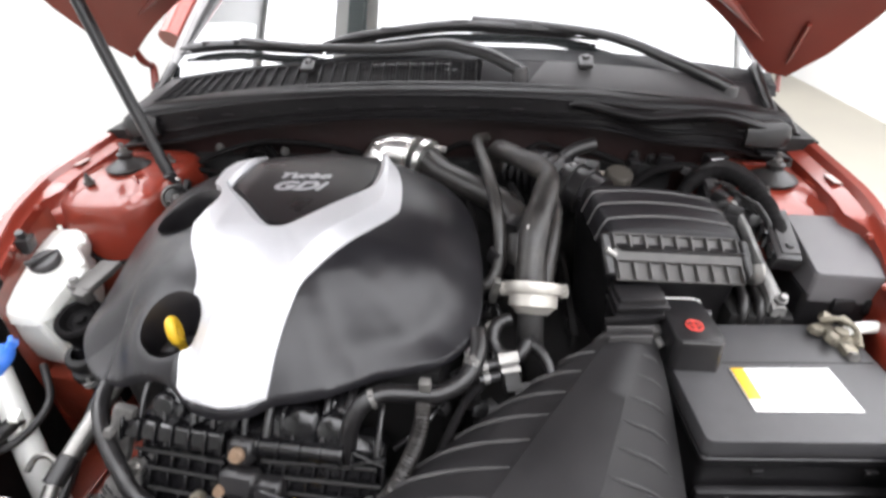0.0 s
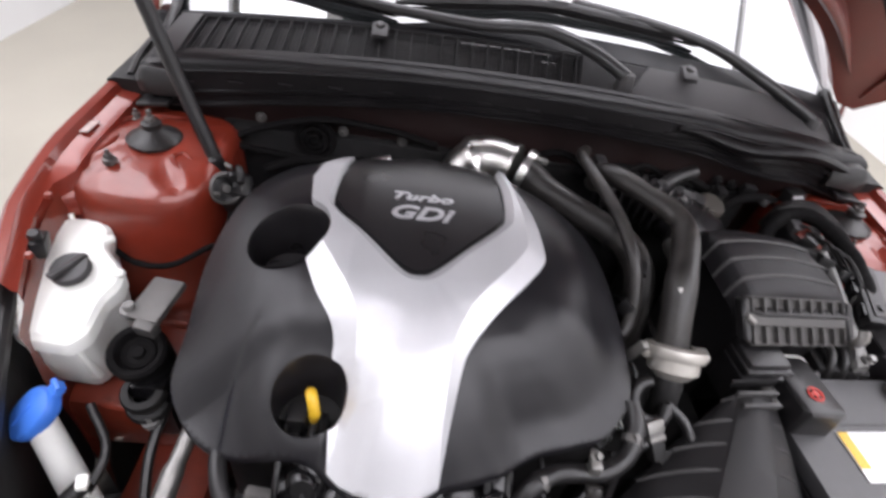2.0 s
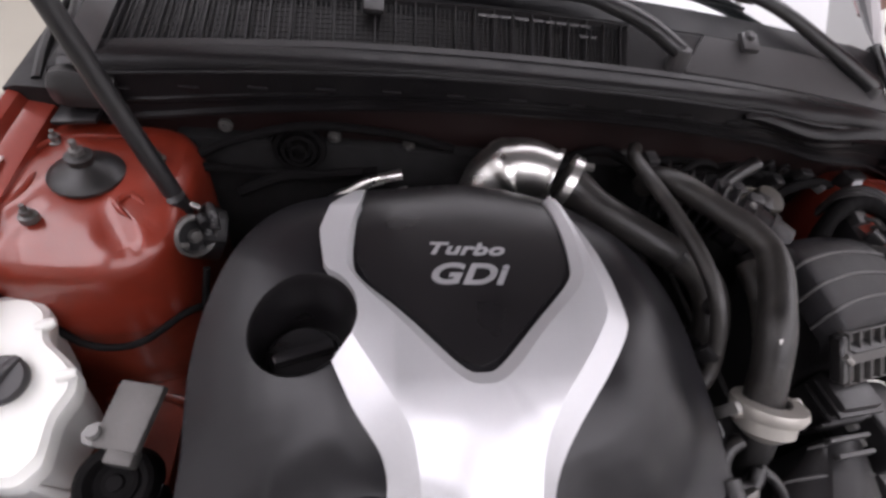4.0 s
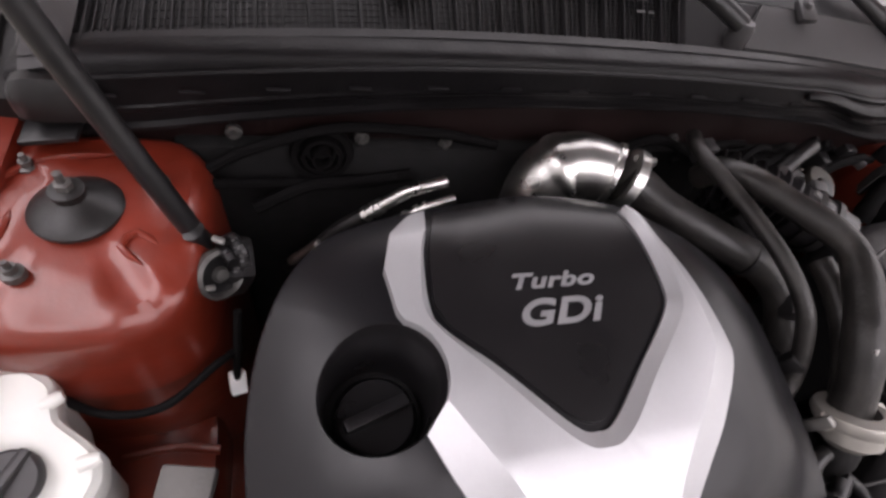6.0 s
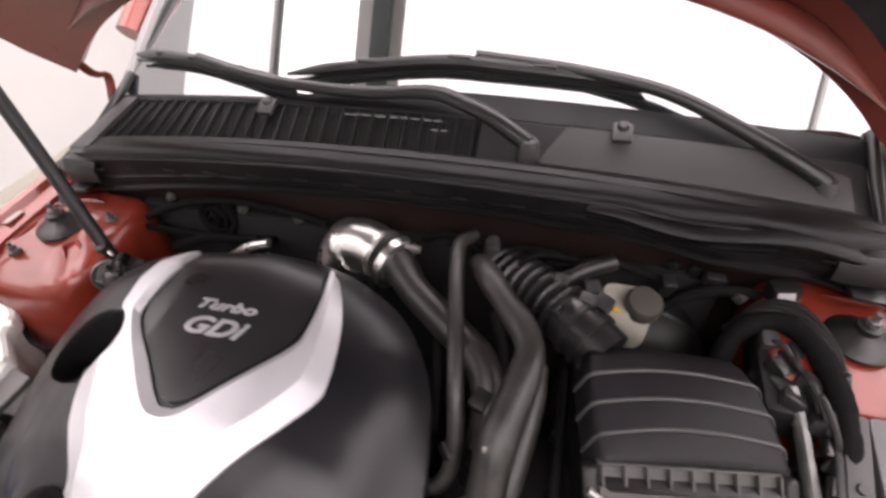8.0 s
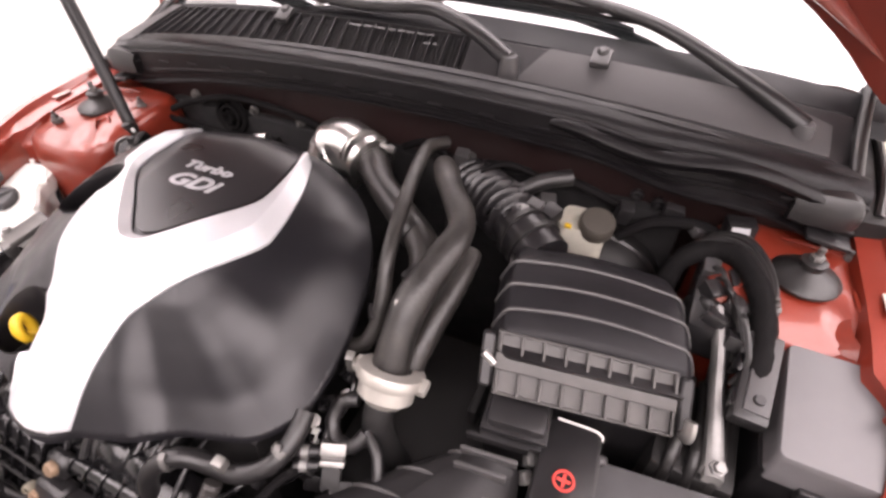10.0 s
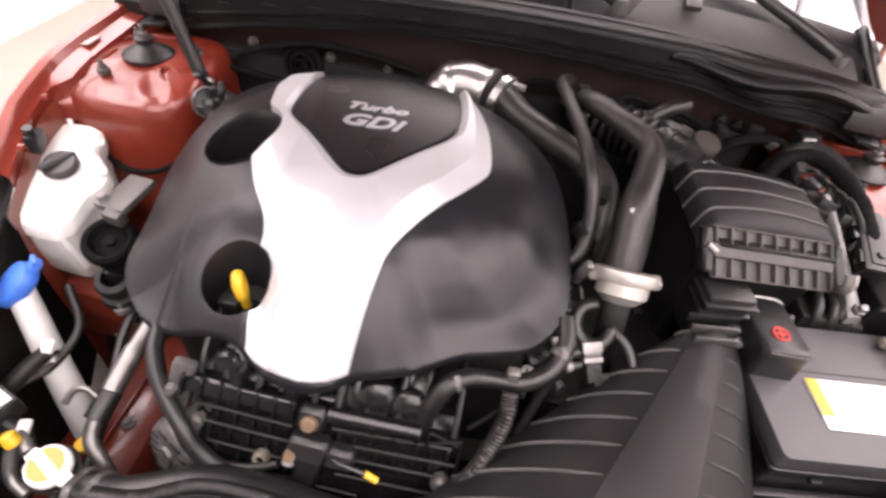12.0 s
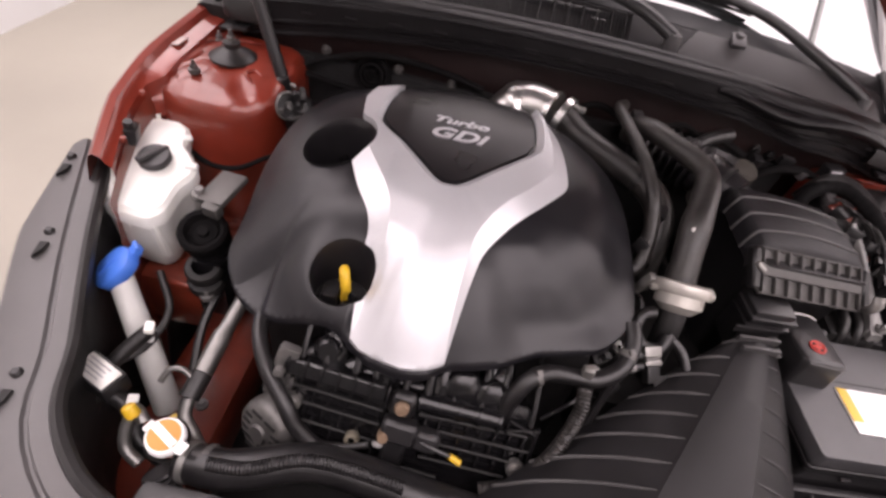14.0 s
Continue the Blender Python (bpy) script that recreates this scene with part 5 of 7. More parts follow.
lathe(bm, [(0.022, -0.006), (0.037, -0.004), (0.039, 0.003), (0.036, 0.010), (0.031, 0.011), (0.031, 0.026), (0.028, 0.028), (0.022, 0.034), (0.020, 0.036)], (0.178, -0.268, 0.868), AX, 36)
collar = part("collar", bm, CLAMP, charge, "pale cast metal collar")
for sx in (-1, 1):
    bm = B()
    box(bm, (0.178 + sx * 0.037, -0.270, 0.864), (0.014, 0.018, 0.012), 0.004)
    part("lug", bm, CLAMP, collar)
bm = B()
tube(bm, [(0.176, -0.288, 0.842), (0.175, -0.300, 0.825), (0.178, -0.305, 0.79), (0.19, -0.30, 0.72)], 0.017, 20)
part("lower_pipe", bm, DARKGAP, charge)
hose("return_pipe", [(0.205, -0.110, 0.915), (0.206, -0.150, 0.908), (0.200, -0.200, 0.888), (0.192, -0.240, 0.862), (0.188, -0.262, 0.835)], lambda s, t: 0.0135 + 0.0010 * math.sin(s * 160) ** 4, DUSTHOSE, "dusty rubber pipe behind the charge pipe", "pipe")
hose("vacuum_hose", [(0.150, -0.295, 0.835), (0.134, -0.302, 0.832), (0.128, -0.318, 0.818), (0.140, -0.334, 0.808), (0.162, -0.335, 0.810), (0.172, -0.320, 0.82)], 0.0085, HOSE, "small looped black vacuum hose", group="vacuum hoses")
hose("vacuum_hose", [(0.172, -0.318, 0.82), (0.192, -0.335, 0.812), (0.202, -0.358, 0.795), (0.200, -0.380, 0.770), (0.180, -0.395, 0.765), (0.168, -0.395, 0.75)], 0.0065, HOSE, "small looped black vacuum hose", group="vacuum hoses")
sol = thing("solenoid_valve", (0.148, -0.352, 0.76), "silver solenoid valve with black plugs and a metal strap", "valve")
SOL = Matrix.Translation((0.146, -0.345, 0.812)) @ Euler((radians(38), radians(6), radians(22))).to_matrix().to_4x4()
for nm, mat, y, size in (("body", ALU, 0.0, (0.027, 0.014, 0.018)), ("band", CASTING, -0.009, (0.024, 0.004, 0.016)), ("coil_plate", ALU, -0.0145, (0.026, 0.007, 0.017)), ("plug", DARKGAP, -0.029, (0.020, 0.022, 0.014))):
    bm = B()
    box(bm, SOL @ Vector((0, y, 0)), size, 0.002, (38, 6, 22))
    part(nm, bm, mat, sol)
bm = B()
box(bm, SOL @ Vector((0.012, -0.044, 0.004)), (0.024, 0.026, 0.003), 0.001, (38, 6, 22))
part("mounting_plate", bm, DARKGAP, sol, "dirty metal mounting plate")
bm = B()
lathe(bm, [(0.0, 0.007), (0.005, 0.007), (0.006, 0.0), (0.009, -0.001), (0.009, -0.006)], SOL @ Vector((0.012, -0.050, 0.008)), (0.05, -0.55, 0.8), n=8)
part("bolt", bm, STEEL, sol)
bm = B()
tube(bm, [SOL @ Vector((0.024 + 0.007 * math.cos(a), -0.062 + 0.007 * math.sin(a), 0.011)) for a in (0.4 * i for i in range(13))], 0.0022, 8, 0.004)
part("earth_lug", bm, STEEL, sol)
for k in range(2):
    bm = B()
    tube(bm, [SOL @ Vector((-0.014, -0.004 - 0.014 * k, 0.0)), SOL @ Vector((-0.040, -0.006 - 0.014 * k, -0.002))], 0.0062, 12)
    end = part("terminal", bm, BLACK, sol, "black plug with a silvery sleeve")
    bm = B()
    tube(bm, [SOL @ Vector((-0.026, -0.005 - 0.014 * k, -0.001)), SOL @ Vector((-0.034, -0.0055 - 0.014 * k, -0.0015))], 0.0072, 12)
    part("sleeve", bm, DULL, end)

# bellows from the air box
bell = thing("air_bellows", (0.21, 0.0, 0.86), "black ribbed air bellows behind the filter box", "air hose")
bm = B()
tube(bm, [(0.145, 0.048, 0.895), (0.175, 0.025, 0.902), (0.215, -0.005, 0.905), (0.250, -0.035, 0.902), (0.285, -0.065, 0.895)], lambda s, t: 0.035 + 0.0055 * math.cos(2 * math.pi * s / 0.0145) * (1 if s < 0.62 * t else 0), 24, 0.0018)
part("bellows", bm, PANEL, bell, "glossy black ribbed rubber")
for a, b in (((0.246, -0.032, 0.902), (0.252, -0.037, 0.902)), ((0.262, -0.045, 0.900), (0.268, -0.05, 0.899))):
    bm = B()
    tube(bm, [a, b], 0.0385, 28, 0.003)
    part("band", bm, RUBBER, bell, "thin dark band")
hose("stub_pipe", [(0.225, 0.020, 0.925), (0.252, 0.034, 0.940), (0.285, 0.050, 0.945)], 0.011, HOSE, "short black stub pipe", "pipe")
bm = B()
box(bm, (0.222, 0.012, 0.928), (0.018, 0.02, 0.022), 0.003)
solo("pipe_clip", bm, GREYPL, "grey plastic pipe clip", "clip")

# ---------------------------------------------------------------- right of the engine: air box, duct, battery
airbox = thing("air_filter_box", (0.36, -0.14, 0.66), "black plastic air filter box with a ribbed lid", "air filter")
AT = Matrix.Translation((0.358, -0.125, 0.0)) @ Matrix.Rotation(radians(13), 4, "Z")
FALL = 0.15  # the box leans down to its outer side


def at_box(u, v, z):
    return AT @ Vector((u, v, z - FALL * u))


# cross-section of the domed lid from its front edge to its back
LID = [(-0.060, 0.898), (-0.058, 0.905), (-0.050, 0.909), (-0.030, 0.9135), (0.0, 0.9195), (0.033, 0.9235), (0.055, 0.921), (0.070, 0.913), (0.078, 0.896), (0.080, 0.86)]
LID_V, LID_Z = [p[0] for p in LID], [p[1] for p in LID]


def lid_half(v):
    return 0.108 - 0.24 * max(0.0, v - 0.02) - 0.05 * max(0.0, -0.03 - v)


def on_lid(u, v, lift=0.0):
    """A point of the lid, u from -1 to 1 across it; its sides roll over."""
    over = max(0.0, abs(u) - 0.84) / 0.16
    z = float(np.interp(v, LID_V, LID_Z)) - 0.004 * u * u - 0.030 * over ** 1.8
    return at_box(u * lid_half(v), v - 0.006 * u * u, z + lift)


bm = B()
across = [-1.0, -0.985, -0.96, -0.93, -0.90, -0.87, -0.84] + [-0.7 + 0.1 * i for i in range(15)] + [0.84, 0.87, 0.90, 0.93, 0.96, 0.985, 1.0]
loft(bm, [[on_lid(u, v) for v in LID_V] for u in across], closed=False)
part("lid", bm, AIRLID, airbox, "domed black lid with raised lines", 50)
# the lid's lines are lightened to paint the glints on their ridges
for v in (-0.030, 0.001, 0.033):
    bm = B()
    tube(bm, [on_lid(u, v + 0.006 * (1 - u * u) - 0.004, 0.0004) for u in (-1.0, -0.95, -0.9, -0.84, -0.7, -0.35, 0, 0.35, 0.7, 0.84, 0.9, 0.95, 1.0)], 0.0021, n=8, step=0.006)
    part("lid_rib", bm, RIBPL, airbox, "raised line with its highlight painted grey")
bm = B()
loft(bm, [[at_box(x, y - 0.004, z) for x, y in rounded(0.196 * k, 0.158 * k, 0.012)] for k, z in ((0.88, 0.67), (0.96, 0.82), (1.0, 0.866), (1.0, 0.892))])
part("base", bm, BLACK, airbox, "black box base")
# the slanting front: dusty pockets above and below a broad bar
DOWN, OUT = Vector((0, -0.700, -0.714)), Vector((0, -0.714, 0.700))


def front_box(bm, u, d, h, su, sd, sh, bevel=0.001):
    """A block on the slanting front: d down the slope from the lid, h proud of it."""
    made = bmesh.ops.create_cube(bm, size=1)["verts"]
    for q in made:
        q.co = Vector((q.co.x * su, q.co.y * sd, q.co.z * sh))
    if bevel:
        made = list(set(bmesh.ops.bevel(bm, geom=list({e for q in made for e in q.link_edges}), offset=bevel, segments=1, affect="EDGES")["verts"]))
    for q in made:
        p = Vector((0, -0.060, 0.901)) + DOWN * (d + q.co.y) + OUT * (h + q.co.z)
        q.co = at_box(u + q.co.x, p.y, p.z)


for d, h, sd, sh, nm in ((0.010, -0.002, 0.022, 0.006, "pocket_wall"), (0.0295, 0.002, 0.0175, 0.010, "flange"), (0.050, -0.002, 0.024, 0.006, "pocket_wall"), (0.0005, 0.002, 0.003, 0.006, "flange"), (0.0625, 0.001, 0.003, 0.006, "flange")):
    bm = B()
    front_box(bm, -0.008, d, h, 0.184, sd, sh)
    part(nm, bm, TOOTH, airbox, "dusty grey edge flange" if nm == "flange" else "")
for i in range(9):
    u = -0.096 + 0.0222 * i
    for d, sd in ((0.0105, 0.020), (0.050, 0.023)):
        bm = B()
        front_box(bm, u, d, 0.003, 0.0030, sd, 0.009, 0.0006)
        part("tooth", bm, TOOTH, airbox)
for side, u in ((-1, -0.108), (1, 0.092)):
    bm = B()
    front_box(bm, u, 0.030, 0.001, 0.014, 0.056, 0.016, 0.003)
    latch = part("latch", bm, BLACK, airbox, "black latch block at the end of the bar")
    bm = B()
    c = Vector((0, -0.060, 0.901)) + DOWN * (0.030 if side < 0 else 0.042) + OUT * 0.010
    if side > 0:
        tube(bm, [at_box(u, c.y + 0.017 * math.cos(a), c.z + 0.017 * math.sin(a)) for a in (2.2, 2.9, 3.6, 4.3, 5.0)], 0.0045, n=8, squash=1.6)
    else:
        tube(bm, [at_box(u - 0.004, c.y + 0.004, c.z + 0.004), at_box(u + 0.008, c.y - 0.002, c.z - 0.002)], 0.0042, n=8)
    part("spring_clip", bm, STEEL, latch, "bright spring clip")
bm = B()
box(bm, (0.315, -0.245, 0.815), (0.062, 0.05, 0.085), 0.008, (0, 0, 6))
for z in (0.83, 0.845):
    box(bm, (0.315, -0.250, z), (0.068, 0.05, 0.006), 0.002, (0, 0, 6))
part("inlet_neck", bm, BLACK, airbox, "ribbed inlet neck")

duct = thing("air_intake_duct", (0.18, -0.5, 0.66), "wide black ribbed air intake duct flaring to the front", "air duct")


def duct_row(k):
    """A cross-section of the duct, k from the box to the front."""
    y = lerp(-0.290, -0.70, k)
    zc = 0.823 - 0.03 * k ** 1.5
    cl, cr = lerp(0.284, 0.022, k), lerp(0.318, 0.166, k)
    lf = cl - lerp(0.012, 0.21, min(1, k * 1.25) ** 0.85)
    rt = cr + lerp(0.014, 0.150, k ** 0.8)
    dz = lerp(0.012, 0.10, min(1, k * 1.4) ** 0.9)
    return [Vector((lf - 0.01, y, zc - dz - 0.10)), Vector((lf, y, zc - dz)), Vector((lerp(lf, cl, 0.25), y, zc - dz * 0.55)), Vector((lerp(lf, cl, 0.6), y, zc - dz * 0.22)), Vector((cl - 0.004, y, zc - 0.003)), Vector((cl, y, zc)),
            Vector(((cl + cr) / 2, y, zc + 0.004)), Vector((cr, y, zc)), Vector((cr + 0.004, y, zc - 0.003)), Vector((lerp(cr, rt, 0.5), y, zc - dz * 0.3)), Vector((rt, y, zc - dz * 0.9)), Vector((rt + 0.005, y, zc - dz - 0.10))]


bm = B()
loft(bm, [duct_row(i / 40) for i in range(41)], closed=False)
body = part("body", bm, DUCT, duct, "black moulded duct body", 30)
# ribs paler than the duct, painting the light on their edges
for i in range(13):
    k = 0.02 + i * 0.079
    row = duct_row(min(1, k))
    bm = B()
    tube(bm, [p + Vector((0, 0, 0.0008)) for p in row[1:5]], lambda q, total: 0.0021 * min(1, 0.3 + 5 * (total - q) / total), n=6, step=0.012)
    part("rib", bm, RIBPL, body)
    if i:
        bm = B()
        tube(bm, [p + Vector((0, 0, 0.0004)) for p in (row[8], row[9], row[9].lerp(row[10], 0.6))], lambda q, total: 0.0016 * min(1, 0.2 + 4 * min(q, total - q) / total), n=6, step=0.012)
        part("rib", bm, GREYPL, body)
for i in (0, 1, 2):
    bm = B()
    box(bm, (0.303 - 0.003 * i, -0.276 - 0.018 * i, 0.826), (0.066 - 0.006 * i, 0.005, 0.012), 0.002, (0, 0, 6))
    part("neck_rib", bm, RIBPL if i else DUCT, body)

batt = thing("battery", (0.465, -0.34, 0.58), "grey-black car battery with a white label on top", "battery")
BT = Matrix.Translation((0.477, -0.325, 0.0)) @ Matrix.Rotation(radians(5), 4, "Z")
bm = B()
loft(bm, [[BT @ Vector((x * k, y * k, z)) for x, y in rounded(0.254, 0.190, 0.008)] for k, z in ((0.95, 0.587), (0.95, 0.750), (0.97, 0.752), (1.0, 0.760), (1.0, 0.765), (0.985, 0.766), (0.985, 0.771))])
part("case", bm, BLACK, batt, "dark battery case")
bm = B()
loft(bm, [[BT @ Vector((x * k, y * k, z)) for x, y in rounded(0.254, 0.190, 0.008)] for k, z in ((0.98, 0.7705), (1.0, 0.772), (1.0, 0.790), (0.99, 0.794))])
part("lid", bm, BATTERY, batt, "grey battery lid")
bm = B()
box(bm, BT @ Vector((0.001, -0.022, 0.7952)), (0.118, 0.066, 0.0016), 0.0004, (0, 0, 5))
lab = part("label", bm, PAPER, batt, "white paper label")
bm = B()
box(bm, BT @ Vector((-0.0500, -0.0140, 0.7964)), (0.015, 0.049, 0.0010), 0.0002, (0, 0, 5))
part("stripe", bm, YELLOW, lab, "yellow stripe")
bm = B()
box(bm, BT @ Vector((0.004, 0.022, 0.7940)), (0.236, 0.0016, 0.0012), 0.0003, (0, 0, 5))
part("seam", bm, DARKGAP, batt, "thin dark seam across the top")
for x in (-0.060, 0.062):
    bm = B()
    box(bm, BT @ Vector((x, -0.0935, 0.742)), (0.014, 0.006, 0.008), 0.002, (0, 0, 5))
    part("catch", bm, BLACK, batt, "small lid catch")
tray = thing("battery_tray", (0.466, -0.34, 0.555), "grey-black plastic battery tray", "tray")
bm = B()
box(bm, (0.478, -0.332, 0.572), (0.26, 0.20, 0.03), 0.006, (0, 0, 5))
part("base", bm, GREYPL, tray)
bm = B()
box(bm, BT @ Vector((0.0, -0.100, 0.64)), (0.250, 0.012, 0.16), 0.004, (0, 0, 5))
wallp = part("front_wall", bm, BLACK, tray)
for x in (-0.091, -0.030, 0.031, 0.092):
    bm = B()
    box(bm, BT @ Vector((x, -0.108, 0.645)), (0.005, 0.008, 0.14), 0.001, (0, 0, 5))
    part("stiffener", bm, BLACK, wallp)

pos = thing("terminal_cover", (0.368, -0.29, 0.785), "black plastic terminal cover with a red plus sign", "terminal cover")
bm = B()
PT = Matrix.Translation((0.375, -0.275, -0.010)) @ Matrix.Rotation(radians(1), 4, "Z")
loft(bm, [[PT @ Vector((x * k, y * k - dy, z - 0.10 * y)) for x, y in rounded(0.058, 0.100, 0.009)] for k, z, dy in ((1.04, 0.797, 0), (1.02, 0.82, 0), (1.0, 0.838, 0), (0.95, 0.844, 0), (0.90, 0.845, 0))])
shell = part("shell", bm, BLACK, pos)
bm = B()
tube(bm, [PT @ Vector((-0.020, 0.050, 0.838)), PT @ Vector((0.022, 0.050, 0.838)), PT @ Vector((0.0285, 0.042, 0.838))], 0.0014, n=8)
part("edge_clip", bm, MILKY2, pos, "white edge strip")
# pale strip that paints the lit front ridge of the cover
bm = B()
tube(bm, [PT @ Vector((-0.022, -0.0485, 0.8462)), PT @ Vector((0.020, -0.0485, 0.8462)), PT @ Vector((0.0275, -0.042, 0.8455)), PT @ Vector((0.0285, -0.010, 0.843)), PT @ Vector((0.0285, 0.02, 0.840))], 0.0016, n=8)
part("lit_edge", bm, RIBPL, shell, "front edge strip with its highlight painted grey")
bm = B()
lathe(bm, [(0.0, 0.006), (0.004, 0.006), (0.0055, 0.002), (0.0055, -0.006)], PT @ Vector((0.030, 0.022, 0.836)), (0.9, 0, 0.4), n=14)
part("knob", bm, GREYPL, pos)
for k in range(3):
    bm = B()
    box(bm, PT @ Vector((-0.036, 0.022 - 0.018 * k, 0.822 - 0.004 * k)), (0.012, 0.014, 0.014), 0.003, (15 * k, 20, 25 * k))
    part("clamp_piece", bm, DULL, pos, "tarnished clamp showing beside the cover")
bm = B()
c = PT @ Vector((0.000, -0.018, 0.8475))
ring = [c + Vector((0.0095 * math.cos(a), 0.0095 * math.sin(a), 0.0012)) for a in (2 * math.pi * i / 28 for i in range(29))]
tube(bm, ring, 0.0014, n=6, step=0.004)
box(bm, c + Vector((0, 0, 0.0012)), (0.0135, 0.003, 0.001), 0)
box(bm, c + Vector((0, 0, 0.0014)), (0.003, 0.0135, 0.001), 0)
part("plus_sign", bm, REDPRINT, shell, "red plus in a ring")

neg = thing("battery_clamp", (0.573, -0.237, 0.785), "tarnished metal battery clamp on its post", "clamp")
bm = B()
lathe(bm, [(0.0, 0.026), (0.008, 0.026), (0.009, 0.0)], (0.574, -0.254, 0.786), n=18)
part("post", bm, BRASS, neg)
bm = B()
lathe(bm, [(0.009, 0.004), (0.016, 0.004), (0.017, 0.014), (0.015, 0.018), (0.009, 0.018)], (0.574, -0.254, 0.786), n=18)
box(bm, (0.574, -0.274, 0.797), (0.016, 0.022, 0.014), 0.003)
box(bm, (0.559, -0.238, 0.800), (0.030, 0.014, 0.012), 0.003, (0, 10, 30))
part("jaw", bm, BRASS, neg)
bm = B()
lathe(bm, [(0.0, 0.008), (0.007, 0.008), (0.007, 0.0)], (0.574, -0.284, 0.797), (0, -1, 0.2), n=6)
part("bolt", bm, STEEL, neg)
for k, (x, y, z) in enumerate(((0.548, -0.246, 0.803), (0.560, -0.262, 0.806), (0.590, -0.262, 0.800), (0.586, -0.236, 0.812), (0.566, -0.230, 0.812))):
    bm = B()
    box(bm, (x, y, z), (0.016, 0.012, 0.011), 0.003, (17 * k, 23 - 12 * k, 40 * k))
    part("crimp", bm, BRASS, neg)
bm = B()
tube(bm, [(0.556, -0.236, 0.812), (0.574, -0.243, 0.822), (0.592, -0.250, 0.812), (0.590, -0.272, 0.800)], 0.0035, n=8)
part("strap", bm, BRASS, neg)
bm = B()
tube(bm, [(0.580, -0.247, 0.800), (0.603, -0.242, 0.808), (0.633, -0.240, 0.808), (0.678, -0.242, 0.795), (0.708, -0.242, 0.760)], 0.008, n=12)
part("cable", bm, MILKY, neg, "white cable")

fuse = thing("fuse_box", (0.63, -0.14, 0.70), "grey plastic fuse box with a smooth lid", "fuse box")
FT = Matrix.Translation((0.646, -0.140, 0.014)) @ Matrix.Rotation(radians(-2), 4, "Z")
bm = B()
loft(bm, [[FT @ Vector((x * k, y * k, z + 0.20 * (y + 0.0))) for x, y in rounded(0.182, 0.125, 0.007)] for k, z in ((1.0, 0.815), (1.0, 0.850), (0.992, 0.856), (0.975, 0.859))])
part("lid", bm, surface("pale_grey_plastic", (0.10, 0.096, 0.099), 0.5, 0, 0.12, 14, 0.15, 700, stain=0.15, stain_colour=(0.06, 0.056, 0.052)), fuse, "smooth pale grey lid", 50)
bm = B()
loft(bm, [[FT @ Vector((x, y, z)) for x, y in rounded(0.190, 0.122, 0.008)] for z in (0.66, 0.812)])
for i in range(3):
    box(bm, FT @ Vector((-0.045 + 0.04 * i, -0.064, 0.800)), (0.026, 0.010, 0.02), 0.003)
part("base", bm, BLACK, fuse)
bm = B()
box(bm, FT @ Vector((0.02, 0.052, 0.872)), (0.03, 0.014, 0.010), 0.004)
part("latch", bm, BLACK, fuse)

brk = thing("metal_bracket", (0.50, -0.14, 0.70), "shiny folded metal bracket beside the filter box", "bracket")
bm = B()
A = [Vector((0.486, -0.062, 0.895)), Vector((0.493, -0.10, 0.880)), Vector((0.500, -0.15, 0.855)), Vector((0.509, -0.20, 0.828)), Vector((0.514, -0.218, 0.812))]
rows = []
for i, p in enumerate(A):
    w = (0.005, 0.0055, 0.006, 0.0085, 0.009)[i]
    rows.append([p + Vector((-w, 0, -0.012)), p + Vector((-w, 0, 0.0)), p + Vector((-w * 0.5, 0, 0.004)), p + Vector((w * 0.5, 0, 0.004)), p + Vector((w, 0, 0.0)), p + Vector((w, 0, -0.012))])
loft(bm, rows)
part("rail", bm, DULL, brk)
bm = B()
box(bm, (0.512, -0.205, 0.76), (0.022, 0.012, 0.12), 0.003)
part("leg", bm, DULL, brk)
bm = B()
lathe(bm, [(0.0, 0.008), (0.005, 0.008), (0.006, 0.0), (0.008, 0.0), (0.008, -0.006)], (0.513, -0.214, 0.828), (0, -0.4, 0.9), n=6)
part("bolt", bm, DULL, brk)

loom = thing("wiring_loom", (0.53, -0.02, 0.80), "thick black taped wiring loom arching over", "wiring loom")
bm = B()
tube(bm, [(0.430, -0.005, 0.850), (0.440, 0.012, 0.885), (0.465, 0.024, 0.902), (0.497, 0.018, 0.908), (0.520, -0.020, 0.906), (0.530, -0.070, 0.896), (0.530, -0.12, 0.880), (0.524, -0.16, 0.855)], lambda s, t: 0.0128 + 0.0003 * math.sin(s * 420) + 0.0007 * math.sin(s * 130), 16, 0.003)
part("sleeve", bm, LINING2, loom)
bm = B()
tube(bm, [(0.465, -0.03, 0.86), (0.480, -0.055, 0.885), (0.500, -0.080, 0.872), (0.505, -0.12, 0.83)], 0.011, 12)
part("branch", bm, RUBBER, loom)
bm = B()
tube(bm, [(0.478, -0.035, 0.888), (0.490, -0.042, 0.884)], 0.012, 12)
part("red_tape", bm, surface("brown_red_tape", (0.16, 0.045, 0.03), 0.6, 0, 0.2, 30, 0.2, 400), loom, "brown-red tape")
bm = B()
box(bm, (0.530, -0.128, 0.872), (0.034, 0.100, 0.026), 0.005, (17, 0, -5))
plug = part("connector", bm, BLACK, loom, "long black wiring connector")
bm = B()
box(bm, (0.533, -0.130, 0.8855), (0.024, 0.086, 0.004), 0.0015, (17, 0, -5))
part("face_plate", bm, GREYPL, plug, "grey face plate")
for dy in (-0.155, -0.118, -0.092):
    bm = B()
    box(bm, (0.512, dy, 0.8745 + 0.30 * (dy + 0.130)), (0.010, 0.020, 0.014), 0.002, (17, 0, -5))
    part("latch", bm, GLOSS, plug)
bm = B()
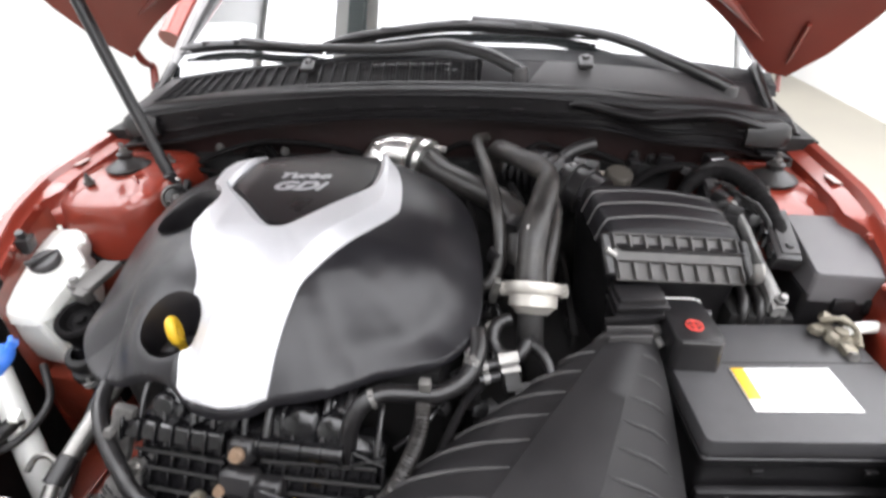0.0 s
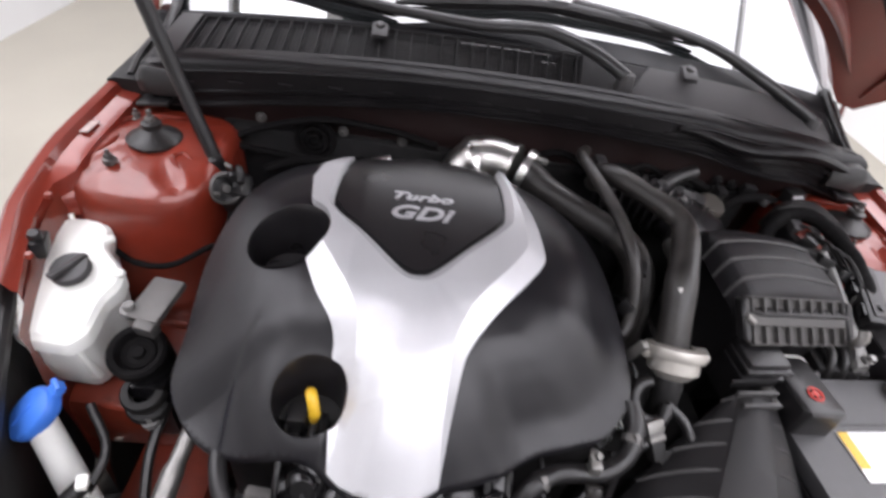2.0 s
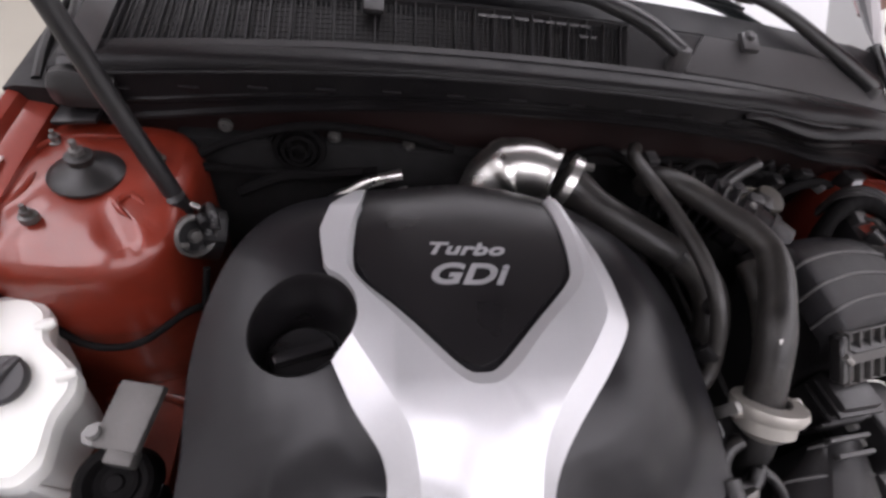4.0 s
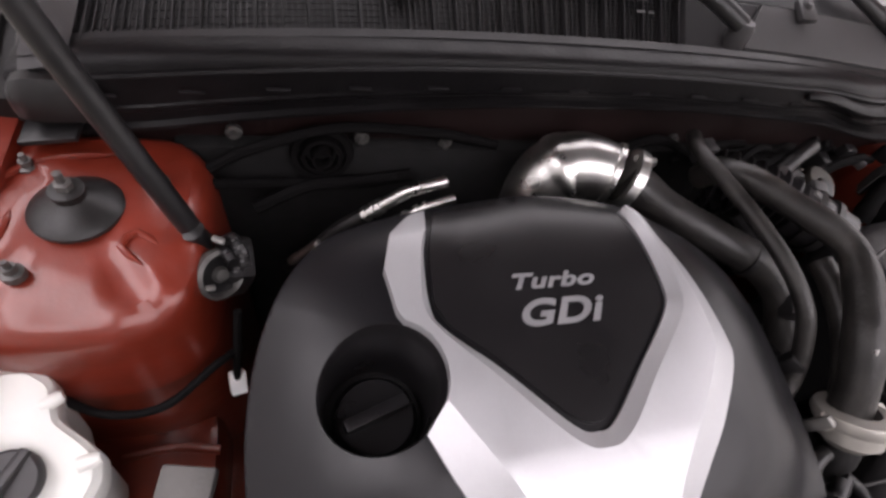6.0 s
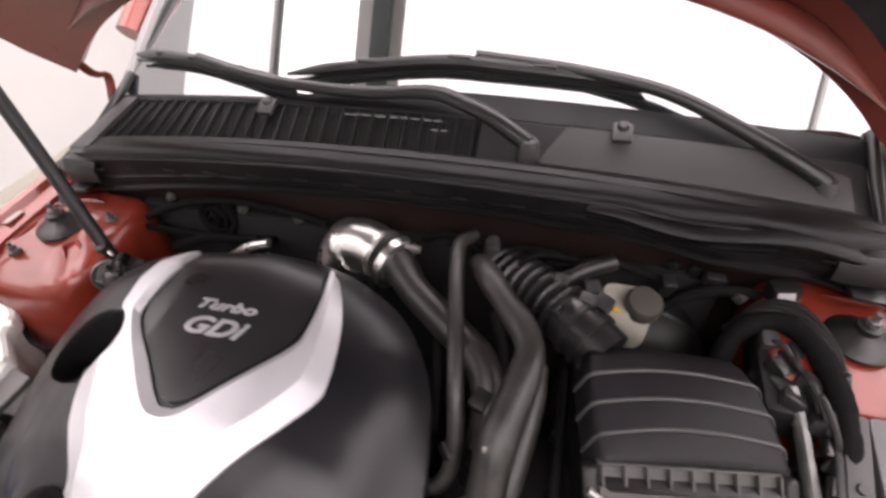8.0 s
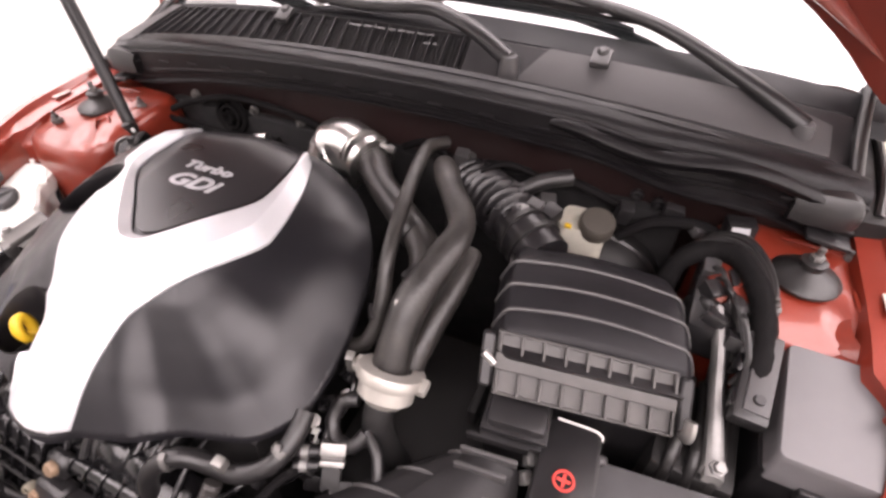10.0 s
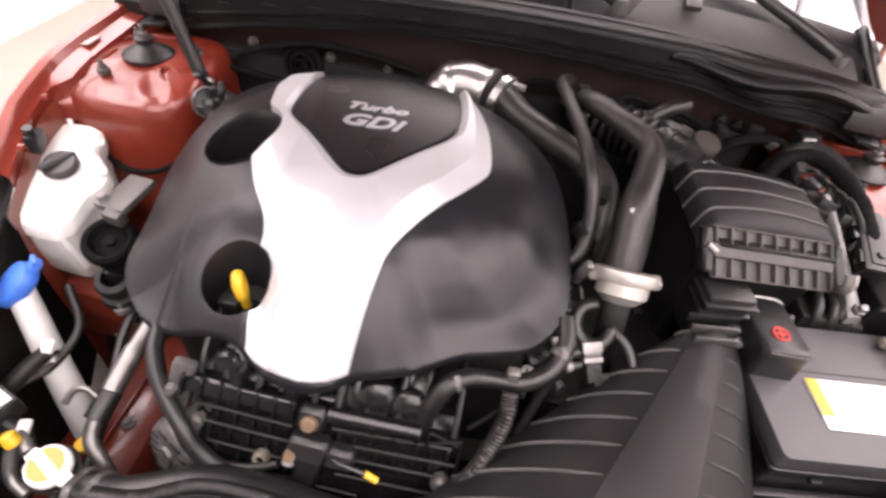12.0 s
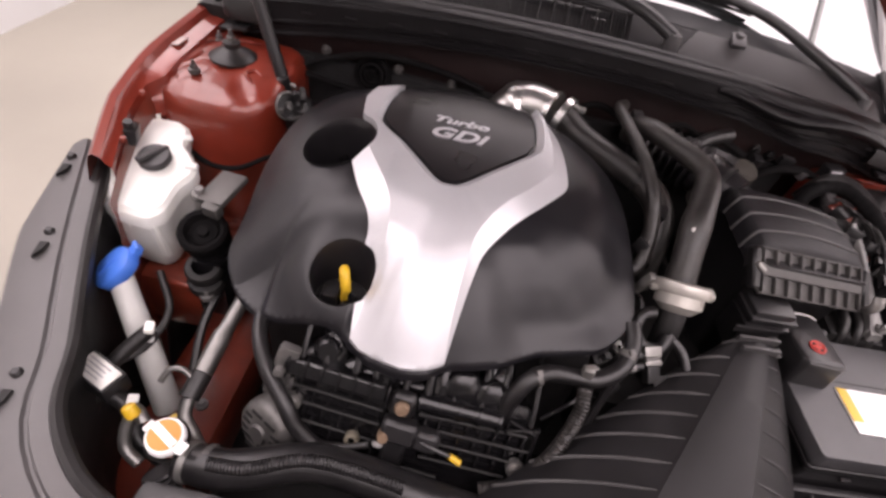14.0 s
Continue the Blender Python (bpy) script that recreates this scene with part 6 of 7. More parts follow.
lathe(bm, [(0.0, 0.004), (0.005, 0.004), (0.006, 0.0)], (0.531, -0.158, 0.8785), (0, -0.3, 0.95), n=10)
part("rivet", bm, BLACK, plug)
for k in range(3):
    bm = B()
    tube(bm, [(0.434 + 0.006 * k, 0.030 + 0.006 * k, 0.872), (0.462 + 0.004 * k, 0.040 + 0.006 * k, 0.905), (0.500 + 0.004 * k, 0.030 + 0.005 * k, 0.914 + 0.003 * k), (0.528 + 0.004 * k, -0.010, 0.910), (0.538, -0.060 - 0.01 * k, 0.895)], 0.0042, n=8)
    part("wire", bm, RUBBER, loom)

# dark blocks and plugs under the arch of the loom
junction = thing("junction_block", (0.495, -0.06, 0.80), "black cable junction block with plugs under the loom", "junction block")
bm = B()
box(bm, (0.492, -0.030, 0.862), (0.064, 0.125, 0.050), 0.010, (0, 0, -4))
part("housing", bm, BLACK, junction)
for i, (x, y, z) in enumerate(((0.475, 0.005, 0.892), (0.503, -0.008, 0.892), (0.478, -0.035, 0.892), (0.506, -0.050, 0.890), (0.484, -0.075, 0.888), (0.508, -0.095, 0.882))):
    bm = B()
    box(bm, (x, y, z), (0.020, 0.024, 0.018), 0.003, (10, 4 * i, 17 * i))
    part("plug", bm, BLACK if i % 3 else GREYPL, junction)
for i in range(5):
    bm = B()
    tube(bm, [(0.474 + 0.008 * i, 0.0 - 0.015 * i, 0.895), (0.484 + 0.006 * i, -0.01 - 0.018 * i, 0.905), (0.502 + 0.004 * i, -0.05 - 0.018 * i, 0.886), (0.510, -0.07 - 0.016 * i, 0.86)], 0.0035, n=6)
    part("wire", bm, RUBBER, junction)

# dark block added to hide the red wing behind the bracket
trunk = thing("dark_gap_block", (0.50, -0.17, 0.60), "added dark block with cables beside the fuse box", "relay box")
bm = B()
box(bm, (0.500, -0.160, 0.705), (0.085, 0.120, 0.190), 0.010, (0, 0, -4))
part("body", bm, DARKGAP, trunk)
for k in range(3):
    bm = B()
    tube(bm, [(0.470 + 0.022 * k, -0.225, 0.70), (0.472 + 0.022 * k, -0.212, 0.80), (0.478 + 0.020 * k, -0.170, 0.815), (0.482 + 0.016 * k, -0.11, 0.82)], 0.007, n=10)
    part("cable", bm, RUBBER, trunk)

fluid = thing("brake_fluid_reservoir", (0.315, 0.04, 0.82), "milky brake fluid reservoir with a dark screw cap", "reservoir")
bm = B()
loft(bm, [[Vector((0.312 + x * k, 0.042 + y * k, z)) for x, y in rounded(0.066, 0.058, 0.014)] for k, z in ((0.9, 0.81), (1.0, 0.83), (1.0, 0.878), (0.9, 0.888))])
part("body", bm, surface("yellowed_translucent_plastic", (0.42, 0.40, 0.34), 0.45, 0, 0.15, 30, 0.2, 300, sub=0.1, stain=0.3, stain_colour=(0.2, 0.18, 0.14)), fluid)
bm = B()
lathe(bm, [(0.022, -0.004), (0.024, 0.0), (0.024, 0.016), (0.021, 0.020), (0.0, 0.021)], (0.330, 0.034, 0.884), (0.1, -0.25, 0.96), n=28)
part("cap", bm, AMBER, fluid, "dark brown screw cap")
bm = B()
box(bm, (0.296, 0.018, 0.890), (0.009, 0.007, 0.005), 0.001)
part("mark", bm, YELLOW, fluid, "small yellow mark")

bm = B()
box(bm, (0.500, 0.078, 0.905), (0.036, 0.024, 0.03), 0.004, (0, 0, 12))
relay = solo("relay", bm, BLACK, "small black relay with a grey label", "relay")
bm = B()
box(bm, (0.500, 0.064, 0.911), (0.022, 0.003, 0.012), 0.0005, (-30, 0, 12))
part("label", bm, INK, relay, "grey label")

# cluttered harness between the filter box and the firewall
for i, (pts, r) in enumerate((([(0.18, 0.07, 0.90), (0.24, 0.06, 0.925), (0.29, 0.075, 0.92), (0.36, 0.085, 0.89)], 0.007), ([(0.10, 0.065, 0.90), (0.16, 0.075, 0.92), (0.22, 0.085, 0.915)], 0.006),
                              ([(0.36, 0.06, 0.86), (0.40, 0.07, 0.89), (0.46, 0.08, 0.895), (0.50, 0.075, 0.88)], 0.008), ([(-0.46, 0.05, 0.88), (-0.40, 0.07, 0.86), (-0.33, 0.075, 0.855), (-0.26, 0.07, 0.87)], 0.006))):
    hose("cable", pts, r, LINING2, "black cable along the firewall", "cable", 8, 0.012, group="firewall cables")
for c, s, t in (((0.262, 0.025, 0.915), (0.022, 0.02, 0.018), 20), ((0.255, -0.015, 0.935), (0.02, 0.016, 0.014), -15), ((0.125, 0.055, 0.93), (0.02, 0.02, 0.03), 10)):
    bm = B()
    box(bm, c, s, 0.003, (10, 5, t))
    solo("cable_connector", bm, GREYPL, "small grey plastic cable connector", "connector", "cable connectors")

# ---------------------------------------------------------------- left side: bottles, mounts, pipes
res = thing("coolant_reservoir", (-0.58, -0.22, 0.70), "milky white coolant reservoir with a black cap", "reservoir")
bm = B()
CR = Vector((-0.600, -0.208))
PLAN = [(-0.648, -0.118), (-0.600, -0.114), (-0.580, -0.128), (-0.574, -0.160), (-0.552, -0.178), (-0.538, -0.192), (-0.536, -0.212), (-0.548, -0.236), (-0.549, -0.276), (-0.566, -0.294), (-0.620, -0.290), (-0.655, -0.272), (-0.664, -0.240), (-0.662, -0.165)]


def tank(k, up, plan):
    """A level of the bottle: its plan drawn in by k, up above the leaning rim."""
    return [Vector((CR.x + (x - CR.x) * k, CR.y + (y - CR.y) * k, 0.782 + 0.28 * (CR.y + (y - CR.y) * k + 0.29) + up)) for x, y in plan]


PLANR = []
for i, q in enumerate(PLAN):
    a, b, c = Vector(PLAN[i - 1]), Vector(q), Vector(PLAN[(i + 1) % len(PLAN)])
    for t in (0.0, 0.5, 1.0):
        p = (1 - t) ** 2 * b.lerp(a, 0.22) + 2 * t * (1 - t) * b + t * t * b.lerp(c, 0.22)
        PLANR.append((p.x, p.y))
loft(bm, [tank(k, up, PLANR) for k, up in ((0.97, -0.020), (1.0, -0.017), (1.0, -0.001), (0.985, 0.003), (0.93, 0.0065), (0.905, 0.0095), (0.60, 0.013), (0.30, 0.014))])
bottle = part("bottle", bm, MILKY, res, "milky white bottle", 24)
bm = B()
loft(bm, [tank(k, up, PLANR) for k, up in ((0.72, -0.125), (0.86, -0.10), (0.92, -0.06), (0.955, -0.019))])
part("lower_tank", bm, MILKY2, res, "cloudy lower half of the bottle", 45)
for c, d in (((-0.541, -0.197, 0.818), (1, 0.2, 0.1)), ((-0.575, -0.145, 0.828), (1, 0.5, 0.1))):
    bm = B()
    lathe(bm, [(0.0065, -0.012), (0.006, 0.002), (0.004, 0.005), (0.0, 0.005)], c, d, n=14)
    part("boss", bm, MILKY, bottle)
bm = B()
lathe(bm, [(0.019, -0.012), (0.019, 0.0), (0.0235, 0.001), (0.0235, 0.007), (0.021, 0.010), (0.0, 0.011)], (-0.594, -0.207, 0.824), (0.0, -0.25, 1), n=32)
capp = part("cap", bm, GREYPL, res, "dark grey screw cap")
bm = B()
box(bm, (-0.594, -0.210, 0.8360), (0.050, 0.010, 0.008), 0.003, (-12, 0, 64))
part("grip", bm, GREYPL, capp)
bm = B()
tube(bm, [(-0.634, -0.124, 0.830), (-0.637, -0.119, 0.842)], 0.0038, n=10)
part("nipple", bm, MILKY, bottle)
for x, y, h in ((-0.604, -0.284, 0.06), (-0.566, -0.286, 0.075)):
    bm = B()
    box(bm, (x, y + 0.004, 0.735), (0.020, 0.010, h - 0.004), 0.003, (8, 0, -10), 0.7)
    part("foot", bm, MILKY, res)

wash = thing("washer_filler", (-0.53, -0.40, 0.55), "washer filler neck with a bright blue flip cap", "washer filler")
bm = B()
tube(bm, [(-0.566, -0.370, 0.750), (-0.548, -0.390, 0.71), (-0.513, -0.428, 0.64), (-0.490, -0.453, 0.57)], lambda s, t: 0.0160 + 0.004 * s / t, 20)
part("neck", bm, MILKY2, wash, "cloudy white filler neck")
bm = B()
outline = curve2([(0.031, 0.006), (0.020, 0.021), (-0.008, 0.024), (-0.027, 0.016), (-0.033, 0.0), (-0.026, -0.016), (-0.006, -0.023), (0.020, -0.019), (0.031, -0.006)], per=4)
# the cap leans: its long axis climbs back to the hinge tab
wx, wz = Vector((0.57, 0.57, 0.60)).normalized(), Vector((-0.424, -0.424, 0.806)).normalized()
wy = wz.cross(wx)
WT = Matrix(((wx.x, wy.x, wz.x, -0.569), (wx.y, wy.y, wz.y, -0.367), (wx.z, wy.z, wz.z, 0.757), (0, 0, 0, 1)))
loft(bm, [[WT @ Vector((x * k, y * k, z)) for x, y in outline] for k, z in ((0.92, -0.008), (1.0, -0.004), (1.0, 0.006), (0.93, 0.010), (0.6, 0.013), (0.2, 0.0135))])
lidb = part("cap", bm, BLUE, wash, "bright blue flip cap")
bm = B()
loft(bm, [[WT @ Vector((x, y * k, z)) for x, y in ((0.026, -0.008), (0.037, -0.009), (0.043, -0.006), (0.043, 0.006), (0.037, 0.009), (0.026, 0.008))] for k, z in ((0.9, -0.003), (1.0, -0.001), (1.0, 0.005), (0.85, 0.007))])
tab = part("hinge_tab", bm, BLUE, lidb)
bm = B()
tube(bm, [WT @ Vector((0.041, -0.0085, 0.006)), WT @ Vector((0.041, 0.0085, 0.006))], 0.0035, n=10)
part("hinge_pin", bm, BLUE, tab)
bm = B()
box(bm, WT @ Vector((-0.004, 0.0, 0.0138)), (0.030, 0.0035, 0.003), 0.001, (0, -38, 45))
part("grip_ridge", bm, BLUE, lidb)
bm = B()
box(bm, (-0.603, -0.386, 0.722), (0.016, 0.024, 0.012), 0.003, (20, 20, 30))
part("strap", bm, surface("olive_plastic", (0.22, 0.21, 0.03), 0.5, 0, 0.1, 30, 0.1, 500), wash, "olive strap")

mt = thing("engine_mount", (-0.475, -0.27, 0.68), "engine mount with a grey bracket and round rubber", "engine mount")
bm = B()
box(bm, (-0.470, -0.248, 0.833), (0.044, 0.062, 0.010), 0.003, (10, -8, -14))
box(bm, (-0.470, -0.282, 0.822), (0.026, 0.016, 0.020), 0.004, (8, 0, -12))
part("bracket", bm, surface("grey_stamped_steel", (0.10, 0.096, 0.092), 0.5, 0.6, 0.2, 30, 0.3, 300, stain=0.3), mt, "grey stamped bracket")
bm = B()
lathe(bm, [(0.0, -0.002), (0.007, -0.002), (0.008, -0.008), (0.014, -0.010), (0.019, -0.006), (0.021, -0.009), (0.025, 0.002), (0.030, 0.004), (0.034, 0.0), (0.035, -0.012), (0.031, -0.018), (0.033, -0.03), (0.030, -0.06)], (-0.484, -0.294, 0.790), (0.05, -0.35, 0.94), n=32)
part("rubber", bm, LINING2, mt, "round black rubber")
for x, y, z in ((-0.497, -0.262, 0.826), (-0.470, -0.335, 0.70)):
    bm = B()
    lathe(bm, [(0.0, 0.012), (0.006, 0.012), (0.007, 0.004), (0.011, 0.004), (0.011, -0.004)], (x, y, z), n=8)
    part("nut", bm, DULL, mt)
bm = B()
box(bm, (-0.475, -0.300, 0.69), (0.050, 0.04, 0.12), 0.012)
part("leg", bm, GLOSS, mt)
for k in range(2):
    bm = B()
    lathe(bm, [(0.016, 0.012), (0.024, 0.010), (0.027, 0.004), (0.027, -0.004), (0.024, -0.010), (0.016, -0.012)], (-0.478, -0.316, 0.735 - 0.026 * k), (0.05, -0.3, 0.95), n=24)
    part("bush", bm, DARKGAP, mt, "black rubber bush")

wiring = thing("horn_wiring", (-0.44, -0.05, 0.80), "coiled black harness with metal clips beside the strut tower", "wiring")
for k in range(3):
    a0 = 0.5 * k
    c = Vector((-0.438 + 0.005 * math.sin(2.1 * k), -0.045 + 0.006 * math.cos(1.7 * k), 0.868))
    r = 0.026 + 0.004 * math.sin(3.0 * k)
    ax, ay = Vector((0.35 + 0.12 * math.sin(k), -0.75, 0.3)).normalized(), Vector((0.25, 0.25 - 0.1 * k, 0.9)).normalized()
    bm = B()
    tube(bm, [c + ax * r * math.cos(a0 + a) * 0.8 + ay * r * math.sin(a0 + a) for a in (0, 0.9, 1.8, 2.7, 3.6, 4.5)], ribbed(0.0045, 0.0012, 0.0045), n=8, step=0.0012)
    part("coil", bm, BLACK, wiring)
for x, y, z, t in ((-0.456, -0.070, 0.868, 20), (-0.445, -0.035, 0.896, -20)):
    bm = B()
    box(bm, (x, y, z), (0.012, 0.006, 0.009), 0.002, (20, 15, t))
    part("metal_clip", bm, ALU, wiring, "bare metal clip")
bm = B()
lathe(bm, [(0.020, -0.014), (0.024, -0.010), (0.0245, 0.0), (0.0215, 0.003), (0.0195, 0.0), (0.018, -0.004), (0.008, -0.004), (0.006, 0.002), (0.0, 0.003)], (-0.444, -0.058, 0.872), (0.62, -0.55, 0.45), n=28)
part("damper", bm, CASTING, wiring, "round dirty metal damper")
bm = B()
lathe(bm, [(0.0175, -0.003), (0.0085, -0.003)], (-0.444, -0.058, 0.872), (0.62, -0.55, 0.45), n=28)
part("damper_face", bm, BLACK, wiring)
bm = B()
box(bm, (-0.440, -0.03, 0.845), (0.035, 0.05, 0.05), 0.01, (10, 20, 10))
part("connector", bm, BLACK, wiring)
bm = B()
tube(bm, [(-0.60, -0.125, 0.80), (-0.55, -0.150, 0.792), (-0.50, -0.150, 0.795), (-0.455, -0.12, 0.81), (-0.435, -0.10, 0.80)], 0.0042, n=8)
part("cable", bm, LINING2, wiring)
bm = B()
tube(bm, [(-0.432, -0.085, 0.850), (-0.436, -0.102, 0.815), (-0.441, -0.118, 0.772), (-0.445, -0.125, 0.74)], 0.004, n=8)
part("pigtail", bm, LINING2, wiring)
bm = B()
box(bm, (-0.441, -0.121, 0.763), (0.016, 0.024, 0.012), 0.002, (45, 10, 15))
part("tag", bm, PAPER, wiring, "white tag")

ac = thing("ac_pipe", (-0.42, -0.40, 0.60), "bare aluminium air-conditioning pipe", "pipe")
bm = B()
tube(bm, [(-0.405, -0.31, 0.735), (-0.412, -0.345, 0.715), (-0.420, -0.40, 0.695), (-0.424, -0.445, 0.680)], lambda s, t: 0.0105 if s < 0.62 * t else 0.013, 14)
part("pipe", bm, ALU, ac)
bm = B()
tube(bm, [(-0.424, -0.446, 0.680), (-0.428, -0.478, 0.668)], 0.0135, 14)
part("sleeve", bm, RUBBER, ac)
bm = B()
tube(bm, [(-0.428, -0.478, 0.668), (-0.425, -0.498, 0.655), (-0.405, -0.515, 0.64), (-0.39, -0.53, 0.60)], 0.009, 12)
part("bend", bm, ALU, ac)
bm = B()
tube(bm, [(-0.470, -0.468, 0.675), (-0.462, -0.455, 0.688), (-0.445, -0.452, 0.690), (-0.43, -0.458, 0.682)], 0.0042, 10)
part("thin_pipe", bm, ALU, ac)
bm = B()
lathe(bm, [(0.009, 0.0), (0.010, 0.004), (0.009, 0.014), (0.0, 0.015)], (-0.440, -0.497, 0.630), (0, -0.2, 1), n=14)
part("valve_cap", bm, YELLOW, ac, "yellow valve cap")

rad = thing("radiator_filler", (-0.40, -0.56, 0.64), "aluminium radiator filler neck with an orange sticker cap", "radiator cap")
RC = Vector((-0.400, -0.557, 0.738))
RN = Vector((0.05, -0.12, 1)).normalized()
bm = B()
lathe(bm, [(0.017, -0.075), (0.017, -0.03), (0.023, -0.022), (0.0245, -0.014)], RC, RN, 28)
part("neck", bm, ALU, rad)
bm = B()
lathe(bm, [(0.0195, -0.012), (0.0215, -0.009), (0.021, -0.002), (0.019, 0.001), (0.0, 0.002)], RC, RN, 36)
for s in (-1, 1):
    box(bm, RC + Vector((s * 0.0215, -s * 0.008, -0.005 + 0.002 * s)), (0.013, 0.014, 0.005), 0.002, (0, 0, -18))
rcap = part("cap", bm, PAPER, rad, "white metal cap with two ears")
bm = B()
lathe(bm, [(0.0172, 0.0), (0.0172, 0.0014), (0.0, 0.0018)], RC + RN * 0.0012, RN, 36)
stick = part("sticker", bm, ORANGE, rcap, "orange round sticker")
bm = B()
box(bm, RC + RN * 0.0034, (0.034, 0.009, 0.0008), 0, (6, 3, -28))
part("stripe", bm, PAPER, stick, "white stripe")
bm = B()
tube(bm, [(-0.432, -0.545, 0.730), (-0.445, -0.535, 0.738), (-0.452, -0.548, 0.722), (-0.450, -0.565, 0.70), (-0.43, -0.575, 0.69)], 0.007, 10)
part("overflow_pipe", bm, ALU, rad)
bm = B()
lathe(bm, [(0.0075, 0.0), (0.0085, 0.003), (0.0075, 0.013), (0.005, 0.015), (0.0, 0.015)], (-0.441, -0.545, 0.741), (-0.5, 0.3, 0.8), n=18)
part("valve_cap", bm, YELLOW, rad, "bright yellow valve cap")
bm = B()
for k in range(5):
    tube(bm, [(-0.405 + 0.001 * k, -0.575 - 0.004 * k, 0.685 - 0.007 * k), (-0.403 + 0.001 * k, -0.577 - 0.004 * k, 0.682 - 0.007 * k)], 0.021, 18, 0.003)
part("threaded_plug", bm, GREYPL, rad)

hose("overflow_hose", [(-0.535, -0.335, 0.73), (-0.505, -0.375, 0.70), (-0.510, -0.425, 0.685), (-0.530, -0.46, 0.685), (-0.545, -0.475, 0.68)], 0.0055, RUBBER, "thin black overflow hose")
hose("headlight_loom", [(-0.495, -0.425, 0.725), (-0.518, -0.455, 0.708), (-0.532, -0.485, 0.690), (-0.535, -0.52, 0.66)], 0.0100, RUBBER, "black taped loom to the headlamp", "wiring loom")
hose("radiator_loom", [(-0.545, -0.495, 0.700), (-0.505, -0.510, 0.705), (-0.475, -0.520, 0.698), (-0.452, -0.545, 0.680), (-0.42, -0.555, 0.66)], 0.010, RUBBER, "black taped loom to the radiator", "wiring loom")
bm = B()
box(bm, (-0.497, -0.428, 0.722), (0.012, 0.016, 0.028), 0.003, (0, 10, 20))
solo("loom_clip", bm, MILKY, "white plastic loom clip", "clip")
lamp_lab = thing("headlamp_plug", (-0.517, -0.495, 0.70), "dark plug with a silvery printed label", "connector")
bm = B()
box(bm, (-0.517, -0.498, 0.715), (0.060, 0.034, 0.030), 0.005, (0, 0, -22))
part("housing", bm, BLACK, lamp_lab)
bm = B()
box(bm, (-0.517, -0.499, 0.7310), (0.052, 0.027, 0.0015), 0.0004, (0, 0, -22))
sl = part("label", bm, surface("silvery_label", (0.6, 0.59, 0.56), 0.35, 0.3, 0.05, 60, 0.05, 500), lamp_lab, "silvery label")
for k in range(4):
    bm = B()
    box(bm, Matrix.Translation((-0.517, -0.499, 0.7322)) @ Matrix.Rotation(radians(-22), 4, "Z") @ Vector((-0.004, 0.008 - 0.0052 * k, 0)), (0.036 - 0.006 * (k % 2), 0.0018, 0.0006), 0, (0, 0, -22))
    part("print", bm, INK, sl)
bm = B()
box(bm, (-0.468, -0.520, 0.708), (0.013, 0.027, 0.008), 0.003, (0, 10, 20))
solo("white_plug", bm, MILKY2, "small white plastic cable plug", "connector")

# headlamp and front panel
INN = [(-0.688, -0.165, 0.810), (-0.646, -0.260, 0.800), (-0.603, -0.355, 0.789), (-0.566, -0.430, 0.778), (-0.532, -0.498, 0.768), (-0.505, -0.565, 0.760), (-0.455, -0.615, 0.752), (-0.400, -0.640, 0.745), (-0.33, -0.655, 0.740), (-0.2, -0.665, 0.735), (0.0, -0.67, 0.73)]


PANELGREY = surface("mid_grey_panel_plastic", (0.085, 0.081, 0.081), 0.45, 0, 0.12, 12, 0.2, 600, stain=0.2, stain_colour=(0.07, 0.066, 0.062))


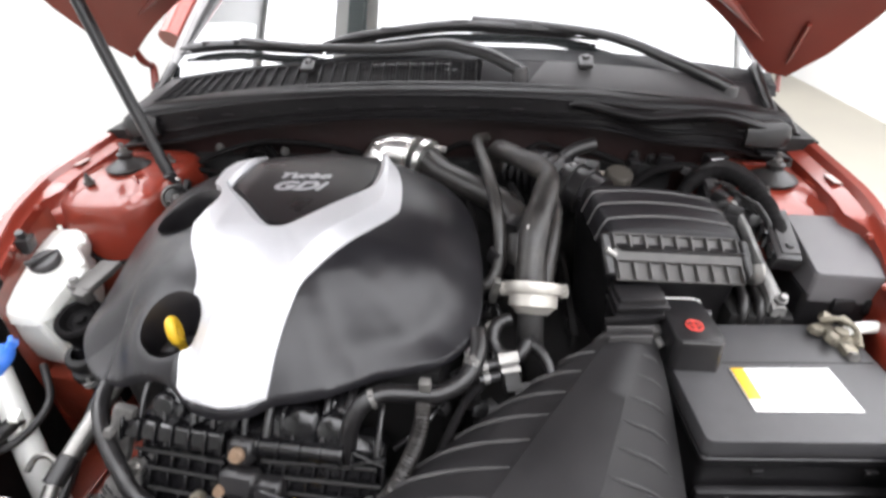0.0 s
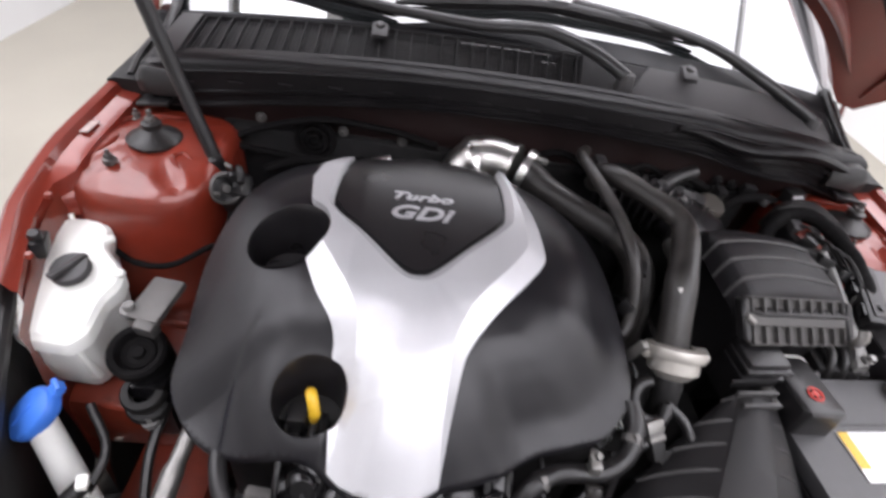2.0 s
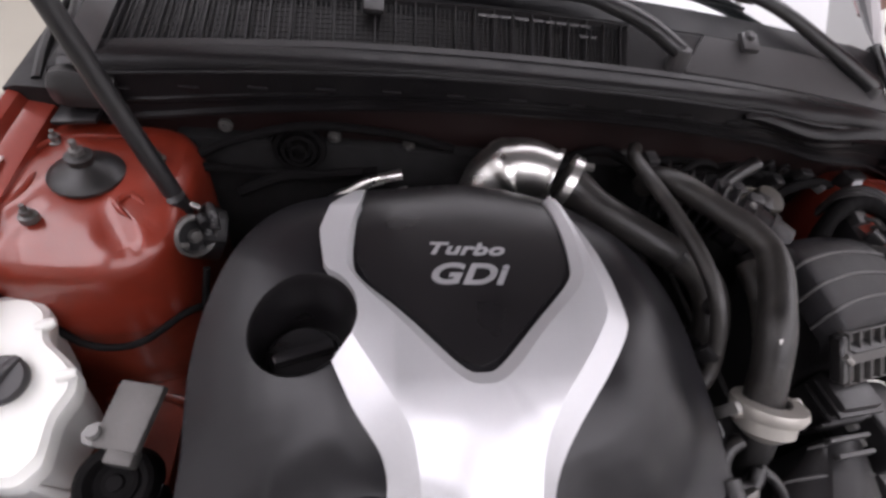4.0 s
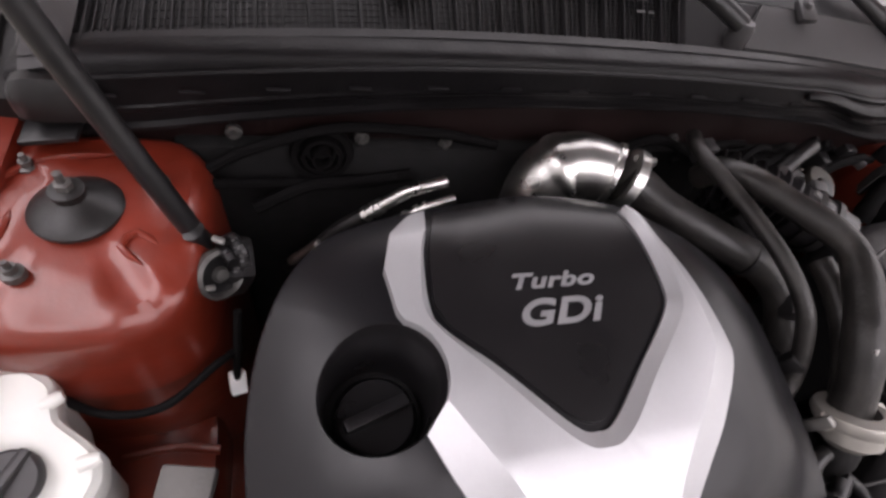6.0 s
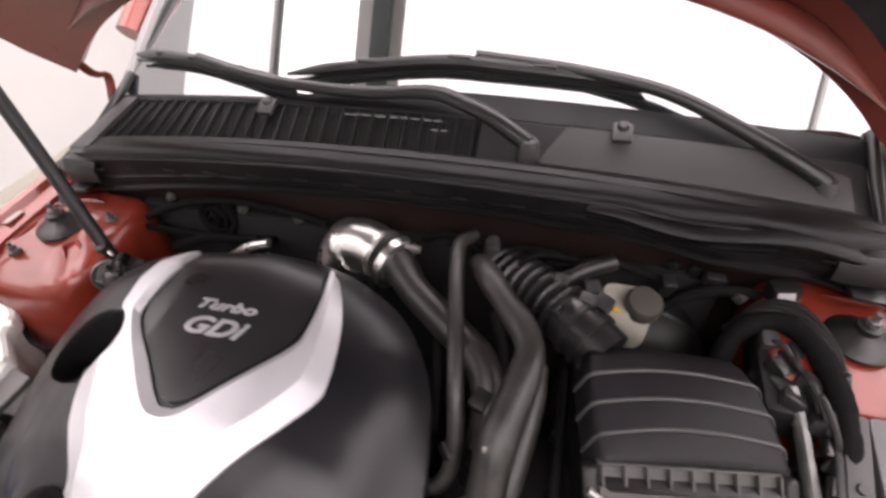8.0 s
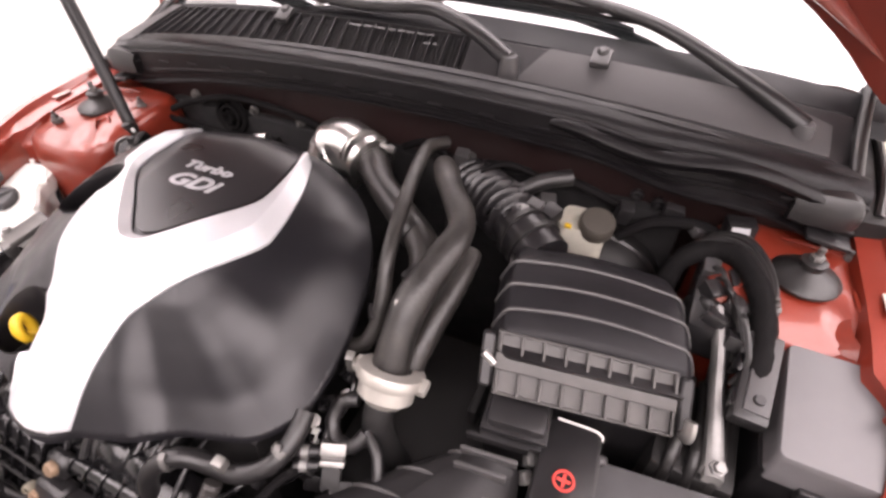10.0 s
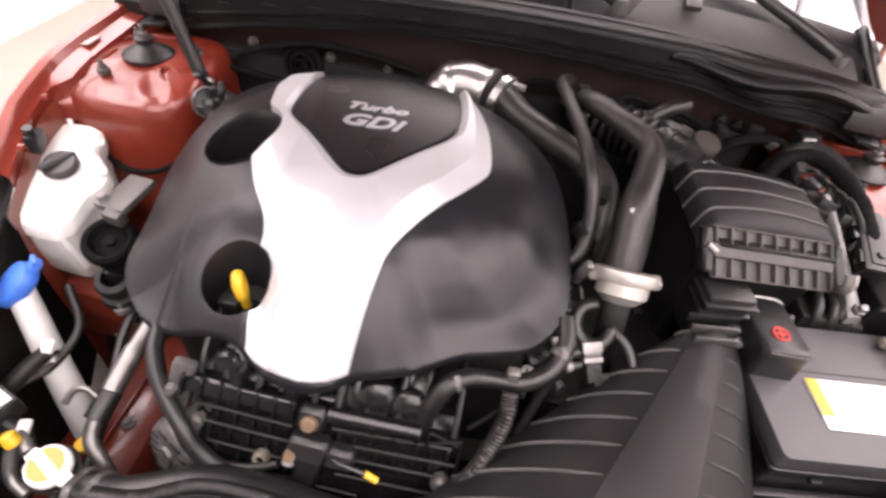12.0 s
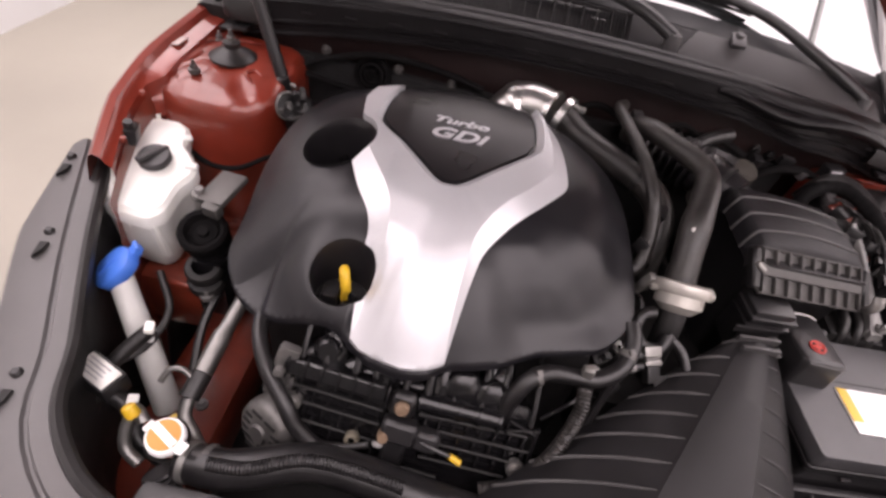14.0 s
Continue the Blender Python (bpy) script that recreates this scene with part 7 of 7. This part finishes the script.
def front_panel(sign):
    pts = smooth_path([(sign * -x if sign > 0 else x, y, z) for x, y, z in INN], 0.02)
    bm = B()
    rows = []
    for i, p in enumerate(pts):
        q = (pts[min(i + 1, len(pts) - 1)] - pts[max(i - 1, 0)]).normalized()
        out = Vector((q.y, -q.x, 0)) * (1 if sign < 0 else -1)
        if out.y > 0 or (sign < 0 and out.x > 0.2) or (sign > 0 and out.x < -0.2):
            out = -out
        w = 0.058 + 0.030 * min(1.0, i / 8)
        rows.append([p, p + out * 0.004 + Vector((0, 0, 0.004)), p + out * 0.026 + Vector((0, 0, 0.003)), p + out * 0.029 + Vector((0, 0, -0.003)), p + out * 0.032 + Vector((0, 0, -0.003)), p + out * 0.035 + Vector((0, 0, 0.001)), p + out * w * 0.75 + Vector((0, 0, -0.001)), p + out * w + Vector((0, 0, -0.010)), p + out * (w + 0.004) + Vector((0, 0, -0.03))])
    loft(bm, rows, closed=False)
    ob = part("front_panel", bm, PANELGREY, car, "grey plastic panel along the headlamp", 35)
    # near-black sheet added for the shade of the void below the panel
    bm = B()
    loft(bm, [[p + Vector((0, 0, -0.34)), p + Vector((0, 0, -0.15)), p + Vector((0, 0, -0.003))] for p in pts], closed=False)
    part("void_sheet", bm, DARKGAP, ob, "dark sheet for the shaded void below the panel edge")
    bm = B()
    tube(bm, [p + Vector((0, 0, 0.004)) for p in pts], 0.0085, n=8, step=0.03)
    part("edge_seal", bm, RUBBER, ob, "black rubber edge seal")
    for k in (0.06, 0.2, 0.4):
        i = int(k * (len(pts) - 1))
        q = (pts[i + 1] - pts[i - 1]).normalized()
        out = Vector((q.y, -q.x, 0))
        if out.y > 0 or (sign < 0 and out.x > 0.2) or (sign > 0 and out.x < -0.2):
            out = -out
        bm = B()
        lathe(bm, [(0.0, 0.003), (0.004, 0.004), (0.0065, 0.001), (0.0065, -0.004)], pts[i] + out * 0.050 + Vector((0, 0, 0.001)), n=14)
        part("push_clip", bm, BLACK, ob)
        bm = B()
        prism(bm, [tuple((pts[i] + out * o + q * l).xy) for o, l in ((0.046, 0.022), (0.056, 0.020), (0.060, 0.046), (0.050, 0.034))], pts[i].z - 0.004, pts[i].z + 0.0022)
        part("recess", bm, DARKGAP, ob, "dark wedge-shaped slot")
    bm = B()
    rows = []
    for i, p in enumerate(pts[:len(pts) * 5 // 8]):
        q = (pts[min(i + 1, len(pts) - 1)] - pts[max(i - 1, 0)]).normalized()
        out = Vector((q.y, -q.x, 0))
        if out.y > 0 or (sign < 0 and out.x > 0.2) or (sign > 0 and out.x < -0.2):
            out = -out
        wide = 0.030 * min(1.0, i / 8)
        rows.append([p + out * (wide + o) + Vector((0, 0, z)) for o, z in ((0.057, -0.012), (0.066, -0.020), (0.073, -0.045), (0.078, -0.09), (0.080, -0.16), (0.078, -0.25))])
    loft(bm, rows, closed=False)
    part("headlamp", bm, surface("clear_headlamp_lens", (0.30, 0.30, 0.30), 0.12, 0.35, 0.05, 8, 0, 300, coat=1.0), car, "pale clear headlamp lens")


front_panel(-1)
front_panel(1)
bm = B()
box(bm, (0.0, -0.625, 0.60), (0.80, 0.04, 0.18), 0.01)
solo("radiator", bm, DARKGAP, "dark radiator behind the front panel", "radiator")
bm = B()
box(bm, (0.0, -0.62, 0.69), (0.82, 0.055, 0.04), 0.012)
solo("radiator_tank", bm, BLACK, "black plastic radiator tank", "radiator")

# grommets, studs and pipes on the firewall
grom = thing("grommet", (-0.345, 0.085, 0.885), "round black rubber grommet in the firewall", "grommet")
for r, h in ((0.036, 0.006), (0.024, 0.010), (0.012, 0.016)):
    bm = B()
    lathe(bm, [(r * 0.72, 0.0), (r * 0.76, h), (r * 0.94, h), (r, 0.0)], (-0.345, 0.092, 0.885), (0, -1, 0.15), n=28)
    part("ring", bm, LINING2, grom)
for pts, r in (([(-0.47, 0.06, 0.885), (-0.42, 0.075, 0.905), (-0.33, 0.088, 0.925), (-0.22, 0.090, 0.920), (-0.14, 0.088, 0.905)], 0.006), ([(-0.42, 0.05, 0.84), (-0.36, 0.07, 0.855), (-0.30, 0.08, 0.85), (-0.24, 0.082, 0.86)], 0.008),
               ([(0.02, 0.075, 0.915), (0.06, 0.070, 0.935), (0.10, 0.062, 0.925), (0.13, 0.07, 0.90)], 0.006), ([(0.16, 0.03, 0.93), (0.19, 0.045, 0.945), (0.225, 0.055, 0.935), (0.26, 0.07, 0.91)], 0.005),
               ([(0.05, -0.01, 0.90), (0.075, -0.06, 0.895), (0.09, -0.12, 0.88), (0.10, -0.18, 0.85)], 0.006), ([(0.145, -0.03, 0.90), (0.165, -0.09, 0.885), (0.16, -0.15, 0.86), (0.145, -0.21, 0.84)], 0.0075),
               ([(0.13, -0.36, 0.80), (0.105, -0.385, 0.79), (0.085, -0.42, 0.77), (0.07, -0.45, 0.74)], 0.0055)):
    hose("cable", pts, r, LINING2, "thin black hose in the engine bay", "cable", 8, 0.01, group="thin hoses")
for c, s, t, m in (((0.128, -0.27, 0.86), (0.010, 0.012, 0.040), 15, ALU), ((0.128, -0.21, 0.875), (0.018, 0.02, 0.022), 40, BLACK), ((0.15, -0.155, 0.895), (0.02, 0.024, 0.02), -20, BLACK), ((0.245, -0.03, 0.935), (0.012, 0.016, 0.010), 30, DULL),
                   ((0.275, -0.01, 0.925), (0.022, 0.022, 0.02), -30, BLACK), ((0.36, 0.07, 0.895), (0.02, 0.02, 0.03), 12, BLACK), ((0.42, 0.085, 0.905), (0.026, 0.014, 0.018), 5, BLACK), ((0.455, 0.075, 0.89), (0.016, 0.016, 0.014), 40, GREYPL)):
    bm = B()
    box(bm, c, s, 0.003, (12, 8, t))
    solo("cable_connector", bm, m, "bare metal clip on a hose" if m == ALU else "dull grey metal clip" if m == DULL else "black plastic cable connector", "connector", "cable connectors")

# pressings, studs and a bracket on the shade-darkened apron beside the washer neck
for pts in ([(-0.485, -0.285, 0.664), (-0.520, -0.300, 0.662), (-0.560, -0.296, 0.660)], [(-0.470, -0.16, 0.664), (-0.52, -0.15, 0.664), (-0.57, -0.155, 0.664)], [(-0.470, -0.62, 0.552), (-0.472, -0.50, 0.553), (-0.470, -0.36, 0.553)]):
    bm = B()
    tube(bm, pts, 0.006, n=10, squash=0.6)
    part("pressed_ridge", bm, RED_SHADED, car, "pressed ridge of the apron")
for x, y, z in ((-0.505, -0.255, 0.662), (-0.455, -0.43, 0.552), (-0.490, -0.50, 0.552), (-0.455, -0.56, 0.552)):
    bm = B()
    lathe(bm, [(0.0, 0.008), (0.005, 0.008), (0.006, 0.003), (0.010, 0.002), (0.010, -0.003)], (x, y, z), n=8)
    part("stud", bm, DULL, car)
hose("cable", [(-0.46, -0.30, 0.70), (-0.47, -0.36, 0.66), (-0.455, -0.44, 0.62), (-0.44, -0.52, 0.60)], 0.007, RUBBER, "black cable low along the frame rail", "cable", 8, 0.012, group="thin hoses")

bm = B()
box(bm, (-0.636, -0.190, 0.848), (0.022, 0.030, 0.026), 0.005, (0, 10, 20))
wc = solo("wing_clip", bm, BLACK, "black plastic clip at the end of the wing flange", "clip")
bm = B()
lathe(bm, [(0.0, 0.010), (0.006, 0.010), (0.008, 0.004), (0.008, -0.004)], (-0.634, -0.192, 0.862), (0.2, -0.2, 1), n=12)
part("button", bm, BLACK, wc)

# drum shaped like a booster, added to keep this gap dark
booster = thing("gap_filler_drum", (0.34, 0.05, 0.66), "added black drum darkening the gap behind the filter box", "brake booster")
bm = B()
lathe(bm, [(0.0, 0.075), (0.040, 0.075), (0.075, 0.066), (0.094, 0.045), (0.098, 0.020), (0.098, -0.02), (0.0, -0.02)], (0.340, 0.080, 0.755), (0, -1, 0.05), n=40)
part("drum", bm, DARKGAP, booster)
bm = B()
lathe(bm, [(0.0975, 0.006), (0.101, 0.003), (0.101, -0.003), (0.0975, -0.006)], (0.340, 0.060, 0.756), (0, -1, 0.05), n=40)
part("rim", bm, BLACK, booster)
# upright black panel added to block the view of the red inner wing
shield = thing("gap_blackout_panel", (0.25, -0.16, 0.58), "added black panel beside the gearbox that hides the red behind", "shield")
bm = B()
box(bm, (0.250, -0.08, 0.66), (0.012, 0.26, 0.16), 0.004)
part("panel", bm, DARKGAP, shield)
for y in (-0.16, -0.08, 0.0):
    bm = B()
    box(bm, (0.243, y, 0.66), (0.006, 0.008, 0.14), 0.001)
    part("stiffener", bm, DARKGAP, shield)

# small plugs, bolts and thin leads crowded between the cover and the charge pipe
for c, s, t, m, what in (((0.108, -0.300, 0.805), (0.022, 0.016, 0.018), 25, BLACK, "black"), ((0.118, -0.262, 0.822), (0.018, 0.022, 0.016), -15, BLACK, "black"), ((0.090, -0.352, 0.785), (0.026, 0.016, 0.016), 35, BLACK, "black"),
                         ((0.112, -0.335, 0.795), (0.010, 0.016, 0.010), 10, MILKY2, "pale"), ((0.070, -0.395, 0.775), (0.020, 0.014, 0.016), -25, BLACK, "black"), ((0.122, -0.232, 0.842), (0.010, 0.010, 0.020), 40, ALU, "bare metal")):
    ob = thing("sensor_plug", c, f"small {what} sensor plug beside the engine cover", "connector", "sensor plugs")
    bm = B()
    box(bm, c, s, 0.003, (14, -10, t))
    part("body", bm, m, ob)
    bm = B()
    box(bm, Vector(c) + Vector((0.0, -0.35 * s[1], 0.5 * s[2])), (s[0] * 0.4, s[1] * 0.5, 0.004), 0.001, (14, -10, t))
    part("latch", bm, GLOSS, ob)
for c in ((0.126, -0.285, 0.812), (0.100, -0.322, 0.798), (0.080, -0.375, 0.785)):
    bm = B()
    lathe(bm, [(0.0, 0.007), (0.0045, 0.007), (0.005, 0.001), (0.0085, 0.0), (0.0085, -0.006)], c, (0.3, -0.4, 0.85), n=8)
    solo("flange_bolt", bm, STEEL, "small zinc flange bolt beside the engine", "bolt", "flange bolts")
for pts in ([(0.108, -0.300, 0.812), (0.122, -0.318, 0.818), (0.130, -0.345, 0.808), (0.118, -0.372, 0.788), (0.095, -0.39, 0.77)], [(0.118, -0.262, 0.830), (0.132, -0.275, 0.838), (0.136, -0.30, 0.822), (0.120, -0.33, 0.80), (0.10, -0.35, 0.785)],
            [(0.122, -0.225, 0.845), (0.130, -0.215, 0.86), (0.132, -0.19, 0.862), (0.125, -0.16, 0.85)], [(0.070, -0.395, 0.78), (0.060, -0.415, 0.778), (0.04, -0.43, 0.765), (0.02, -0.44, 0.75)],
            [(0.165, -0.38, 0.785), (0.150, -0.405, 0.775), (0.125, -0.42, 0.765), (0.10, -0.45, 0.74)]):
    hose("thin_lead", pts, 0.0032, GLOSS, "thin black lead between the plugs", "cable", 8, 0.008, group="thin leads")
